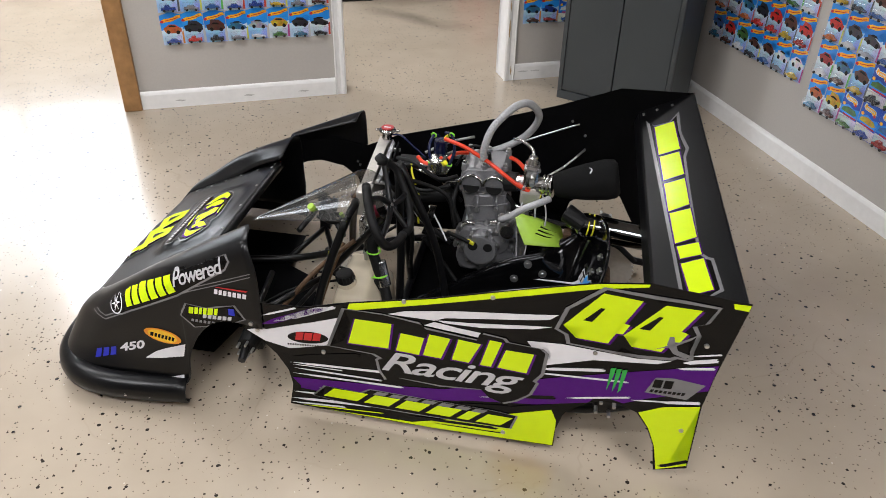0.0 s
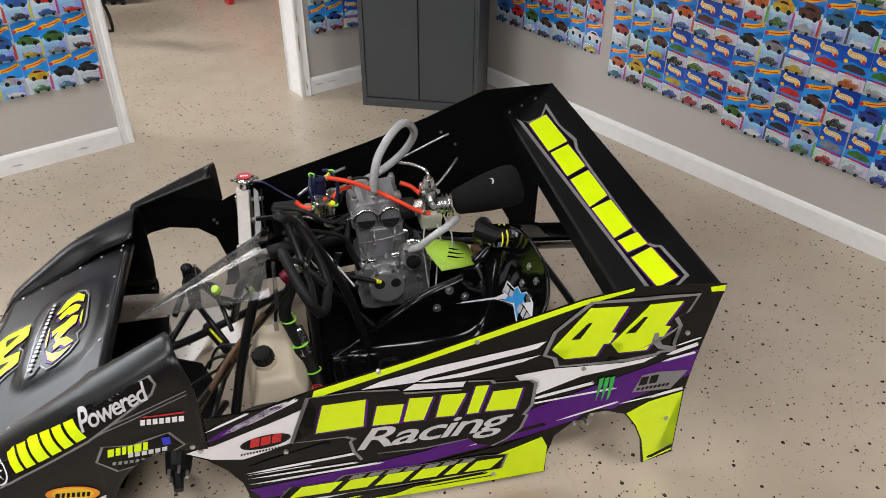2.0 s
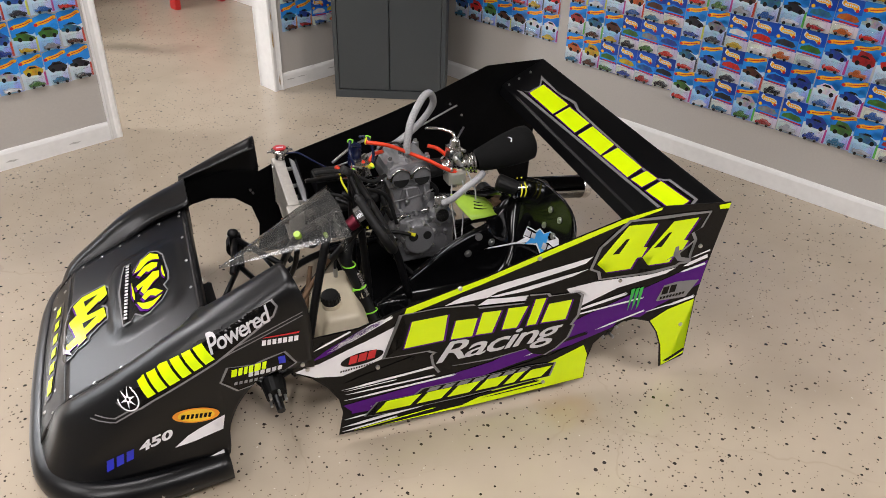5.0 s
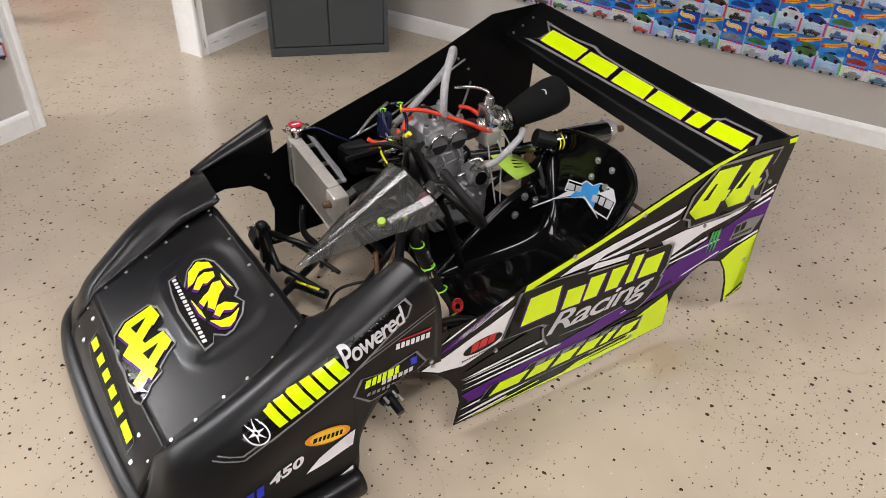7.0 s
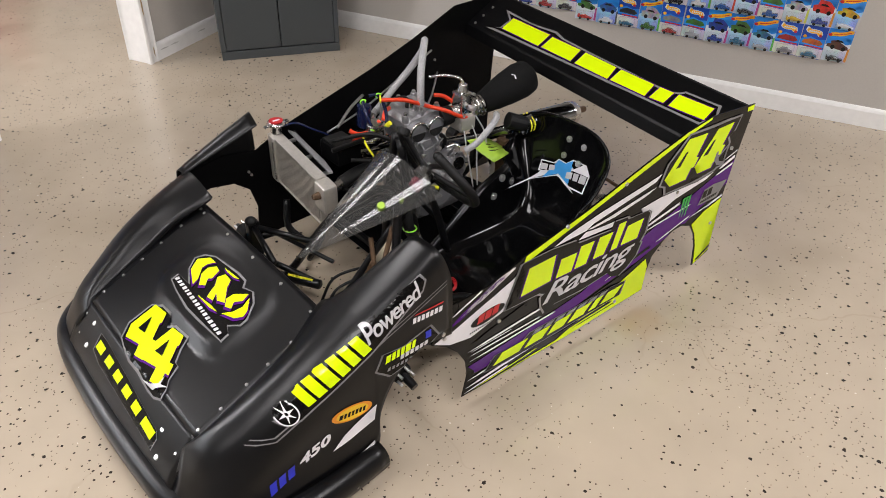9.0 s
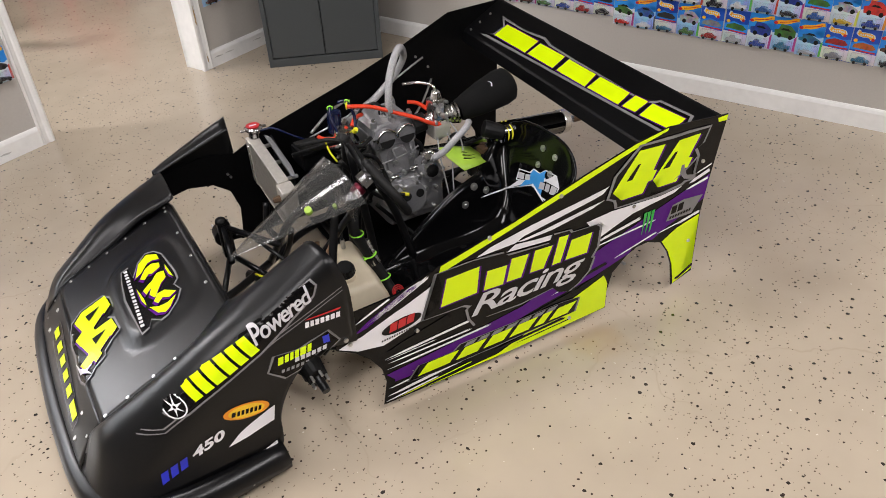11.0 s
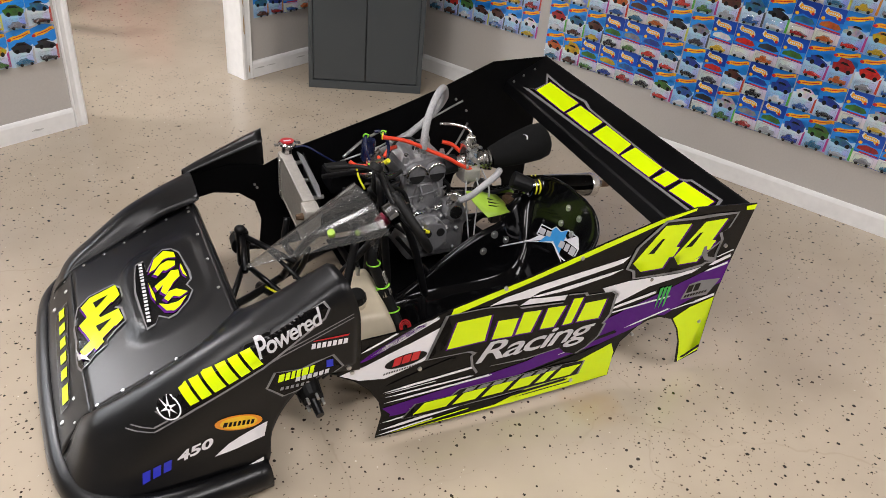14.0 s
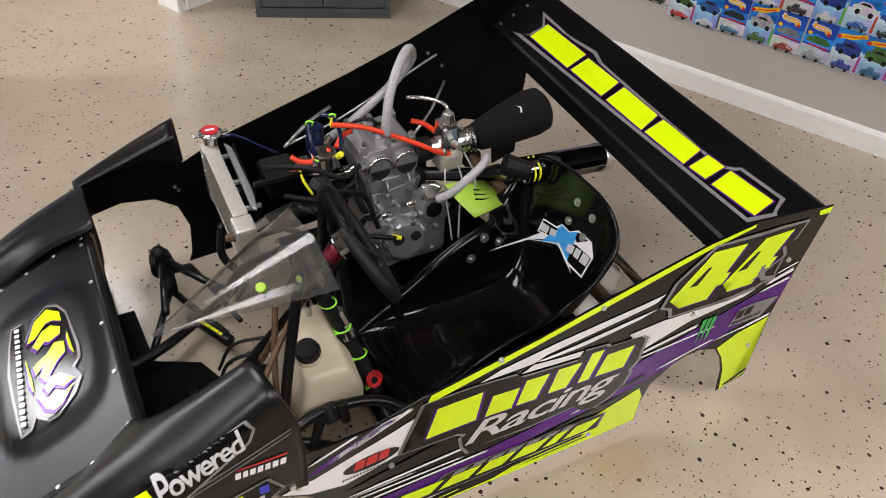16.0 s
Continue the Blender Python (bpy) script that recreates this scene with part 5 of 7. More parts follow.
on_fender("round_mark", shapes(oval(0, 0, 0.026, 0.026, 24)), 0.0007, M_WHITE, -0.419, 0.291)
on_fender("round_mark", shapes(oval(0, 0, 0.0225, 0.0225, 24)), 0.0010, M_VINYLBLACK, -0.419, 0.291)
row_of(on_fender, "mark_ray", shapes(*[[(math.cos(a) * 0.003 - math.sin(a) * 0.003, math.sin(a) * 0.003 + math.cos(a) * 0.003), (math.cos(a) * 0.020, math.sin(a) * 0.020), (math.cos(a) * 0.003 + math.sin(a) * 0.003, math.sin(a) * 0.003 - math.cos(a) * 0.003)] for a in (math.pi / 3 * k + 0.5 for k in range(6))]), 0.0014, M_WHITE, -0.419, 0.291)
row_of(on_fender, "maker_bar", fit_to(bars([0.62, 0.68, 0.80, 0.68, 0.66, 0.70], 1, 0.20, -0.10), 0.192, 0.043), 0.0012, M_NEON, -0.376, 0.297, 27.5, "neon yellow bars in place of a maker's name")
on_fender("word", fit_to(letters("Powered", 1, 0.014, 0.35, 0.86), 0.176, 0.040), 0.0014, M_SILVER, -0.212, 0.397, 25, "pale slanted word")
for dz in (0.0, -0.009):
    on_fender("crease_line", shapes([(-0.515, 0.243 + dz), (-0.456, 0.244 + dz), (-0.400, 0.276 + dz), (-0.337, 0.318 + dz), (-0.166, 0.402 + dz), (0.013, 0.474 + dz), (0.013, 0.4765 + dz), (-0.166, 0.405 + dz), (-0.338, 0.3205 + dz), (-0.402, 0.2785 + dz), (-0.458, 0.2465 + dz), (-0.515, 0.2455 + dz)]), 0.0003, M_GREY, 0, 0)
row_of(on_fender, "sponsor_bar", fit_to(bars([0.55, 0.5, 0.55, 0.55, 0.55, 0.6, 0.6], 1, 0.22, 0.10), 0.090, 0.015), 0.0005, M_WHITE, -0.093, 0.401, -3)
on_fender("sponsor_bar", shapes([(0, 0), (0.088, 0), (0.092, 0.005), (0.01, 0.003)]), 0.0005, M_RED, -0.090, 0.421, -2)
XPATCH = [(-0.205, 0.312), (-0.184, 0.356), (-0.120, 0.352), (-0.091, 0.362), (-0.038, 0.373), (-0.046, 0.352), (-0.012, 0.330), (-0.060, 0.304), (-0.167, 0.279)]
on_fender("sponsor_plate", shapes(XPATCH), 0.0004, M_GREY, 0, 0)
on_fender("sponsor_plate", shapes(inset(XPATCH, 0.006)), 0.0008, M_VINYLBLACK, 0, 0)
row_of(on_fender, "sponsor_bar", fit_to(bars([0.8, 0.6, 0.5, 0.6, 0.9, 0.6], 1, 0.22, 0.4), 0.092, 0.021), 0.0012, M_NEON, -0.176, 0.325, 6)
row_of(on_fender, "sponsor_bar", fit_to(bars([0.7] * 6, 1, 0.25, 0.2), 0.085, 0.012), 0.0012, M_SILVER, -0.135, 0.318, 3)
row_of(on_fender, "sponsor_bar", fit_to(bars([0.5] * 10, 1, 0.3, 0.2), 0.120, 0.009), 0.0012, M_GREY, -0.172, 0.300, 2)
on_fender("social_mark", shapes([(0, 0), (0.017, -0.001), (0.017, 0.021), (0, 0.021)]), 0.0014, M_BLUE, -0.058, 0.340, 0)
on_fender("sponsor_oval", shapes(oval(0, 0, 0.056, 0.023, 24, -4)), 0.0005, M_ORANGE, -0.272, 0.227, -4)
on_fender("sponsor_oval", shapes(oval(0, 0, 0.044, 0.019, 24, -4)), 0.0009, M_AMBER, -0.272, 0.227, -4)
row_of(on_fender, "sponsor_bar", fit_to(bars([0.7, 0.5, 0.5, 0.5, 0.5, 0.5, 0.5], 1, 0.28, 0.20), 0.074, 0.014), 0.0013, M_VINYLBLACK, -0.310, 0.223, -7)
row_of(on_fender, "model_bar", fit_to(bars([0.7, 0.7, 0.7], 1, 0.25, 0.45), 0.082, 0.024), 0.0005, M_BLUE, -0.502, 0.110, 17, "blue bars before a displacement figure")
on_fender("figure", fit_to(letters("450", 1, 0.035, 0.35, 1.0), 0.094, 0.026), 0.0005, M_WHITE, -0.416, 0.143, 20, "white displacement figure")
for wedge in ([(-0.336, 0.142), (-0.300, 0.170), (-0.271, 0.184), (-0.205, 0.211), (-0.240, 0.186), (-0.211, 0.193), (-0.214, 0.177), (-0.260, 0.163), (-0.215, 0.168), (-0.283, 0.151)], [(-0.418, 0.084), (-0.288, 0.084), (-0.222, 0.105), (-0.222, 0.094), (-0.293, 0.079)]):
    on_fender("stripe", shapes(wedge), 0.0005, M_WHITE, 0, 0)
part("rivet", cyl((0.000, -0.026, 0.318), (0.000, -0.016, 0.318), 0.006, 0.007, 10), M_BOLT, fender)


def on_hood(name, flat, lift, mat, along, up, turn=0.0, onto=None, parent=None, label=""):
    """along: from the far side to the near one, up: to the tail."""
    c, s = math.cos(radians(turn)), math.sin(radians(turn))
    return sticker(name, flat, (up, 0.505 - along, 0.8), (-s * -1, -c, 0), (c, s * -1 * -1, 0), onto or HOOD, mat, parent or hood, lift * 3.5 + 0.0050, label, 0.006)


# round badge: grey edge, black field, neon lobes and a banner of small bars
BADGE = [(-0.052, -0.389), (-0.102, -0.362), (-0.121, -0.333), (-0.104, -0.310), (-0.069, -0.294), (0.044, -0.283), (0.081, -0.285), (0.096, -0.300), (0.131, -0.291), (0.164, -0.310), (0.191, -0.346), (0.191, -0.367), (0.164, -0.389), (0.188, -0.400), (0.189, -0.423), (0.158, -0.425), (0.082, -0.430), (0.016, -0.432), (-0.063, -0.422), (-0.112, -0.412), (-0.112, -0.390)]
on_hood("badge", rim(BADGE, 0.006), 0.0, M_GREY, 0, 0)
on_hood("badge", shapes(inset(BADGE, 0.006)), 0.0, M_VINYLBLACK, 0, 0)
LOBES = ([(-0.034, -0.386), (-0.091, -0.364), (-0.108, -0.332), (-0.076, -0.305), (-0.044, -0.304), (-0.061, -0.322), (-0.065, -0.343), (-0.037, -0.367)],
         [(-0.050, -0.352), (-0.053, -0.329), (-0.032, -0.309), (-0.010, -0.312), (-0.003, -0.340), (-0.013, -0.350), (0.001, -0.366), (-0.018, -0.377)],
         [(-0.011, -0.301), (0.068, -0.295), (0.048, -0.303), (0.009, -0.305)],
         [(0.001, -0.328), (0.013, -0.308), (0.046, -0.309), (0.060, -0.328), (0.099, -0.359), (0.074, -0.370), (0.049, -0.360), (0.063, -0.378), (0.036, -0.382), (0.024, -0.362), (0.020, -0.348)],
         [(0.002, -0.392), (0.074, -0.383), (0.107, -0.385), (0.076, -0.393)],
         [(0.106, -0.368), (0.084, -0.350), (0.089, -0.328), (0.128, -0.302), (0.135, -0.325), (0.118, -0.344), (0.128, -0.360)],
         [(0.138, -0.306), (0.172, -0.332), (0.179, -0.350), (0.161, -0.370), (0.114, -0.383), (0.136, -0.362), (0.147, -0.332)])
for lobe in LOBES:
    on_hood("badge", shapes([(a + 0.003, b - 0.003) for a, b in lobe]), 0.0005, M_PURPLE, 0, 0)
    on_hood("badge", shapes(inset(lobe, 0.0035)), 0.0009, M_NEON, 0, 0, label="neon yellow badge shape")
row_of(on_hood, "badge_bar", fit_to(bars([0.6, 0.5, 0.55, 0.6, 0.4, 0.6, 0.7, 0.5, 0.6, 0.6, 0.35, 0.6, 0.55, 0.6, 0.6, 0.5, 0.6], 1, 0.3, 0.2), 0.272, 0.010), 0.0012, M_SILVER, -0.100, -0.405, -3.0)
PATCH = [(-0.103, -0.477), (-0.070, -0.461), (-0.016, -0.459), (0.003, -0.482), (0.025, -0.467), (0.088, -0.463), (0.102, -0.490), (0.125, -0.519), (0.141, -0.520), (0.153, -0.552), (0.172, -0.571), (0.181, -0.592), (0.154, -0.601), (0.119, -0.602), (0.052, -0.597), (-0.003, -0.598), (-0.050, -0.589), (-0.085, -0.580), (-0.110, -0.546)]
on_hood("number_patch", rim(PATCH, 0.006), 0.0, M_GREY, 0, 0, 0, NOSE, hood)
on_hood("number_patch", shapes(inset(PATCH, 0.006)), 0.0, M_VINYLBLACK, 0, 0, 0, NOSE, hood)
for digit, hole in (([(-0.088, -0.473), (-0.033, -0.467), (-0.017, -0.489), (-0.022, -0.492), (0.006, -0.528), (0.019, -0.525), (0.035, -0.546), (0.022, -0.551), (0.040, -0.573), (0.004, -0.581), (-0.014, -0.558), (-0.071, -0.571), (-0.094, -0.544)], [(-0.062, -0.538), (-0.031, -0.533), (-0.060, -0.496)]),
                    ([(0.024, -0.477), (0.074, -0.471), (0.089, -0.492), (0.085, -0.495), (0.110, -0.530), (0.125, -0.527), (0.141, -0.549), (0.127, -0.552), (0.146, -0.580), (0.110, -0.588), (0.091, -0.559), (0.038, -0.572), (0.017, -0.545)], [(0.046, -0.540), (0.077, -0.535), (0.050, -0.499)])):
    on_hood("number_edge", shapes([(a + 0.004, b - 0.004) for a, b in digit]), 0.0005, M_PURPLE, 0, 0, 0, NOSE, hood)
    on_hood("number", shapes(digit), 0.0009, M_NEON, 0, 0, 0, NOSE, hood, "neon yellow start number digit")
    on_hood("number_hole", shapes(hole), 0.0014, M_VINYLBLACK, 0, 0, 0, NOSE, hood)
on_hood("number_tail", shapes([(0.083, -0.598), (0.122, -0.590), (0.140, -0.578), (0.137, -0.556), (0.148, -0.574), (0.172, -0.566), (0.152, -0.581), (0.140, -0.594)]), 0.0018, M_SILVER, 0, 0, 0, NOSE, hood)
# pale scuffs on the far fender
FAR_FENDER = tree_of(far_fender)
for scuff in ([(-0.452, -0.40), (-0.430, -0.405), (-0.418, -0.385), (-0.424, -0.362), (-0.440, -0.352), (-0.446, -0.372)], [(-0.436, -0.345), (-0.428, -0.350), (-0.424, -0.325), (-0.431, -0.318)], [(-0.412, -0.43), (-0.404, -0.428), (-0.408, -0.40), (-0.415, -0.408)]):
    on_hood("scuff", shapes([(a + 0.046, b) for a, b in scuff]), -0.0008, M_SCUFFED, 0, 0, 0, FAR_FENDER, far_fender)
EDGE = [(-0.167, -0.606), (-0.166, -0.638), (-0.136, -0.643), (-0.111, -0.647), (0.231, -0.657), (0.236, -0.637), (0.222, -0.629), (-0.126, -0.606)]
on_hood("model_edge", rim(EDGE, 0.0035), 0.0, M_GREY, 0, 0, 0, VALANCE, valance)
on_hood("model_edge", shapes(inset(EDGE, 0.0035)), 0.0, M_VINYLBLACK, 0, 0, 0, VALANCE, valance)
row_of(on_hood, "model_bar", fit_to(bars([0.70, 0.62, 0.62, 0.62, 0.62, 1.0], 1, 0.42, 0.1), 0.378, 0.017), 0.0006, M_NEON, -0.158, -0.632, -2.6, VALANCE, valance, "neon yellow bars in place of a model name")
# ---- chassis ----
chassis = part("chassis", tube([(-0.42, 0.42, 0.075), (-0.15, 0.36, 0.07), (0.05, 0.26, 0.06), (0.30, 0.13, 0.055), (0.85, 0.10, 0.055), (1.12, 0.16, 0.075)], 0.015), M_FRAME, kart, "black powder-coated tube chassis")
for pts in (
        [(-0.42, 0.58, 0.075), (-0.15, 0.64, 0.07), (0.05, 0.76, 0.06), (0.30, 0.90, 0.055), (0.85, 0.93, 0.055), (1.12, 0.86, 0.075)],
        [(-0.42, 0.42, 0.075), (-0.44, 0.50, 0.078), (-0.42, 0.58, 0.075)],
        [(0.30, 0.13, 0.055), (0.30, 0.90, 0.055)], [(0.66, 0.10, 0.055), (0.66, 0.93, 0.055)], [(1.12, 0.16, 0.075), (1.14, 0.5, 0.078), (1.12, 0.86, 0.075)],
        [(0.05, 0.26, 0.06), (0.10, 0.30, 0.26), (0.16, 0.36, 0.44)], [(0.05, 0.76, 0.06), (0.10, 0.62, 0.28), (0.16, 0.46, 0.44)],
        [(0.16, 0.36, 0.44), (0.17, 0.41, 0.455), (0.16, 0.46, 0.44)], [(0.30, 0.62, 0.06), (0.29, 0.58, 0.30), (0.285, 0.53, 0.55)],
        [(0.285, 0.53, 0.55), (0.40, 0.50, 0.30), (0.45, 0.47, 0.09)], [(0.30, 0.42, 0.06), (0.30, 0.46, 0.26), (0.285, 0.51, 0.54)]):
    part("frame_tube", tube(pts, 0.013), M_FRAME, chassis)
part("floor_pan", prism([(0.28, 0.02), (0.80, 0.0), (0.92, 0.22), (0.92, 0.70), (0.86, 0.98), (0.28, 0.98)], lambda a, b, d: (a, b, 0.028 + d), 0.004), M_BODYDULL, kart, "black belly pan under the seat and engine")
# Belly pan; beyond y 0.655 it stands in for shade under the hood.
part("nose_pan", prism([(-0.56, 0.16), (-0.23, 0.16), (-0.20, 0.30), (-0.02, 0.33), (0.00, 0.48), (-0.05, 0.60), (-0.155, 0.655), (-0.165, 0.860), (-0.56, 0.860)], lambda a, b, d: (a, b, 0.024 + d), 0.004), M_BODYDULL, kart, "black belly pan under the nose, extended over shaded floor")


def arms(s, y_hub, z_hub):
    """Front suspension of one side; s: -1 near, 1 far."""
    corner = part("front_hub", cyl((-0.065, y_hub - s * 0.03, z_hub), (-0.065, y_hub + s * 0.03, z_hub), 0.034, 0.028, 16, 0.004), M_RUBBER, kart, "black hub carrier with a bare stub axle")
    part("upright", box(-0.085, y_hub - s * 0.045 - 0.014, z_hub - 0.06, -0.045, y_hub - s * 0.045 + 0.014, z_hub + 0.07, 0.005), M_FRAME, corner)
    part("stub_axle", cyl((-0.065, y_hub + s * 0.03, z_hub), (-0.062, y_hub + s * 0.075, z_hub - 0.012), 0.013, 0.011), M_FRAME, corner, "dark threaded stub axle")
    for k in range(5):
        a = 2 * math.pi * k / 5
        p = Vector((-0.065 + 0.022 * math.cos(a), y_hub + s * 0.028, z_hub + 0.022 * math.sin(a)))
        part("wheel_stud", cyl(p, p + Vector((0, s * 0.022, 0)), 0.004, seg=8), M_BOLT, corner)
    yi = 0.5 + s * 0.13
    for z1, z0, xs in ((z_hub - 0.055, 0.065, (-0.16, 0.03)), (z_hub + 0.055, 0.20, (-0.10, 0.06))):
        for x in xs:
            part("wishbone_tube", tube([(x, yi, z0), (-0.065, y_hub - s * 0.05, z1)], 0.010, 8, 1, True), M_FRAME, corner)
    part("tie_rod", tube([(0.0, y_hub - s * 0.06, z_hub + 0.01), (0.06, 0.5 + s * 0.06, 0.17)], 0.007, 8, 1, True), M_FRAME, corner)
    part("steering_arm", tube([(-0.06, y_hub - s * 0.04, z_hub), (0.0, y_hub - s * 0.06, z_hub + 0.01)], 0.010, 8, 1, True), M_FRAME, corner)
    part("gaiter", ball((-0.07, y_hub - s * 0.045, z_hub + 0.075), 0.019, 0.8), M_RUBBER, corner, "", True)


arms(-1, 0.085, 0.160)
arms(1, 0.860, 0.165)
far_brace = part("cross_tube", tube([(-0.035, 0.742, 0.055), (0.03, 0.600, 0.070)], 0.016, 10, 1, True), M_FRAME, kart, "black cross tube with small yellow marks")
for k in range(6):
    f = 0.25 + 0.10 * k
    p = Vector((-0.035, 0.742, 0.055)).lerp(Vector((0.03, 0.600, 0.070)), f)
    q = p + Vector((0.0105, -0.0225, 0.002)) * 0.6
    part("model_bar", tube([p + Vector((-0.004, -0.004, 0.0155)), q + Vector((-0.004, -0.004, 0.0155))], 0.004, 6, 1, True), M_TIEYELLOW, far_brace)

# pedals and rusty rods near the tank
for pts in ([(-0.03, 0.235, 0.16), (0.07, 0.320, 0.27), (0.17, 0.400, 0.338)], [(0.06, 0.30, 0.10), (0.085, 0.37, 0.20), (0.12, 0.44, 0.30)], [(0.03, 0.46, 0.08), (0.06, 0.42, 0.16), (0.10, 0.40, 0.25)]):
    part("rod", tube(pts, 0.0075), M_RUST, kart, "rusty brown steel rod")
for pts in ([(-0.02, 0.52, 0.07), (0.02, 0.50, 0.16), (0.10, 0.47, 0.18), (0.17, 0.50, 0.12)], [(-0.04, 0.46, 0.07), (0.0, 0.46, 0.15), (0.08, 0.44, 0.17), (0.14, 0.48, 0.10)], [(-0.18, 0.33, 0.06), (-0.05, 0.42, 0.11), (0.10, 0.52, 0.10)]):
    part("brake_line", tube(pts, 0.0045), M_RUBBER, kart)
pedal = part("pedal", tube([(-0.20, 0.30, 0.05), (-0.21, 0.30, 0.16), (-0.21, 0.36, 0.17)], 0.008), M_FRAME, kart)

# ---- fuel tank ----
bm = bmesh.new()
low = [bm.verts.new(p) for p in ((0.112, 0.285, 0.036), (0.262, 0.275, 0.036), (0.285, 0.480, 0.036), (0.095, 0.470, 0.036))]
mid = [bm.verts.new(p) for p in ((0.108, 0.268, 0.125), (0.260, 0.256, 0.145), (0.272, 0.480, 0.180), (0.092, 0.470, 0.130))]
top = [bm.verts.new(p) for p in ((0.128, 0.284, 0.202), (0.230, 0.274, 0.208), (0.226, 0.452, 0.262), (0.146, 0.460, 0.258))]
bm.faces.new(low[::-1])
bm.faces.new(top)
for a, b in ((low, mid), (mid, top)):
    for k in range(4):
        bm.faces.new((a[k], a[(k + 1) % 4], b[(k + 1) % 4], b[k]))
bmesh.ops.bevel(bm, geom=list(bm.edges), offset=0.016, segments=3, affect="EDGES", profile=0.6)
tank = part("fuel_tank", bm, M_TANK, kart, "cream translucent plastic fuel tank", True)
part("filler_neck", cyl((0.158, 0.340, 0.216), (0.155, 0.334, 0.236), 0.031, 0.029, 20, 0.003), M_TANK, tank)
cap = part("cap", cyl((0.155, 0.335, 0.232), (0.152, 0.330, 0.262), 0.0290, 0.0265, 24, 0.006), M_RUBBER, tank, "black ribbed filler cap")
for k in range(16):
    a = 2 * math.pi * k / 16
    part("cap_rib", cyl((0.155 + 0.0285 * math.cos(a), 0.335 + 0.0285 * math.sin(a), 0.236), (0.152 + 0.0272 * math.cos(a), 0.330 + 0.0272 * math.sin(a), 0.258), 0.0022, seg=6), M_RUBBER, cap)
bracket = part("pedal_bracket", tube([(0.00, 0.20, 0.10), (0.08, 0.215, 0.150), (0.16, 0.225, 0.158), (0.27, 0.205, 0.150), (0.34, 0.15, 0.12)], 0.013), M_FRAME, kart, "black bent bracket in front of the tank")
for p, q, r in (((0.155, 0.235, 0.165), (0.160, 0.205, 0.135), 0.020), ((0.185, 0.222, 0.170), (0.190, 0.205, 0.120), 0.014), ((0.14, 0.222, 0.155), (0.10, 0.19, 0.08), 0.012)):
    part("joint", cyl(p, q, r, r * 0.85, 14, 0.004), M_RUBBER, bracket)
for k in range(3):
    a = 0.010 + 0.004 * k
    part("red_wire", tube([(0.285 + a * math.cos(f), 0.262 + 0.5 * a * math.sin(f), 0.150 + a * math.sin(f) + 0.002 * k) for f in (0.7 * i for i in range(10))], 0.0018, 6), M_RED, bracket)
part("breather", cyl((0.195, 0.430, 0.252), (0.194, 0.430, 0.282), 0.007), M_BOLT, tank)
part("hose", tube([(0.194, 0.430, 0.280), (0.205, 0.45, 0.31), (0.26, 0.50, 0.33), (0.30, 0.56, 0.34)], 0.005), M_RUBBER, tank)

# ---- windscreen ----
TIP, SL, SR = Vector((-0.154, 0.388, 0.380)), Vector((0.180, 0.425, 0.566)), Vector((0.200, 0.345, 0.548))
LL, RR = Vector((0.225, 0.548, 0.487)), Vector((0.202, 0.222, 0.516))
rows = []
for k in range(11):
    f = 0.02 + 0.98 * k / 10
    folds = [TIP.lerp(c, f) for c in (LL, SL, SR, RR)]
    row = []
    for a, b, out in ((folds[0], folds[1], Vector((-0.2, 0.6, 0.8))), (folds[1], folds[2], Vector((-0.4, -0.1, 0.9))), (folds[2], folds[3], Vector((-0.3, -0.5, 0.8)))):
        for c in range(5):
            row.append(a.lerp(b, c / 5) + out * (0.013 * f * math.sin(math.pi * c / 5)))
    rows.append(row + [folds[3]])
windscreen = thicken(part("windscreen", loft(rows, False), M_SCREEN, kart, "smoked clear folded plastic windscreen"), 0.0025)
part("bolt", cyl((0.068, 0.313, 0.498), (0.074, 0.322, 0.482), 0.0105, 0.0105, 16, 0.002), M_LIME, windscreen, "neon green screw")
part("bolt", cyl((0.152, 0.334, 0.470), (0.156, 0.340, 0.458), 0.006, 0.006, 12), M_LIME, windscreen, "neon green screw")
part("bracket", tube([(0.08, 0.33, 0.455), (0.12, 0.36, 0.42), (0.16, 0.38, 0.44)], 0.006), M_FRAME, windscreen)

# ---- steering ----
steer = part("steering_shaft", tube([(0.02, 0.45, 0.12), (0.16, 0.42, 0.30), (0.28, 0.385, 0.455)], 0.011), M_FRAME, kart, "black steering shaft with a butterfly wheel")
hub = part("steering_hub", cyl((0.262, 0.385, 0.470), (0.290, 0.383, 0.487), 0.034, 0.034, 18, 0.004), M_CHROME, steer, "dark metal quick-release hub")
for pts, r in (([(0.243, 0.292, 0.592), (0.262, 0.246, 0.552), (0.288, 0.208, 0.504), (0.313, 0.212, 0.458), (0.330, 0.262, 0.434), (0.339, 0.323, 0.428)], 0.0130),
               ([(0.339, 0.323, 0.428), (0.347, 0.379, 0.420), (0.337, 0.431, 0.442), (0.317, 0.469, 0.483), (0.286, 0.490, 0.542), (0.268, 0.476, 0.572), (0.252, 0.450, 0.598)], 0.0115)):
    grip = part("grip", tube(pts, r, 12, 4), M_RUBBER, steer, "black padded steering grip")
    part("grip_end", ball(pts[0], r * 1.02, 0.9), M_RUBBER, grip, "", True)
part("grip_knuckle", cyl((0.243, 0.447, 0.590), (0.256, 0.452, 0.608), 0.021, 0.019, 18, 0.005), M_RUBBER, steer, "round black bar end")
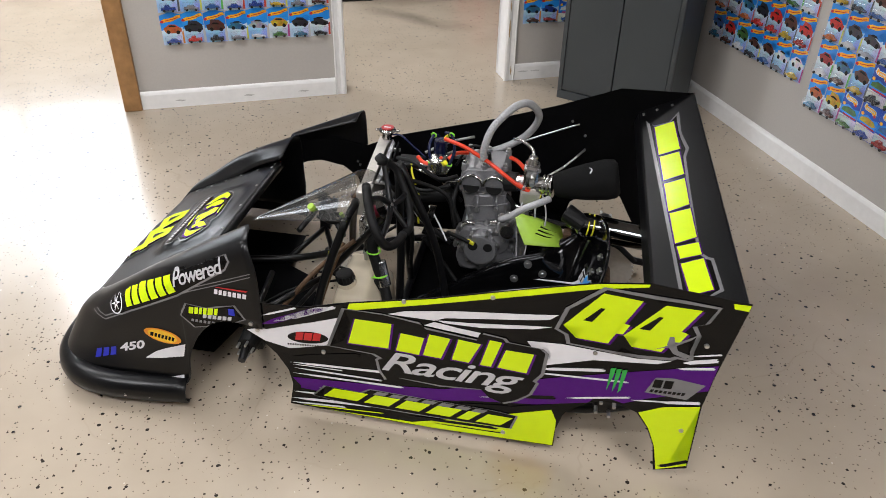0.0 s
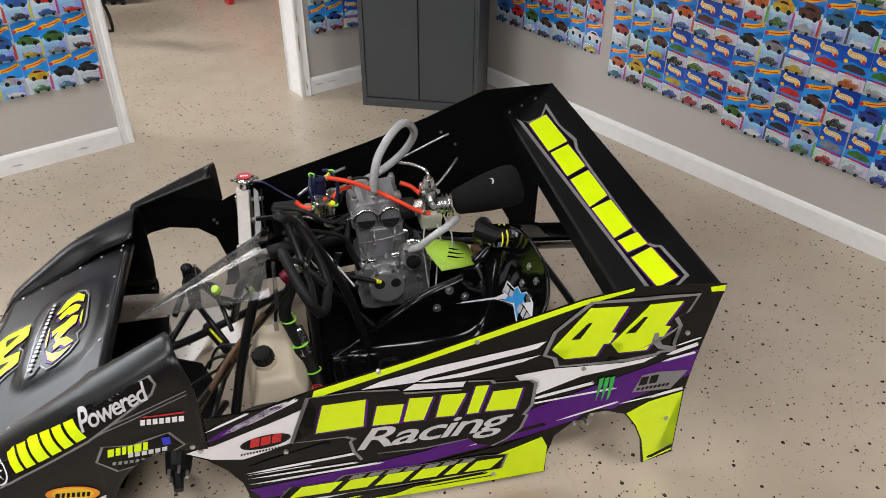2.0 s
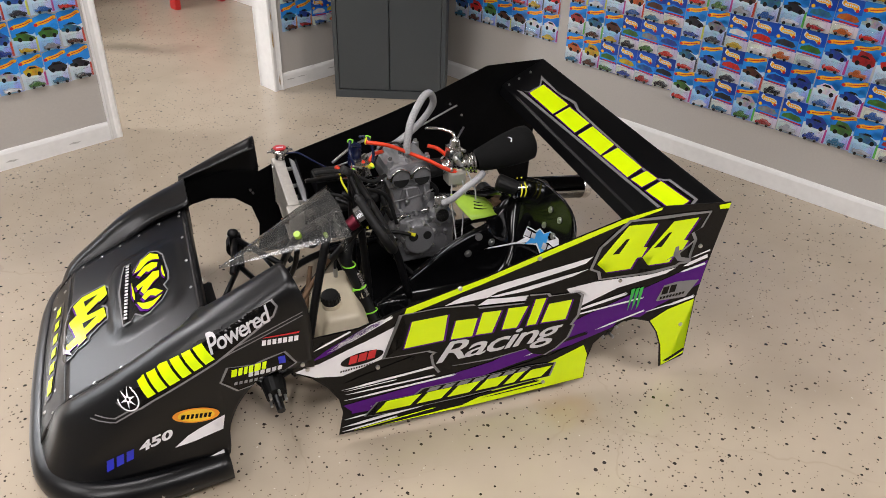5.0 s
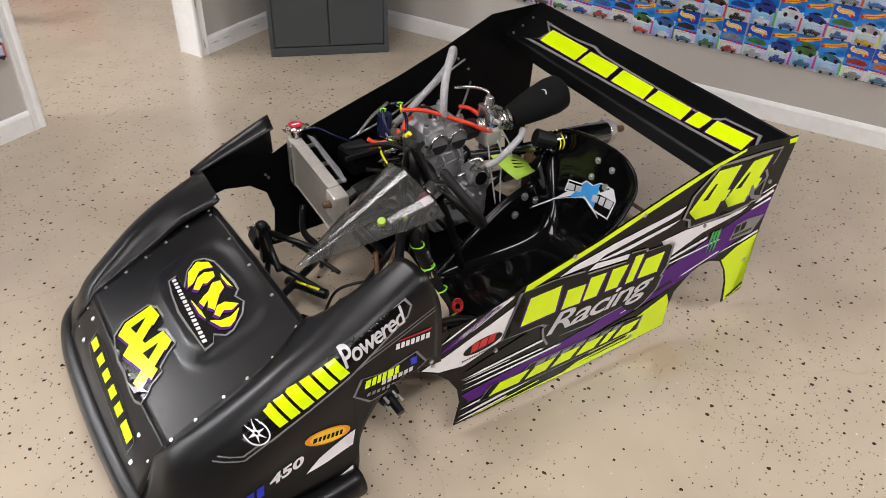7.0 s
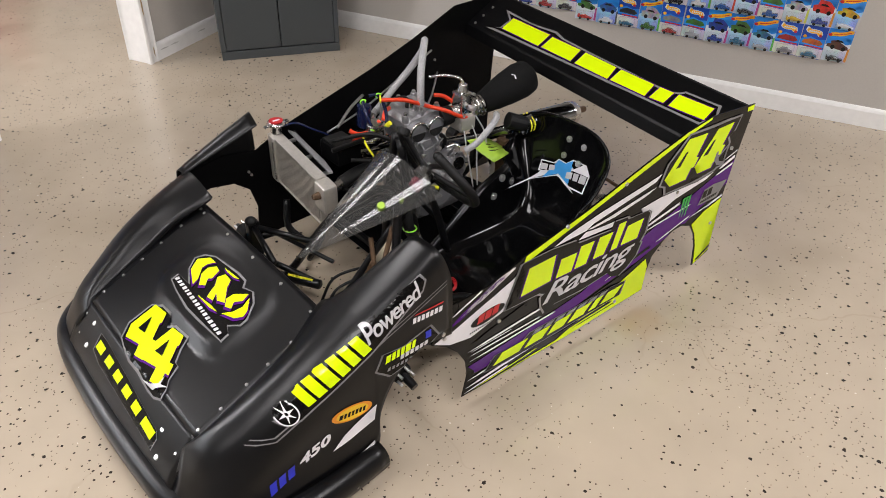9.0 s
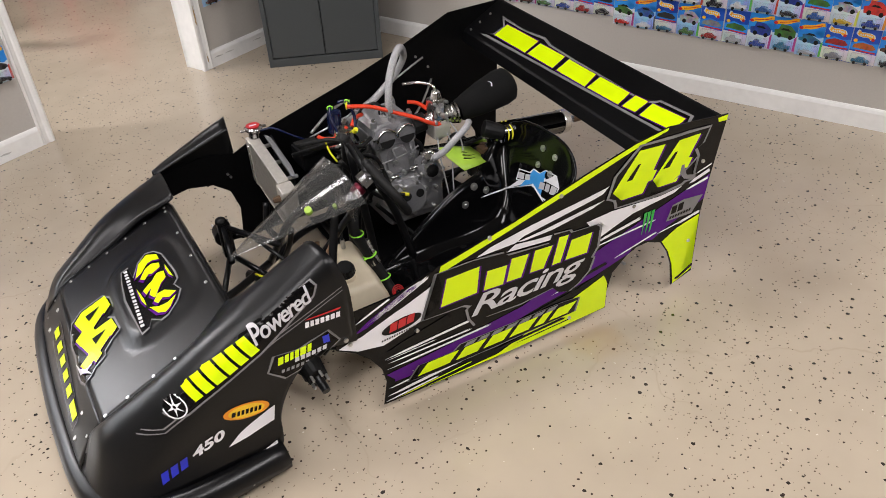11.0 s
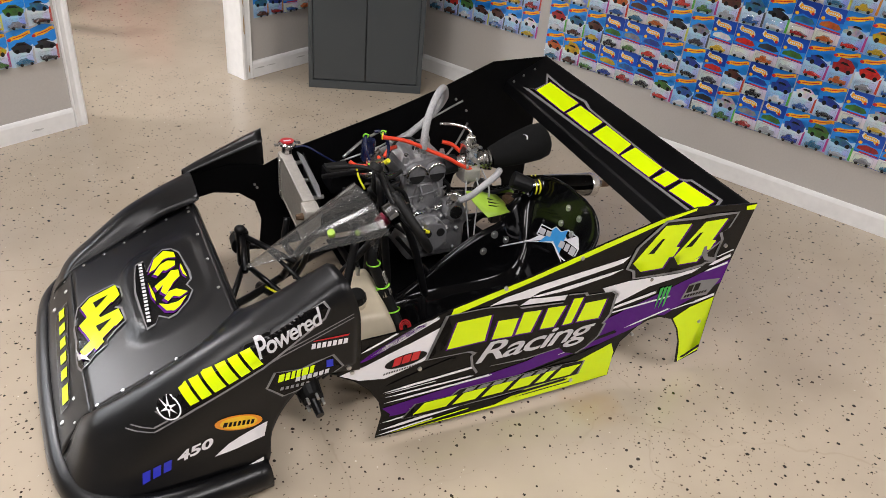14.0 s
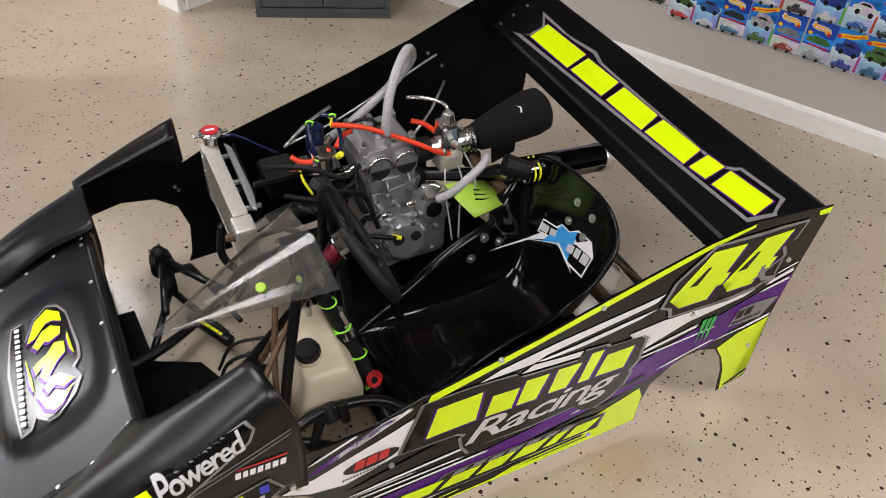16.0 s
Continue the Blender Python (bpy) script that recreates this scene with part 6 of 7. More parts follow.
# flat spokes from the hub out to the grips
for pts in ([(0.288, 0.384, 0.488), (0.268, 0.345, 0.528), (0.254, 0.268, 0.566)], [(0.290, 0.382, 0.485), (0.300, 0.300, 0.478), (0.302, 0.212, 0.478)], [(0.290, 0.386, 0.486), (0.306, 0.430, 0.480), (0.316, 0.466, 0.484)], [(0.288, 0.388, 0.490), (0.272, 0.420, 0.535), (0.256, 0.445, 0.588)], [(0.292, 0.380, 0.482), (0.322, 0.370, 0.448), (0.343, 0.365, 0.422)]):
    part("spoke", tube(pts, 0.0085, 8), M_FRAME, steer)
part("switch_plate", box(0.205, 0.33, 0.395, 0.215, 0.47, 0.455, 0.003), M_SCREEN, steer, "clear dash plate")
part("quick_release", cyl((0.232, 0.382, 0.452), (0.258, 0.384, 0.468), 0.019, 0.021, 20, 0.004), M_MAROON, steer, "maroon anodised quick-release collar")
for k in range(4):
    part("bolt", cyl((0.288, 0.366 + 0.012 * k, 0.482 + 0.006 * (k % 2)), (0.296, 0.366 + 0.012 * k, 0.488 + 0.006 * (k % 2)), 0.006, seg=8), M_BOLT, hub)

# ---- wiring with bright ties ----
loom = part("wiring_loom", tube([(0.27, 0.44, 0.43), (0.225, 0.40, 0.34), (0.24, 0.385, 0.27), (0.27, 0.365, 0.19), (0.29, 0.33, 0.12), (0.30, 0.28, 0.07)], 0.017), M_RUBBER, kart, "black wiring loom with neon zip ties")
part("connector", box(0.235, 0.36, 0.185, 0.275, 0.395, 0.225, 0.005), M_RUBBER, loom)
part("connector", cyl((0.245, 0.395, 0.275), (0.268, 0.372, 0.20), 0.021, 0.021, 12, 0.003), M_POLISH, loom, "dull metal connector")


def tie(c, axis, r, mat, parent):
    """A zip tie: a thin ring with a tail."""
    c, axis = Vector(c), Vector(axis).normalized()
    u = axis.orthogonal().normalized()
    v = axis.cross(u)
    ring = [c + (u * math.cos(a) + v * math.sin(a)) * r for a in (2 * math.pi * k / 12 for k in range(13))]
    part("zip_tie", tube(ring + [c + u * r * 1.35 + v * r * 0.5], 0.0026, 6, 1, True), mat, parent)


for c, ax in (((0.255, 0.375, 0.235), (0.2, -0.2, -1)), ((0.282, 0.348, 0.155), (0.2, -0.3, -1)), ((0.297, 0.30, 0.09), (0.2, -0.6, -0.8)), ((0.23, 0.395, 0.31), (0, 0, 1))):
    tie(c, ax, 0.020, M_TIE, loom)
for pts in ([(0.25, 0.62, 0.42), (0.30, 0.58, 0.40), (0.36, 0.56, 0.33), (0.44, 0.58, 0.25)], [(0.24, 0.70, 0.40), (0.33, 0.66, 0.39), (0.42, 0.66, 0.42)], [(0.28, 0.56, 0.48), (0.34, 0.60, 0.45), (0.42, 0.62, 0.40), (0.45, 0.60, 0.30)],
            [(0.22, 0.78, 0.44), (0.30, 0.68, 0.48), (0.38, 0.66, 0.44), (0.44, 0.69, 0.44)], [(0.36, 0.52, 0.30), (0.42, 0.52, 0.22), (0.50, 0.50, 0.12)], [(0.25, 0.50, 0.50), (0.30, 0.52, 0.42), (0.32, 0.54, 0.30), (0.31, 0.56, 0.15)],
            [(0.30, 0.80, 0.40), (0.38, 0.78, 0.36), (0.45, 0.74, 0.32)], [(0.20, 0.74, 0.30), (0.30, 0.70, 0.25), (0.42, 0.70, 0.20)]):
    part("cable", tube(pts, 0.007), M_RUBBER, loom)
for pts in ([(0.36, 0.62, 0.36), (0.40, 0.60, 0.30), (0.43, 0.56, 0.27)], [(0.30, 0.60, 0.37), (0.33, 0.59, 0.33), (0.35, 0.60, 0.30)]):
    part("thin_cable", tube(pts, 0.003), M_WHITE, loom)
for pts in ([(0.285, 0.70, 0.475), (0.290, 0.685, 0.44), (0.305, 0.67, 0.405)], [(0.325, 0.62, 0.40), (0.315, 0.60, 0.385), (0.335, 0.585, 0.37)], [(0.335, 0.565, 0.345), (0.337, 0.56, 0.325)]):
    part("zip_tie", tube(pts, 0.0035), M_TIEYELLOW, loom)
strap = part("perforated_strap", box(-0.010, -0.0015, -0.075, 0.010, 0.0015, 0.075, 0.001), M_POLISH, loom, "perforated metal strap")
strap.matrix_basis = pose(0.372, 0.555, 0.345, 20, 12, 10)
for k in range(5):
    # The holes are black plugs, their shade set as colour.
    part("hole", cyl((0, -0.0022, -0.06 + 0.03 * k), (0, 0.0022, -0.06 + 0.03 * k), 0.005, seg=10), M_DARKHOLE, strap)

# ---- radiator ----
RX, RY0, RY1, RZ0, RZ1 = 0.130, 0.665, 0.985, 0.278, 0.430
radiator = part("radiator", box(RX - 0.010, RY0 + 0.05, RZ0, RX + 0.018, RY1 - 0.03, RZ1, 0.002), M_RADIATOR, kart, "aluminium radiator with a red and steel cap")
part("end_tank", box(RX - 0.024, RY0, RZ1 - 0.088, RX + 0.028, RY0 + 0.056, RZ1 + 0.004, 0.008), M_RADIATOR, radiator)
part("end_tank", box(RX - 0.020, RY1 - 0.030, RZ0 - 0.008, RX + 0.026, RY1 + 0.012, RZ1 + 0.006, 0.009), M_RADIATOR, radiator)
for z in (RZ0 - 0.004, RZ1):
    part("side_rail", box(RX - 0.016, RY0 + 0.0505, z, RX + 0.022, RY1 - 0.0305, z + 0.008, 0.002), M_RADIATOR, radiator)
fins = bmesh.new()
n = 34
for k in range(n):
    y = RY0 + 0.056 + (RY1 - RY0 - 0.092) * k / (n - 1)
    box(RX - 0.0145, y - 0.0011, RZ0 + 0.005, RX - 0.0102, y + 0.0011, RZ1 - 0.003, bm=fins)
tagged(part("fin_core", fins, M_RADIATOR, radiator), kind="stuff")
for k in range(22):
    z = RZ0 + 0.01 + (RZ1 - RZ0 - 0.02) * k / 21
    part("weld_bead", ball((RX - 0.021, RY1 - 0.024, z), 0.0035, seg=6), M_POLISH, radiator)
part("filler_neck", cyl((RX + 0.010, 0.985, RZ1 + 0.004), (RX + 0.012, 0.985, RZ1 + 0.030), 0.019, 0.019, 18, 0.002), M_POLISH, radiator)
for ob in [radiator] + list(radiator.children):
    for q in ob.data.vertices:
        q.co.z -= 0.17 * (RY1 - q.co.y)
rcap = part("cap", lathe([(0.0, 0.012), (0.016, 0.012), (0.019, 0.009), (0.030, 0.006), (0.031, 0.0), (0.026, -0.004), (0.0, -0.004)], 24), M_POLISH, radiator, "steel pressure cap with a red sticker")
rcap.matrix_basis = pose(RX + 0.013, 0.985, RZ1 + 0.034)
part("cap_tab", box(-0.045, -0.008, -0.001, 0.045, 0.008, 0.003, 0.002), M_POLISH, rcap)
part("cap_sticker", cyl((0, 0, 0.0122), (0, 0, 0.0134), 0.023, seg=20), M_RED, rcap, "red and white warning sticker")
part("cap_sticker", box(-0.012, -0.005, 0.0135, 0.012, 0.003, 0.0142), M_WHITE, rcap)
radiator.location = (-0.004, -0.013, -0.016)
part("overflow_line", tube([(0.16, 0.975, 0.455), (0.20, 0.96, 0.46), (0.25, 0.94, 0.43), (0.30, 0.92, 0.40)], 0.004), M_HOSEBLUE, radiator)
part("drain_plug", cyl((RX - 0.022, 0.692, 0.350), (RX - 0.046, 0.694, 0.350), 0.013, 0.009, 8), M_RUST, radiator)
part("outlet", cyl((RX + 0.02, 0.690, 0.350), (RX + 0.075, 0.705, 0.358), 0.018, 0.018, 14, 0.002), M_POLISH, radiator)
part("hose", tube([(0.195, 0.70, 0.357), (0.26, 0.71, 0.365), (0.33, 0.72, 0.36), (0.42, 0.73, 0.37)], 0.022, 12), M_RUBBER, radiator)
part("shroud_plate", prism([(0.955, 0.440), (0.780, 0.388), (0.775, 0.250), (0.955, 0.290)], lambda a, b, d: (0.188 + d, a, b), 0.004), M_FRAME, radiator, "black bent shroud plate")
part("top_rail", prism([(0.168, 0.958), (0.182, 0.935), (0.184, 0.770), (0.176, 0.715), (0.164, 0.720)], lambda a, b, d: (a, b, 0.440 - 0.20 * (0.965 - b) + d), 0.010, 0.002), M_CAST, radiator, "bolted aluminium bracket along the top")
for y, z in ((0.955, 0.405), (0.86, 0.385), (0.76, 0.372), (0.955, 0.29)):
    part("bolt", cyl((RX + 0.02, y, z), (RX + 0.066, y, z), 0.007, seg=8), M_BOLT, radiator)
part("mount", tube([(0.12, 0.93, 0.21), (0.10, 0.90, 0.13), (0.13, 0.86, 0.08)], 0.012), M_FRAME, radiator)
part("mount", tube([(0.13, 0.72, 0.21), (0.12, 0.74, 0.14), (0.10, 0.78, 0.06)], 0.010), M_FRAME, radiator)
box_unit = part("control_box", box(0.215, 0.735, 0.365, 0.305, 0.840, 0.425, 0.008), M_BODYDULL, kart, "black ignition control box")
part("lid", box(0.222, 0.742, 0.4255, 0.298, 0.833, 0.431, 0.002), M_RUBBER, box_unit)
part("flat_bar", box(0.17, 0.69, 0.452, 0.34, 0.702, 0.464, 0.003), M_FRAME, box_unit)

# ---- engine ----
engine = part("crankcase", box(0.455, 0.600, 0.120, 0.680, 0.800, 0.292, 0.030, 3), M_CAST, kart, "grey cast aluminium single-cylinder engine")
for cx, cz, r, y in ((0.478, 0.262, 0.036, 0.590), (0.500, 0.185, 0.052, 0.592), (0.592, 0.250, 0.040, 0.586), (0.610, 0.190, 0.046, 0.594), (0.655, 0.262, 0.030, 0.600)):
    lobe = part("case_lobe", cyl((cx, 0.640, cz), (cx, y, cz), r, r - 0.004, 22, 0.005), M_CAST, engine)
    part("bolt", cyl((cx - r * 0.55, y + 0.002, cz + r * 0.55), (cx - r * 0.55, y - 0.010, cz + r * 0.55), 0.0065, seg=6), M_BOLT, lobe)
face = [(0.484, 0.285), (0.470, 0.330), (0.462, 0.372), (0.452, 0.408), (0.602, 0.408), (0.606, 0.370), (0.612, 0.330), (0.612, 0.285)]
barrel = part("cylinder", prism(face, lambda a, b, d: (a, 0.652 + d, b), 0.145, 0.008), M_CAST, engine)
part("barrel_web", prism([(0.492, 0.300), (0.486, 0.345), (0.500, 0.395), (0.556, 0.398), (0.578, 0.345), (0.572, 0.300)], lambda a, b, d: (a, 0.647 + d, b), 0.012, 0.004), M_CAST, barrel)
for z, x0, x1 in ((0.288, 0.470, 0.622),):
    part("flange", box(x0, 0.642, z, x1, 0.800, z + 0.009, 0.003), M_CAST, engine)
head = part("cylinder_head", box(0.447, 0.646, 0.405, 0.605, 0.802, 0.452, 0.008), M_CAST, engine, "cast cylinder head with two cam recesses drawn in black")
cover_face = [(0.450, 0.4525), (0.452, 0.476), (0.470, 0.490), (0.520, 0.492), (0.540, 0.494), (0.586, 0.496), (0.602, 0.480), (0.604, 0.4525)]
cover = part("head_cover", prism(cover_face, lambda a, b, d: (a, 0.652 + d, b), 0.144, 0.007), M_CAST, engine, "bolted cast cam cover")
part("gasket_strip", box(0.444, 0.6385, 0.4425, 0.608, 0.6455, 0.4485, 0.0012), M_POLISH, head)
for cx in (0.489, 0.563):
    part("cam_arch", cyl((cx, 0.6525, 0.444), (cx, 0.630, 0.445), 0.034, 0.033, 24, 0.004), M_CAST, head)
    # No recess is cut: a black half-disc carries its shade.
    part("cam_recess", prism([(cx - 0.027, 0.440)] + arc(cx, 0.440, 0.027, 180, 360, 12), lambda a, b, d: (a, 0.6265 + d, b), 0.012), M_DARKHOLE, head, "black half-disc in place of a shaded cam recess")
    part("eyebrow", tube([(cx - 0.036, 0.628, 0.440), (cx - 0.028, 0.627, 0.464), (cx, 0.627, 0.479), (cx + 0.028, 0.627, 0.464), (cx + 0.036, 0.628, 0.440)], 0.0042), M_POLISH, head)
    part("cover_hump", cyl((cx, 0.655, 0.452), (cx, 0.792, 0.456), 0.040, 0.040, 20, 0.006), M_CAST, cover)
for x, y in ((0.462, 0.664), (0.592, 0.664), (0.462, 0.784), (0.592, 0.784), (0.526, 0.664), (0.526, 0.784)):
    boss = part("boss", cyl((x, y, 0.478), (x, y, 0.502), 0.0125, 0.011, 14, 0.002), M_CAST, cover)
    part("bolt", cyl((x, y, 0.502), (x, y, 0.511), 0.0075, 0.007, 6), M_BOLT, boss)
plug = part("plug_cap", cyl((0.526, 0.724, 0.490), (0.526, 0.724, 0.516), 0.016, 0.013, 14, 0.003), M_RUBBER, cover, "black spark plug cap")
part("plug_lead", tube([(0.526, 0.724, 0.514), (0.505, 0.735, 0.530), (0.46, 0.75, 0.515), (0.42, 0.74, 0.45)], 0.0045), M_RUBBER, plug)
part("breather_fitting", cyl((0.520, 0.700, 0.490), (0.520, 0.700, 0.520), 0.014, 0.012, 14, 0.002), M_POLISH, cover)
for x, z in ((0.470, 0.418), (0.582, 0.422), (0.490, 0.312), (0.600, 0.322), (0.545, 0.300)):
    part("stud", cyl((x, 0.650, z), (x, 0.628, z), 0.008, 0.007, 8), M_BOLT, engine)
for x, z in ((0.511, 0.357), (0.574, 0.366)):
    rib = part("rib", tube([(x, 0.648, z + 0.036), (x, 0.630, z + 0.018), (x, 0.636, z), (x, 0.638, z - 0.014), (x, 0.652, z - 0.030)], 0.0042), M_CAST, engine)
    part("rib_nut", cyl((x, 0.632, z - 0.004), (x, 0.618, z - 0.003), 0.008, 0.007, 6), M_BOLT, rib)
part("rib", tube([(0.468, 0.648, 0.352), (0.511, 0.642, 0.358), (0.574, 0.642, 0.368), (0.612, 0.650, 0.376)], 0.0030), M_CAST, engine)
for pts, r in (([(0.612, 0.636, 0.345), (0.640, 0.626, 0.352), (0.655, 0.615, 0.340)], 0.011), ([(0.600, 0.630, 0.300), (0.585, 0.618, 0.318), (0.560, 0.622, 0.312)], 0.009), ([(0.470, 0.610, 0.300), (0.488, 0.600, 0.316), (0.510, 0.606, 0.310)], 0.008)):
    part("cast_pipe", tube(pts, r, 10), M_POLISH, engine)
for x, z in ((0.462, 0.300), (0.640, 0.232), (0.668, 0.300), (0.575, 0.292), (0.448, 0.232), (0.630, 0.158)):
    part("case_bolt", cyl((x, 0.612, z), (x, 0.584, z), 0.0085, 0.0075, 6), M_BOLT, engine)
stator = part("stator_cover", cyl((0.535, 0.610, 0.230), (0.534, 0.562, 0.236), 0.062, 0.055, 26, 0.009), M_CAST, engine, "round bright stator cover")
for cx, cz, r in ((0.511, 0.250, 0.016), (0.561, 0.249, 0.015), (0.536, 0.205, 0.012)):
    # Uncut recesses, shown by black discs as dark as their shade.
    part("recess", cyl((cx, 0.572, cz), (cx, 0.560, cz), r, r, 16), M_DARKHOLE, stator)
for k in range(7):
    a = radians(51 * k + 20)
    part("bolt", cyl((0.535 + 0.060 * math.cos(a), 0.595, 0.232 + 0.060 * math.sin(a)), (0.535 + 0.060 * math.cos(a), 0.566, 0.232 + 0.060 * math.sin(a)), 0.0065, seg=6), M_BOLT, stator)
pump = part("water_pump", cyl((0.622, 0.640, 0.306), (0.620, 0.575, 0.312), 0.040, 0.034, 22, 0.006), M_CAST, engine, "round water pump housing")
part("pump_ring", cyl((0.620, 0.580, 0.3115), (0.619, 0.570, 0.3125), 0.026, 0.024, 20, 0.002), M_POLISH, pump)
for k in range(6):
    a = radians(60 * k + 12)
    part("bolt", cyl((0.621 + 0.036 * math.cos(a), 0.590, 0.309 + 0.036 * math.sin(a)), (0.621 + 0.036 * math.cos(a), 0.572, 0.310 + 0.036 * math.sin(a)), 0.006, seg=6), M_BOLT, pump)
part("pump_neck", cyl((0.605, 0.60, 0.335), (0.600, 0.565, 0.375), 0.013, 0.012, 14), M_POLISH, pump)
part("starter", cyl((0.56, 0.64, 0.265), (0.65, 0.635, 0.262), 0.026, 0.024, 18, 0.004), M_CAST, engine)
for pts, r in (([(0.455, 0.62, 0.30), (0.43, 0.64, 0.36), (0.44, 0.68, 0.42)], 0.009), ([(0.61, 0.66, 0.30), (0.63, 0.66, 0.36), (0.60, 0.67, 0.40)], 0.008), ([(0.42, 0.60, 0.27), (0.46, 0.57, 0.275), (0.50, 0.56, 0.265)], 0.007)):
    part("oil_line", tube(pts, r), M_RUBBER, engine)
part("cable_end", cyl((0.49, 0.565, 0.268), (0.515, 0.556, 0.262), 0.007, 0.006, 8), M_TIEYELLOW, engine)
engine.location = (0.0, 0.042, -0.018)
header = part("exhaust_header", tube([(0.455, 0.73, 0.40), (0.40, 0.76, 0.38), (0.37, 0.85, 0.33), (0.45, 0.92, 0.26), (0.65, 0.90, 0.22), (0.78, 0.74, 0.28), (0.84, 0.58, 0.37)], 0.020, 12), M_CHROME, kart, "dark heat-tinted exhaust pipe")

# carburettor, filter and silencer
carb = part("carburettor", cyl((0.610, 0.690, 0.440), (0.745, 0.662, 0.456), 0.026, 0.026, 18, 0.004), M_POLISH, kart, "polished carburettor with a clear float bowl")
part("slide_body", box(0.655, 0.648, 0.440, 0.705, 0.705, 0.520, 0.010, 2), M_POLISH, carb)
part("top_cap", cyl((0.680, 0.676, 0.518), (0.682, 0.676, 0.545), 0.021, 0.014, 14, 0.003), M_POLISH, carb)
part("float_bowl", box(0.650, 0.640, 0.385, 0.715, 0.705, 0.438, 0.010, 2), M_RADIATOR, carb)
for x, z in ((0.660, 0.446), (0.704, 0.446), (0.660, 0.512), (0.704, 0.512)):
    part("bolt", cyl((x, 0.650, z), (x, 0.640, z), 0.0055, seg=6), M_BOLT, carb)
part("idle_screw", cyl((0.684, 0.645, 0.470), (0.686, 0.618, 0.474), 0.009, 0.008, 12, 0.002), M_BOLT, carb)
part("bowl_plug", cyl((0.682, 0.672, 0.386), (0.682, 0.672, 0.368), 0.012, 0.010, 6), M_BOLT, carb)
for pts in ([(0.700, 0.642, 0.400), (0.705, 0.620, 0.350), (0.690, 0.600, 0.280), (0.68, 0.58, 0.20)], [(0.660, 0.640, 0.396), (0.650, 0.612, 0.345), (0.655, 0.595, 0.27), (0.66, 0.58, 0.20)], [(0.720, 0.65, 0.43), (0.740, 0.62, 0.37), (0.735, 0.60, 0.30)]):
    part("vent_line", tube(pts, 0.0026), M_HOSECLEAR, carb)
part("intake_boot", cyl((0.598, 0.694, 0.438), (0.640, 0.685, 0.445), 0.034, 0.031, 18, 0.004), M_RUBBER, carb)
part("cable_bend", tube([(0.682, 0.676, 0.543), (0.676, 0.69, 0.562), (0.645, 0.73, 0.565), (0.61, 0.77, 0.555)], 0.005), M_POLISH, carb)
for k in range(3):
    x = 0.722 + 0.012 * k
    part("clamp_ring", cyl((x, 0.6665 - 0.002 * k, 0.4535), (x + 0.006, 0.6655 - 0.002 * k, 0.4542), 0.033 + 0.002 * k, seg=20), M_POLISH, carb)
airf = []
for f, r in ((0.0, 0.030), (0.04, 0.038), (0.25, 0.047), (0.5, 0.056), (0.8, 0.062), (0.95, 0.058), (1.0, 0.045), (1.0, 0.0)):
    c = Vector((0.755, 0.660, 0.458)).lerp(Vector((0.948, 0.632, 0.520)), f)
    airf.append([c + Vector((-0.22 * math.sin(a) * r, math.cos(a) * r, math.sin(a) * r)) for a in (2 * math.pi * k / 22 for k in range(22))])
filt = part("air_filter", loft(airf, True, True), M_CLOTH, kart, "black cloth-covered air filter")
fm = part("filter_mark", tube([(0.850, 0.635, 0.545), (0.862, 0.618, 0.547), (0.858, 0.606, 0.540)], 0.0025), M_WHITE, filt)
part("filter_mark", tube([(0.868, 0.628, 0.548), (0.876, 0.612, 0.544)], 0.002), M_WHITE, filt)
sil = []
for f, r in ((0.0, 0.018), (0.03, 0.036), (0.06, 0.040), (0.83, 0.040), (0.835, 0.042), (0.92, 0.042), (0.96, 0.030), (0.97, 0.016), (1.03, 0.014), (1.03, 0.0)):
    c = Vector((0.835, 0.560, 0.385)).lerp(Vector((1.185, 0.588, 0.330)), f)
    sil.append([c + Vector((0.15 * math.sin(a) * r, math.cos(a) * r, math.sin(a) * r)) for a in (2 * math.pi * k / 24 for k in range(24))])
silencer = part("silencer", loft(sil, True, True), M_CHROME, kart, "dark mirror-finish silencer with a steel tip")
part("end_ring", cyl((1.125, 0.583, 0.339), (1.158, 0.586, 0.334), 0.0435, 0.0435, 24, 0.004), M_POLISH, silencer)
part("tail_pipe", cyl((1.185, 0.588, 0.330), (1.235, 0.592, 0.322), 0.013, 0.012, 14), M_RUST, silencer)
part("joint_sleeve", cyl((0.80, 0.575, 0.415), (0.862, 0.545, 0.392), 0.030, 0.026, 16, 0.006), M_RUBBER, silencer, "black rubber sleeve")
for k in range(2):
    tie((0.868 + 0.016 * k, 0.550, 0.384), (1, 0.08, -0.15), 0.0285, M_TIEYELLOW, silencer)
part("stay", tube([(0.90, 0.53, 0.35), (0.93, 0.50, 0.22), (0.95, 0.45, 0.08)], 0.007), M_RUST, silencer)
part("bracket", box(0.80, 0.58, 0.10, 0.83, 0.62, 0.33, 0.004), M_RUST, silencer)

# clear and coloured hoses
part("breather_hose", tube([(0.520, 0.700, 0.505), (0.522, 0.704, 0.545), (0.545, 0.730, 0.608), (0.605, 0.790, 0.657), (0.650, 0.840, 0.650), (0.680, 0.890, 0.590), (0.655, 0.930, 0.515), (0.595, 0.945, 0.455), (0.50, 0.90, 0.430), (0.41, 0.83, 0.445)], 0.0125, 12, 8), M_HOSECLEAR, kart, "milky braided breather hose in a loop")
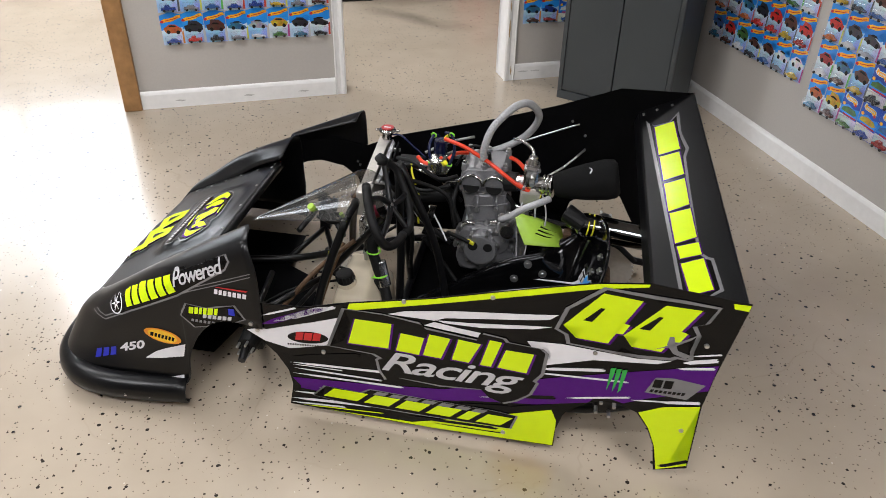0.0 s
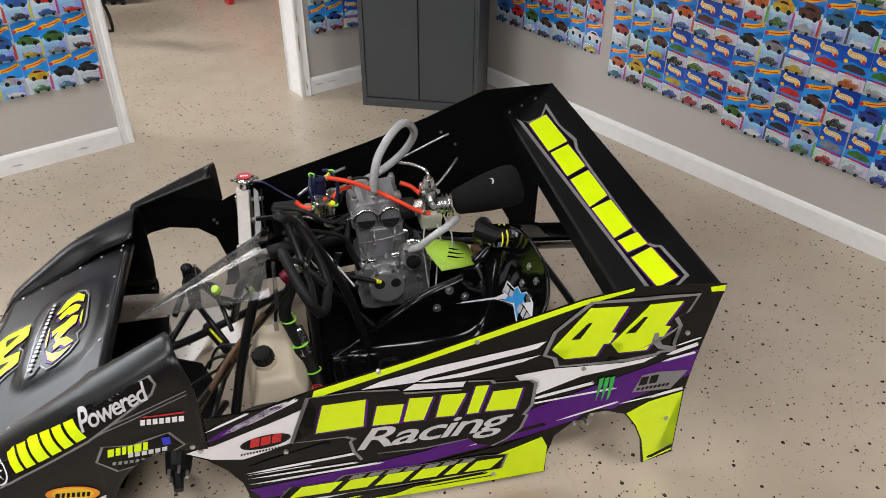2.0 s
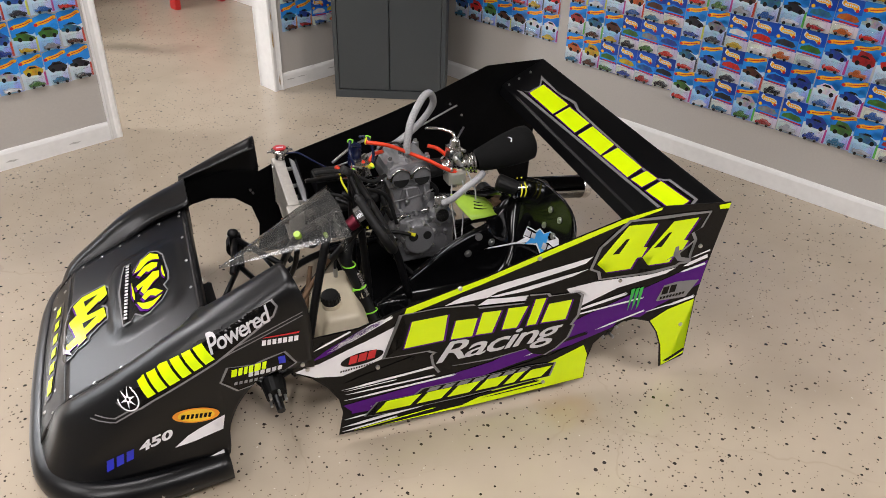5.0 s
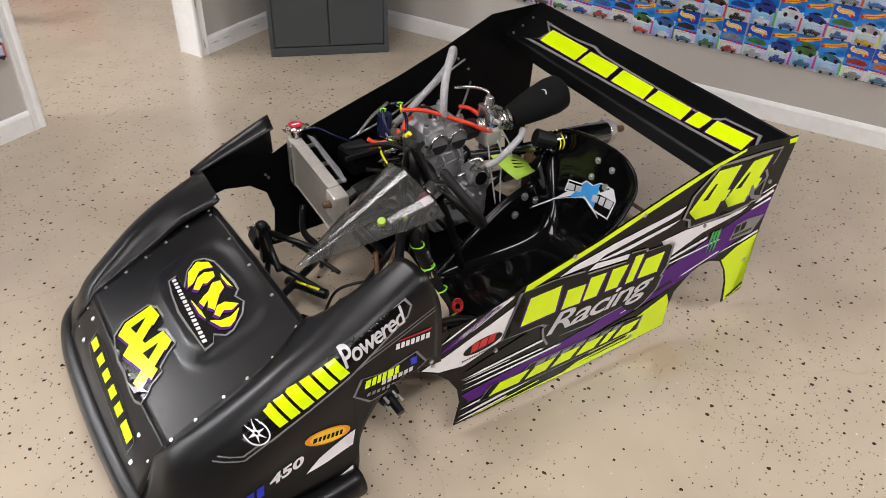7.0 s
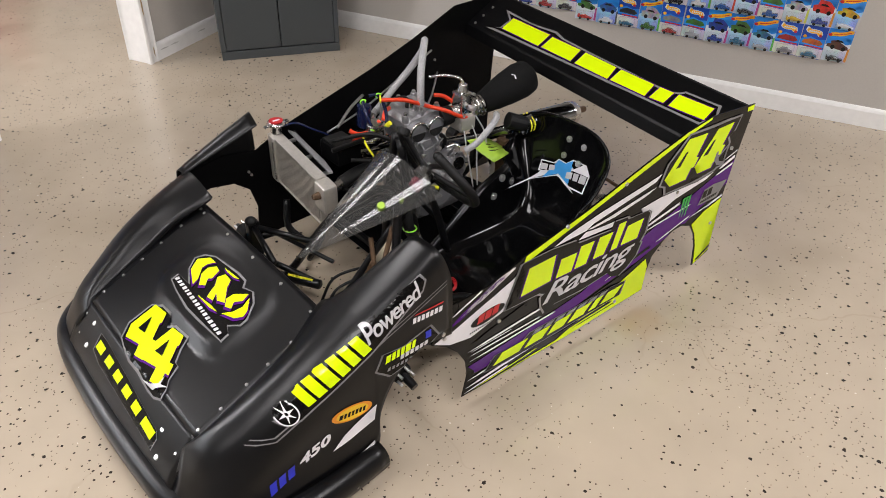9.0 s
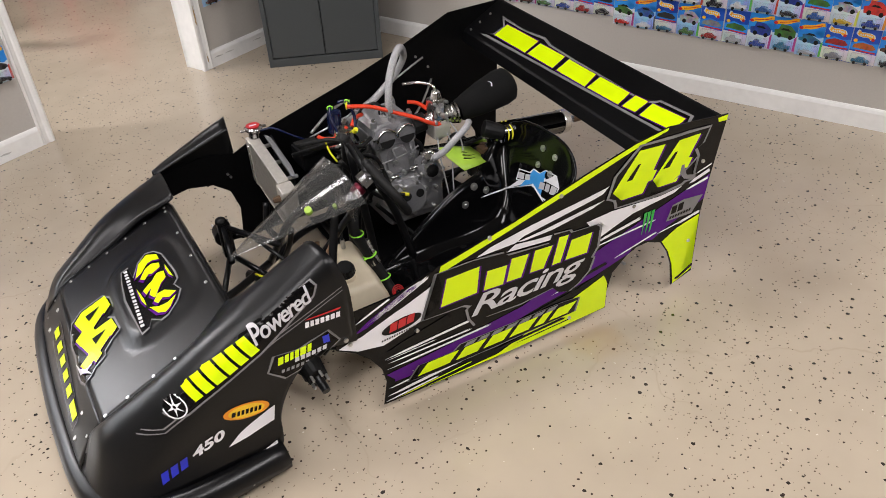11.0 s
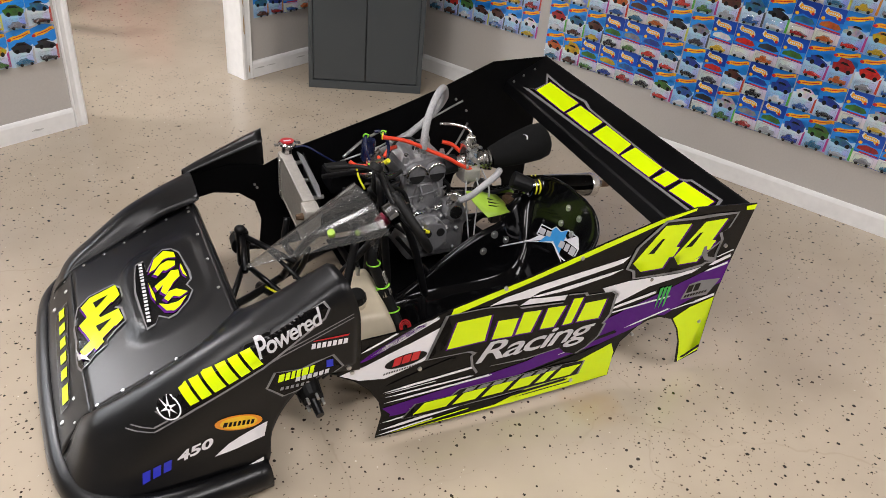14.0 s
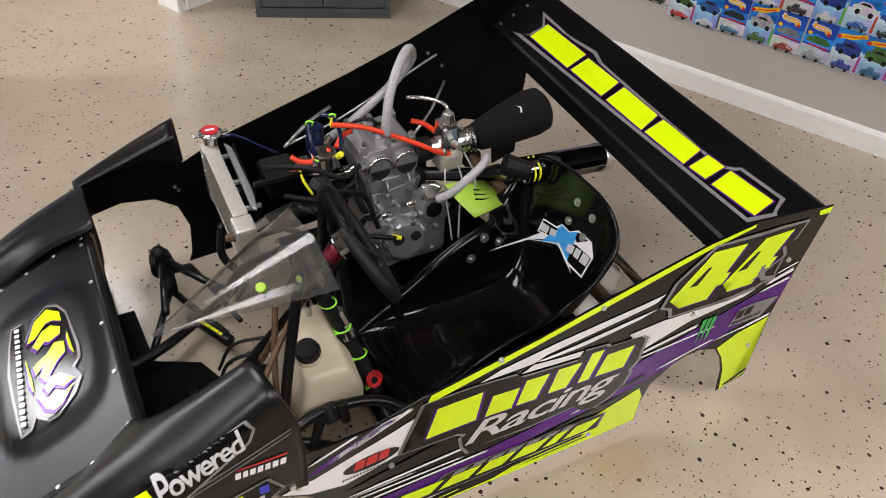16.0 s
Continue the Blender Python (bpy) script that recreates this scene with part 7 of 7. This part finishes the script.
part("drain_hose", tube([(0.745, 0.575, 0.455), (0.715, 0.548, 0.452), (0.665, 0.535, 0.430), (0.630, 0.545, 0.395), (0.600, 0.565, 0.370)], 0.011, 12, 8), M_HOSECLEAR, kart, "milky braided coolant hose")
for pts in ([(0.388, 0.735, 0.548), (0.450, 0.712, 0.540), (0.500, 0.700, 0.520), (0.544, 0.692, 0.498), (0.590, 0.660, 0.482), (0.640, 0.650, 0.452), (0.705, 0.648, 0.418)], [(0.290, 0.776, 0.456), (0.308, 0.764, 0.444), (0.334, 0.752, 0.443), (0.362, 0.742, 0.452), (0.379, 0.735, 0.480)], [(0.400, 0.745, 0.472), (0.425, 0.765, 0.486), (0.460, 0.79, 0.480)], [(0.605, 0.735, 0.505), (0.635, 0.718, 0.498), (0.668, 0.70, 0.470)]):
    part("fuel_hose", tube(pts, 0.0068, 10), M_HOSERED, kart, "bright red fuel hose")
catch = part("catch_can", cyl((0.362, 0.800, 0.440), (0.366, 0.798, 0.515), 0.023, 0.023, 22, 0.005), M_HOSEBLUE, kart, "dark blue anodised catch can")
pumpb = part("fuel_pump", cyl((0.365, 0.740, 0.435), (0.365, 0.735, 0.478), 0.034, 0.030, 20, 0.006), M_POLISH, kart, "round silver pulse fuel pump")
part("nipple", cyl((0.392, 0.712, 0.468), (0.397, 0.702, 0.480), 0.008, seg=10), M_TIEYELLOW, pumpb)
part("pump_plate", prism([(0.275, 0.745), (0.33, 0.705), (0.40, 0.715), (0.41, 0.79), (0.32, 0.80)], lambda a, b, d: (a, b, 0.428 + d), 0.005), M_POLISH, pumpb)
for pts in ([(0.345, 0.725, 0.465), (0.335, 0.745, 0.510), (0.345, 0.775, 0.540), (0.36, 0.79, 0.53)], [(0.405, 0.735, 0.455), (0.418, 0.755, 0.500), (0.405, 0.775, 0.545), (0.38, 0.79, 0.545)]):
    h = part("vent_hose", tube(pts, 0.0055), M_HOSEBLUE, kart, "dark blue vent hose")
    tie(pts[0], (0, 0, 1), 0.008, M_TIE, h)
    tie(pts[2], (0.3, 0.8, 0.2), 0.008, M_TIE, h)
tie((0.391, 0.744, 0.546), (1, -0.6, 0), 0.009, M_TIEYELLOW, catch)
tie((0.712, 0.655, 0.415), (1, 0, -0.5), 0.009, M_TIEYELLOW, carb)
part("fitting", cyl((0.385, 0.800, 0.450), (0.41, 0.815, 0.460), 0.014, 0.012, 12, 0.002), M_POLISH, catch)
part("bottle_bracket", tube([(0.30, 0.86, 0.43), (0.38, 0.90, 0.46), (0.46, 0.94, 0.47)], 0.005), M_BOLT, catch)

# lime card tucked between engine and seat
card_rows = [[(0.640, 0.600, 0.380), (0.655, 0.560, 0.352), (0.684, 0.511, 0.320)], [(0.715, 0.628, 0.352), (0.730, 0.580, 0.330), (0.748, 0.532, 0.308)], [(0.790, 0.645, 0.318), (0.803, 0.600, 0.308), (0.813, 0.556, 0.298)]]
lime = thicken(part("lime_card", loft([glide(r, 3) for r in card_rows]), M_LIME, kart, "bright lime plastic shield with a dark mark"), 0.002)
LIME = tree_of(lime)
sticker("mark", shapes(*[[(0.006 * k, 0.016 * k), (0.030 + 0.006 * k, 0.002 + 0.016 * k), (0.060 + 0.006 * k, 0.012 + 0.015 * k), (0.034 + 0.006 * k, 0.007 + 0.016 * k), (0.004 + 0.006 * k, 0.006 + 0.016 * k)] for k in range(3)]), (0.712, 0.562, 0.5), (1, 0, 0), (0, 1, 0), LIME, M_VINYLBLACK, lime, 0.002, "", 0.03)

# ---- seat ----
def seat_rows():
    """A moulded bucket: a rib of points across at each step from the thigh lip to the top of the back."""
    # x, y, z of the middle, half width, height of the wings and the way they rise
    steps = [(0.330, 0.345, 0.050, 0.150, 0.004, 0.0), (0.400, 0.345, 0.072, 0.146, 0.030, 0.0), (0.500, 0.345, 0.082, 0.142, 0.090, 0.0), (0.620, 0.345, 0.086, 0.141, 0.165, 0.0), (0.720, 0.345, 0.092, 0.143, 0.196, 0.0), (0.790, 0.350, 0.116, 0.145, 0.186, 14), (0.838, 0.358, 0.176, 0.156, 0.146, 34),
             (0.866, 0.370, 0.250, 0.177, 0.096, 58), (0.889, 0.383, 0.318, 0.190, 0.056, 72), (0.907, 0.389, 0.372, 0.186, 0.030, 78), (0.917, 0.390, 0.408, 0.158, 0.015, 80), (0.923, 0.385, 0.432, 0.105, 0.006, 80), (0.925, 0.380, 0.441, 0.045, 0.0, 80)]
    fine = [glide([(q[0], q[1], q[2]) for q in steps], 4), glide([(q[3], q[4], q[5] / 100) for q in steps], 4)]
    across = glide([(0, 0, 0), (0.30, 0.008, 0), (0.58, 0.035, 0), (0.78, 0.12, 0), (0.90, 0.30, 0), (0.955, 0.52, 0), (0.98, 0.74, 0), (1.0, 0.90, 0), (1.05, 0.985, 0), (1.14, 1.0, 0)], 2)
    rows = []
    for c, (half, wing, lean) in zip(*fine):
        a = radians(max(0.0, lean) * 100)
        up = Vector((-math.sin(a), 0, math.cos(a)))
        arm = [(k[0], max(0.0, k[1])) for k in across]
        row = [c + Vector((0, -half * min(u, 1.03), 0)) + up * (max(0.0, wing) * 0.62 * w) for u, w in arm[:0:-1]]
        row += [c + Vector((0, half * u, 0)) + up * (max(0.0, wing) * w) for u, w in arm]
        rows.append(row)
    return rows


sr = seat_rows()
seat = thicken(part("seat", loft(sr), M_SEAT, kart, "glossy black fibreglass bucket seat"), 0.006)
edge = [r[0] for r in sr[8:]] + sr[-1][1:-1] + [r[-1] for r in sr[:7:-1]]
part("rolled_rim", tube(edge, 0.005, 8, 1, True), M_SEAT, seat)
SEAT = tree_of(seat)


def on_seat(name, flat, lift, mat, y, z, turn=0.0, label=""):
    c, s = math.cos(radians(turn)), math.sin(radians(turn))
    return sticker(name, flat, (0.4, y, z), (-0.0, -c, s), (0, s, c), SEAT, mat, seat, lift + 0.004, label, 0.015)


# white-edged maker's patch: two word plates across a blue cross with one long spike
MAKER = [(-0.016, -0.013), (0.046, -0.002), (0.052, 0.014), (0.085, 0.013), (0.109, 0.033), (0.165, 0.036), (0.136, 0.011), (0.192, 0.009), (0.189, -0.053), (0.134, -0.057), (0.153, -0.068), (0.111, -0.054), (0.077, -0.041), (0.064, -0.040), (-0.041, -0.093), (0.025, -0.046), (-0.015, -0.051)]
on_seat("maker_patch", shapes(MAKER), 0.0, M_WHITE, 0.450, 0.300, 0, "white-edged maker's patch")
for outline in ([(-0.012, -0.016), (0.046, -0.005), (0.044, -0.032), (-0.010, -0.047)], [(0.092, -0.016), (0.123, 0.0), (0.187, 0.005), (0.184, -0.049), (0.124, -0.051)], [(-0.026, -0.084), (0.030, -0.048), (0.060, -0.030), (0.066, -0.034)], [(0.113, 0.030), (0.153, 0.032), (0.125, 0.008)]):
    on_seat("maker_field", shapes(outline), 0.0006, M_VINYLBLACK, 0.450, 0.300)
on_seat("maker_cross", shapes([(0.054, 0.011), (0.084, 0.010), (0.110, 0.030), (0.126, 0.019), (0.096, -0.009), (0.121, -0.048), (0.090, -0.038), (0.069, -0.030), (0.011, -0.066), (0.046, -0.035), (0.058, -0.011)]), 0.0010, M_SKYBLUE, 0.450, 0.300)
on_seat("maker_cap", shapes([(0.111, 0.028), (0.126, 0.030), (0.131, 0.020), (0.123, 0.006), (0.111, 0.014)]), 0.0013, M_VINYLBLACK, 0.450, 0.300)
row_of(on_seat, "maker_bar", shapes([(-0.011, -0.022), (0.018, -0.017), (0.020, -0.037), (-0.009, -0.043)], [(0.023, -0.016), (0.047, -0.010), (0.049, -0.027), (0.026, -0.034)], [(0.100, -0.011), (0.124, -0.005), (0.126, -0.027), (0.101, -0.033)], [(0.129, -0.004), (0.150, 0.0), (0.151, -0.025), (0.131, -0.028)], [(0.156, 0.001), (0.184, 0.004), (0.183, -0.022), (0.156, -0.026)]), 0.0014, M_SILVER, 0.450, 0.300)


def washer(p, n, r):
    p, n = Vector(p), Vector(n).normalized()
    hit, normal, _, _ = SEAT.find_nearest(p)
    if normal.dot(n) < 0:
        normal = -normal
    w = part("washer", cyl(hit + normal * 0.0035, hit + normal * 0.0065, r, r, 18), M_BOLT, seat, "zinc washer and bolt")
    part("bolt", cyl(hit + normal * 0.006, hit + normal * 0.011, r * 0.45, r * 0.4, 6), M_BOLT, w)


for p in ((0.701, 0.480, 0.267), (0.749, 0.484, 0.236), (0.662, 0.487, 0.210)):
    washer(p, (0, -1 if p[1] > 0.35 else 1, 0.6), 0.013)
for p in ((0.900, 0.383, 0.390), (0.900, 0.318, 0.385), (0.880, 0.384, 0.336), (0.882, 0.318, 0.330)):
    washer(p, (-1, 0, 0.2), 0.011)
part("seat_stay", tube([(0.93, 0.26, 0.30), (1.0, 0.18, 0.24), (1.10, 0.06, 0.16)], 0.006), M_RUST, seat)
part("seat_stay", tube([(0.88, 0.46, 0.30), (0.93, 0.55, 0.18), (0.96, 0.60, 0.07)], 0.009), M_FRAME, seat)

# ---- rear axle ----
axle = part("rear_axle", cyl((0.955, 0.10, 0.135), (0.955, 0.98, 0.135), 0.019, 0.019, 18, 0.003), M_RUST, kart, "bare steel rear axle with hubs and a sprocket")
for y, s in ((0.10, -1), (0.98, 1)):
    hub2 = part("rear_hub", cyl((0.955, y, 0.135), (0.955, y + s * 0.05, 0.135), 0.036, 0.032, 18, 0.003), M_FRAME, axle)
    for k in range(4):
        a = radians(90 * k + 30)
        part("wheel_stud", cyl((0.955 + 0.026 * math.cos(a), y + s * 0.04, 0.135 + 0.026 * math.sin(a)), (0.955 + 0.026 * math.cos(a), y + s * 0.075, 0.135 + 0.026 * math.sin(a)), 0.005, seg=8), M_BOLT, hub2)
sprocket = bmesh.new()
teeth = 40
outline = []
for k in range(teeth * 2):
    a, r = math.pi * k / teeth, 0.098 if k % 2 else 0.090
    outline.append((r * math.cos(a), r * math.sin(a)))
sprocket = prism(outline, lambda a, b, d: (0.955 + a, 0.700 + d, 0.135 + b), 0.005)
part("sprocket", sprocket, M_RADIATOR, axle, "toothed rear sprocket")
part("brake_disc", cyl((0.955, 0.30, 0.135), (0.955, 0.306, 0.135), 0.085, 0.085, 30), M_POLISH, axle)
for y in (0.22, 0.86):
    part("bearing_block", box(0.915, y - 0.015, 0.06, 0.995, y + 0.015, 0.175, 0.006), M_FRAME, axle)
part("chain_guard", tube([(0.70, 0.70, 0.16), (0.83, 0.70, 0.23), (0.96, 0.70, 0.245), (1.05, 0.70, 0.18)], 0.010), M_RUBBER, axle)
for x, y in ((1.0, 0.18), (1.02, 0.86)):
    part("jack_stand", tube([(x, y, 0.06), (x + 0.03, y, 0.01)], 0.012, 8, 1, True), M_FRAME, axle)
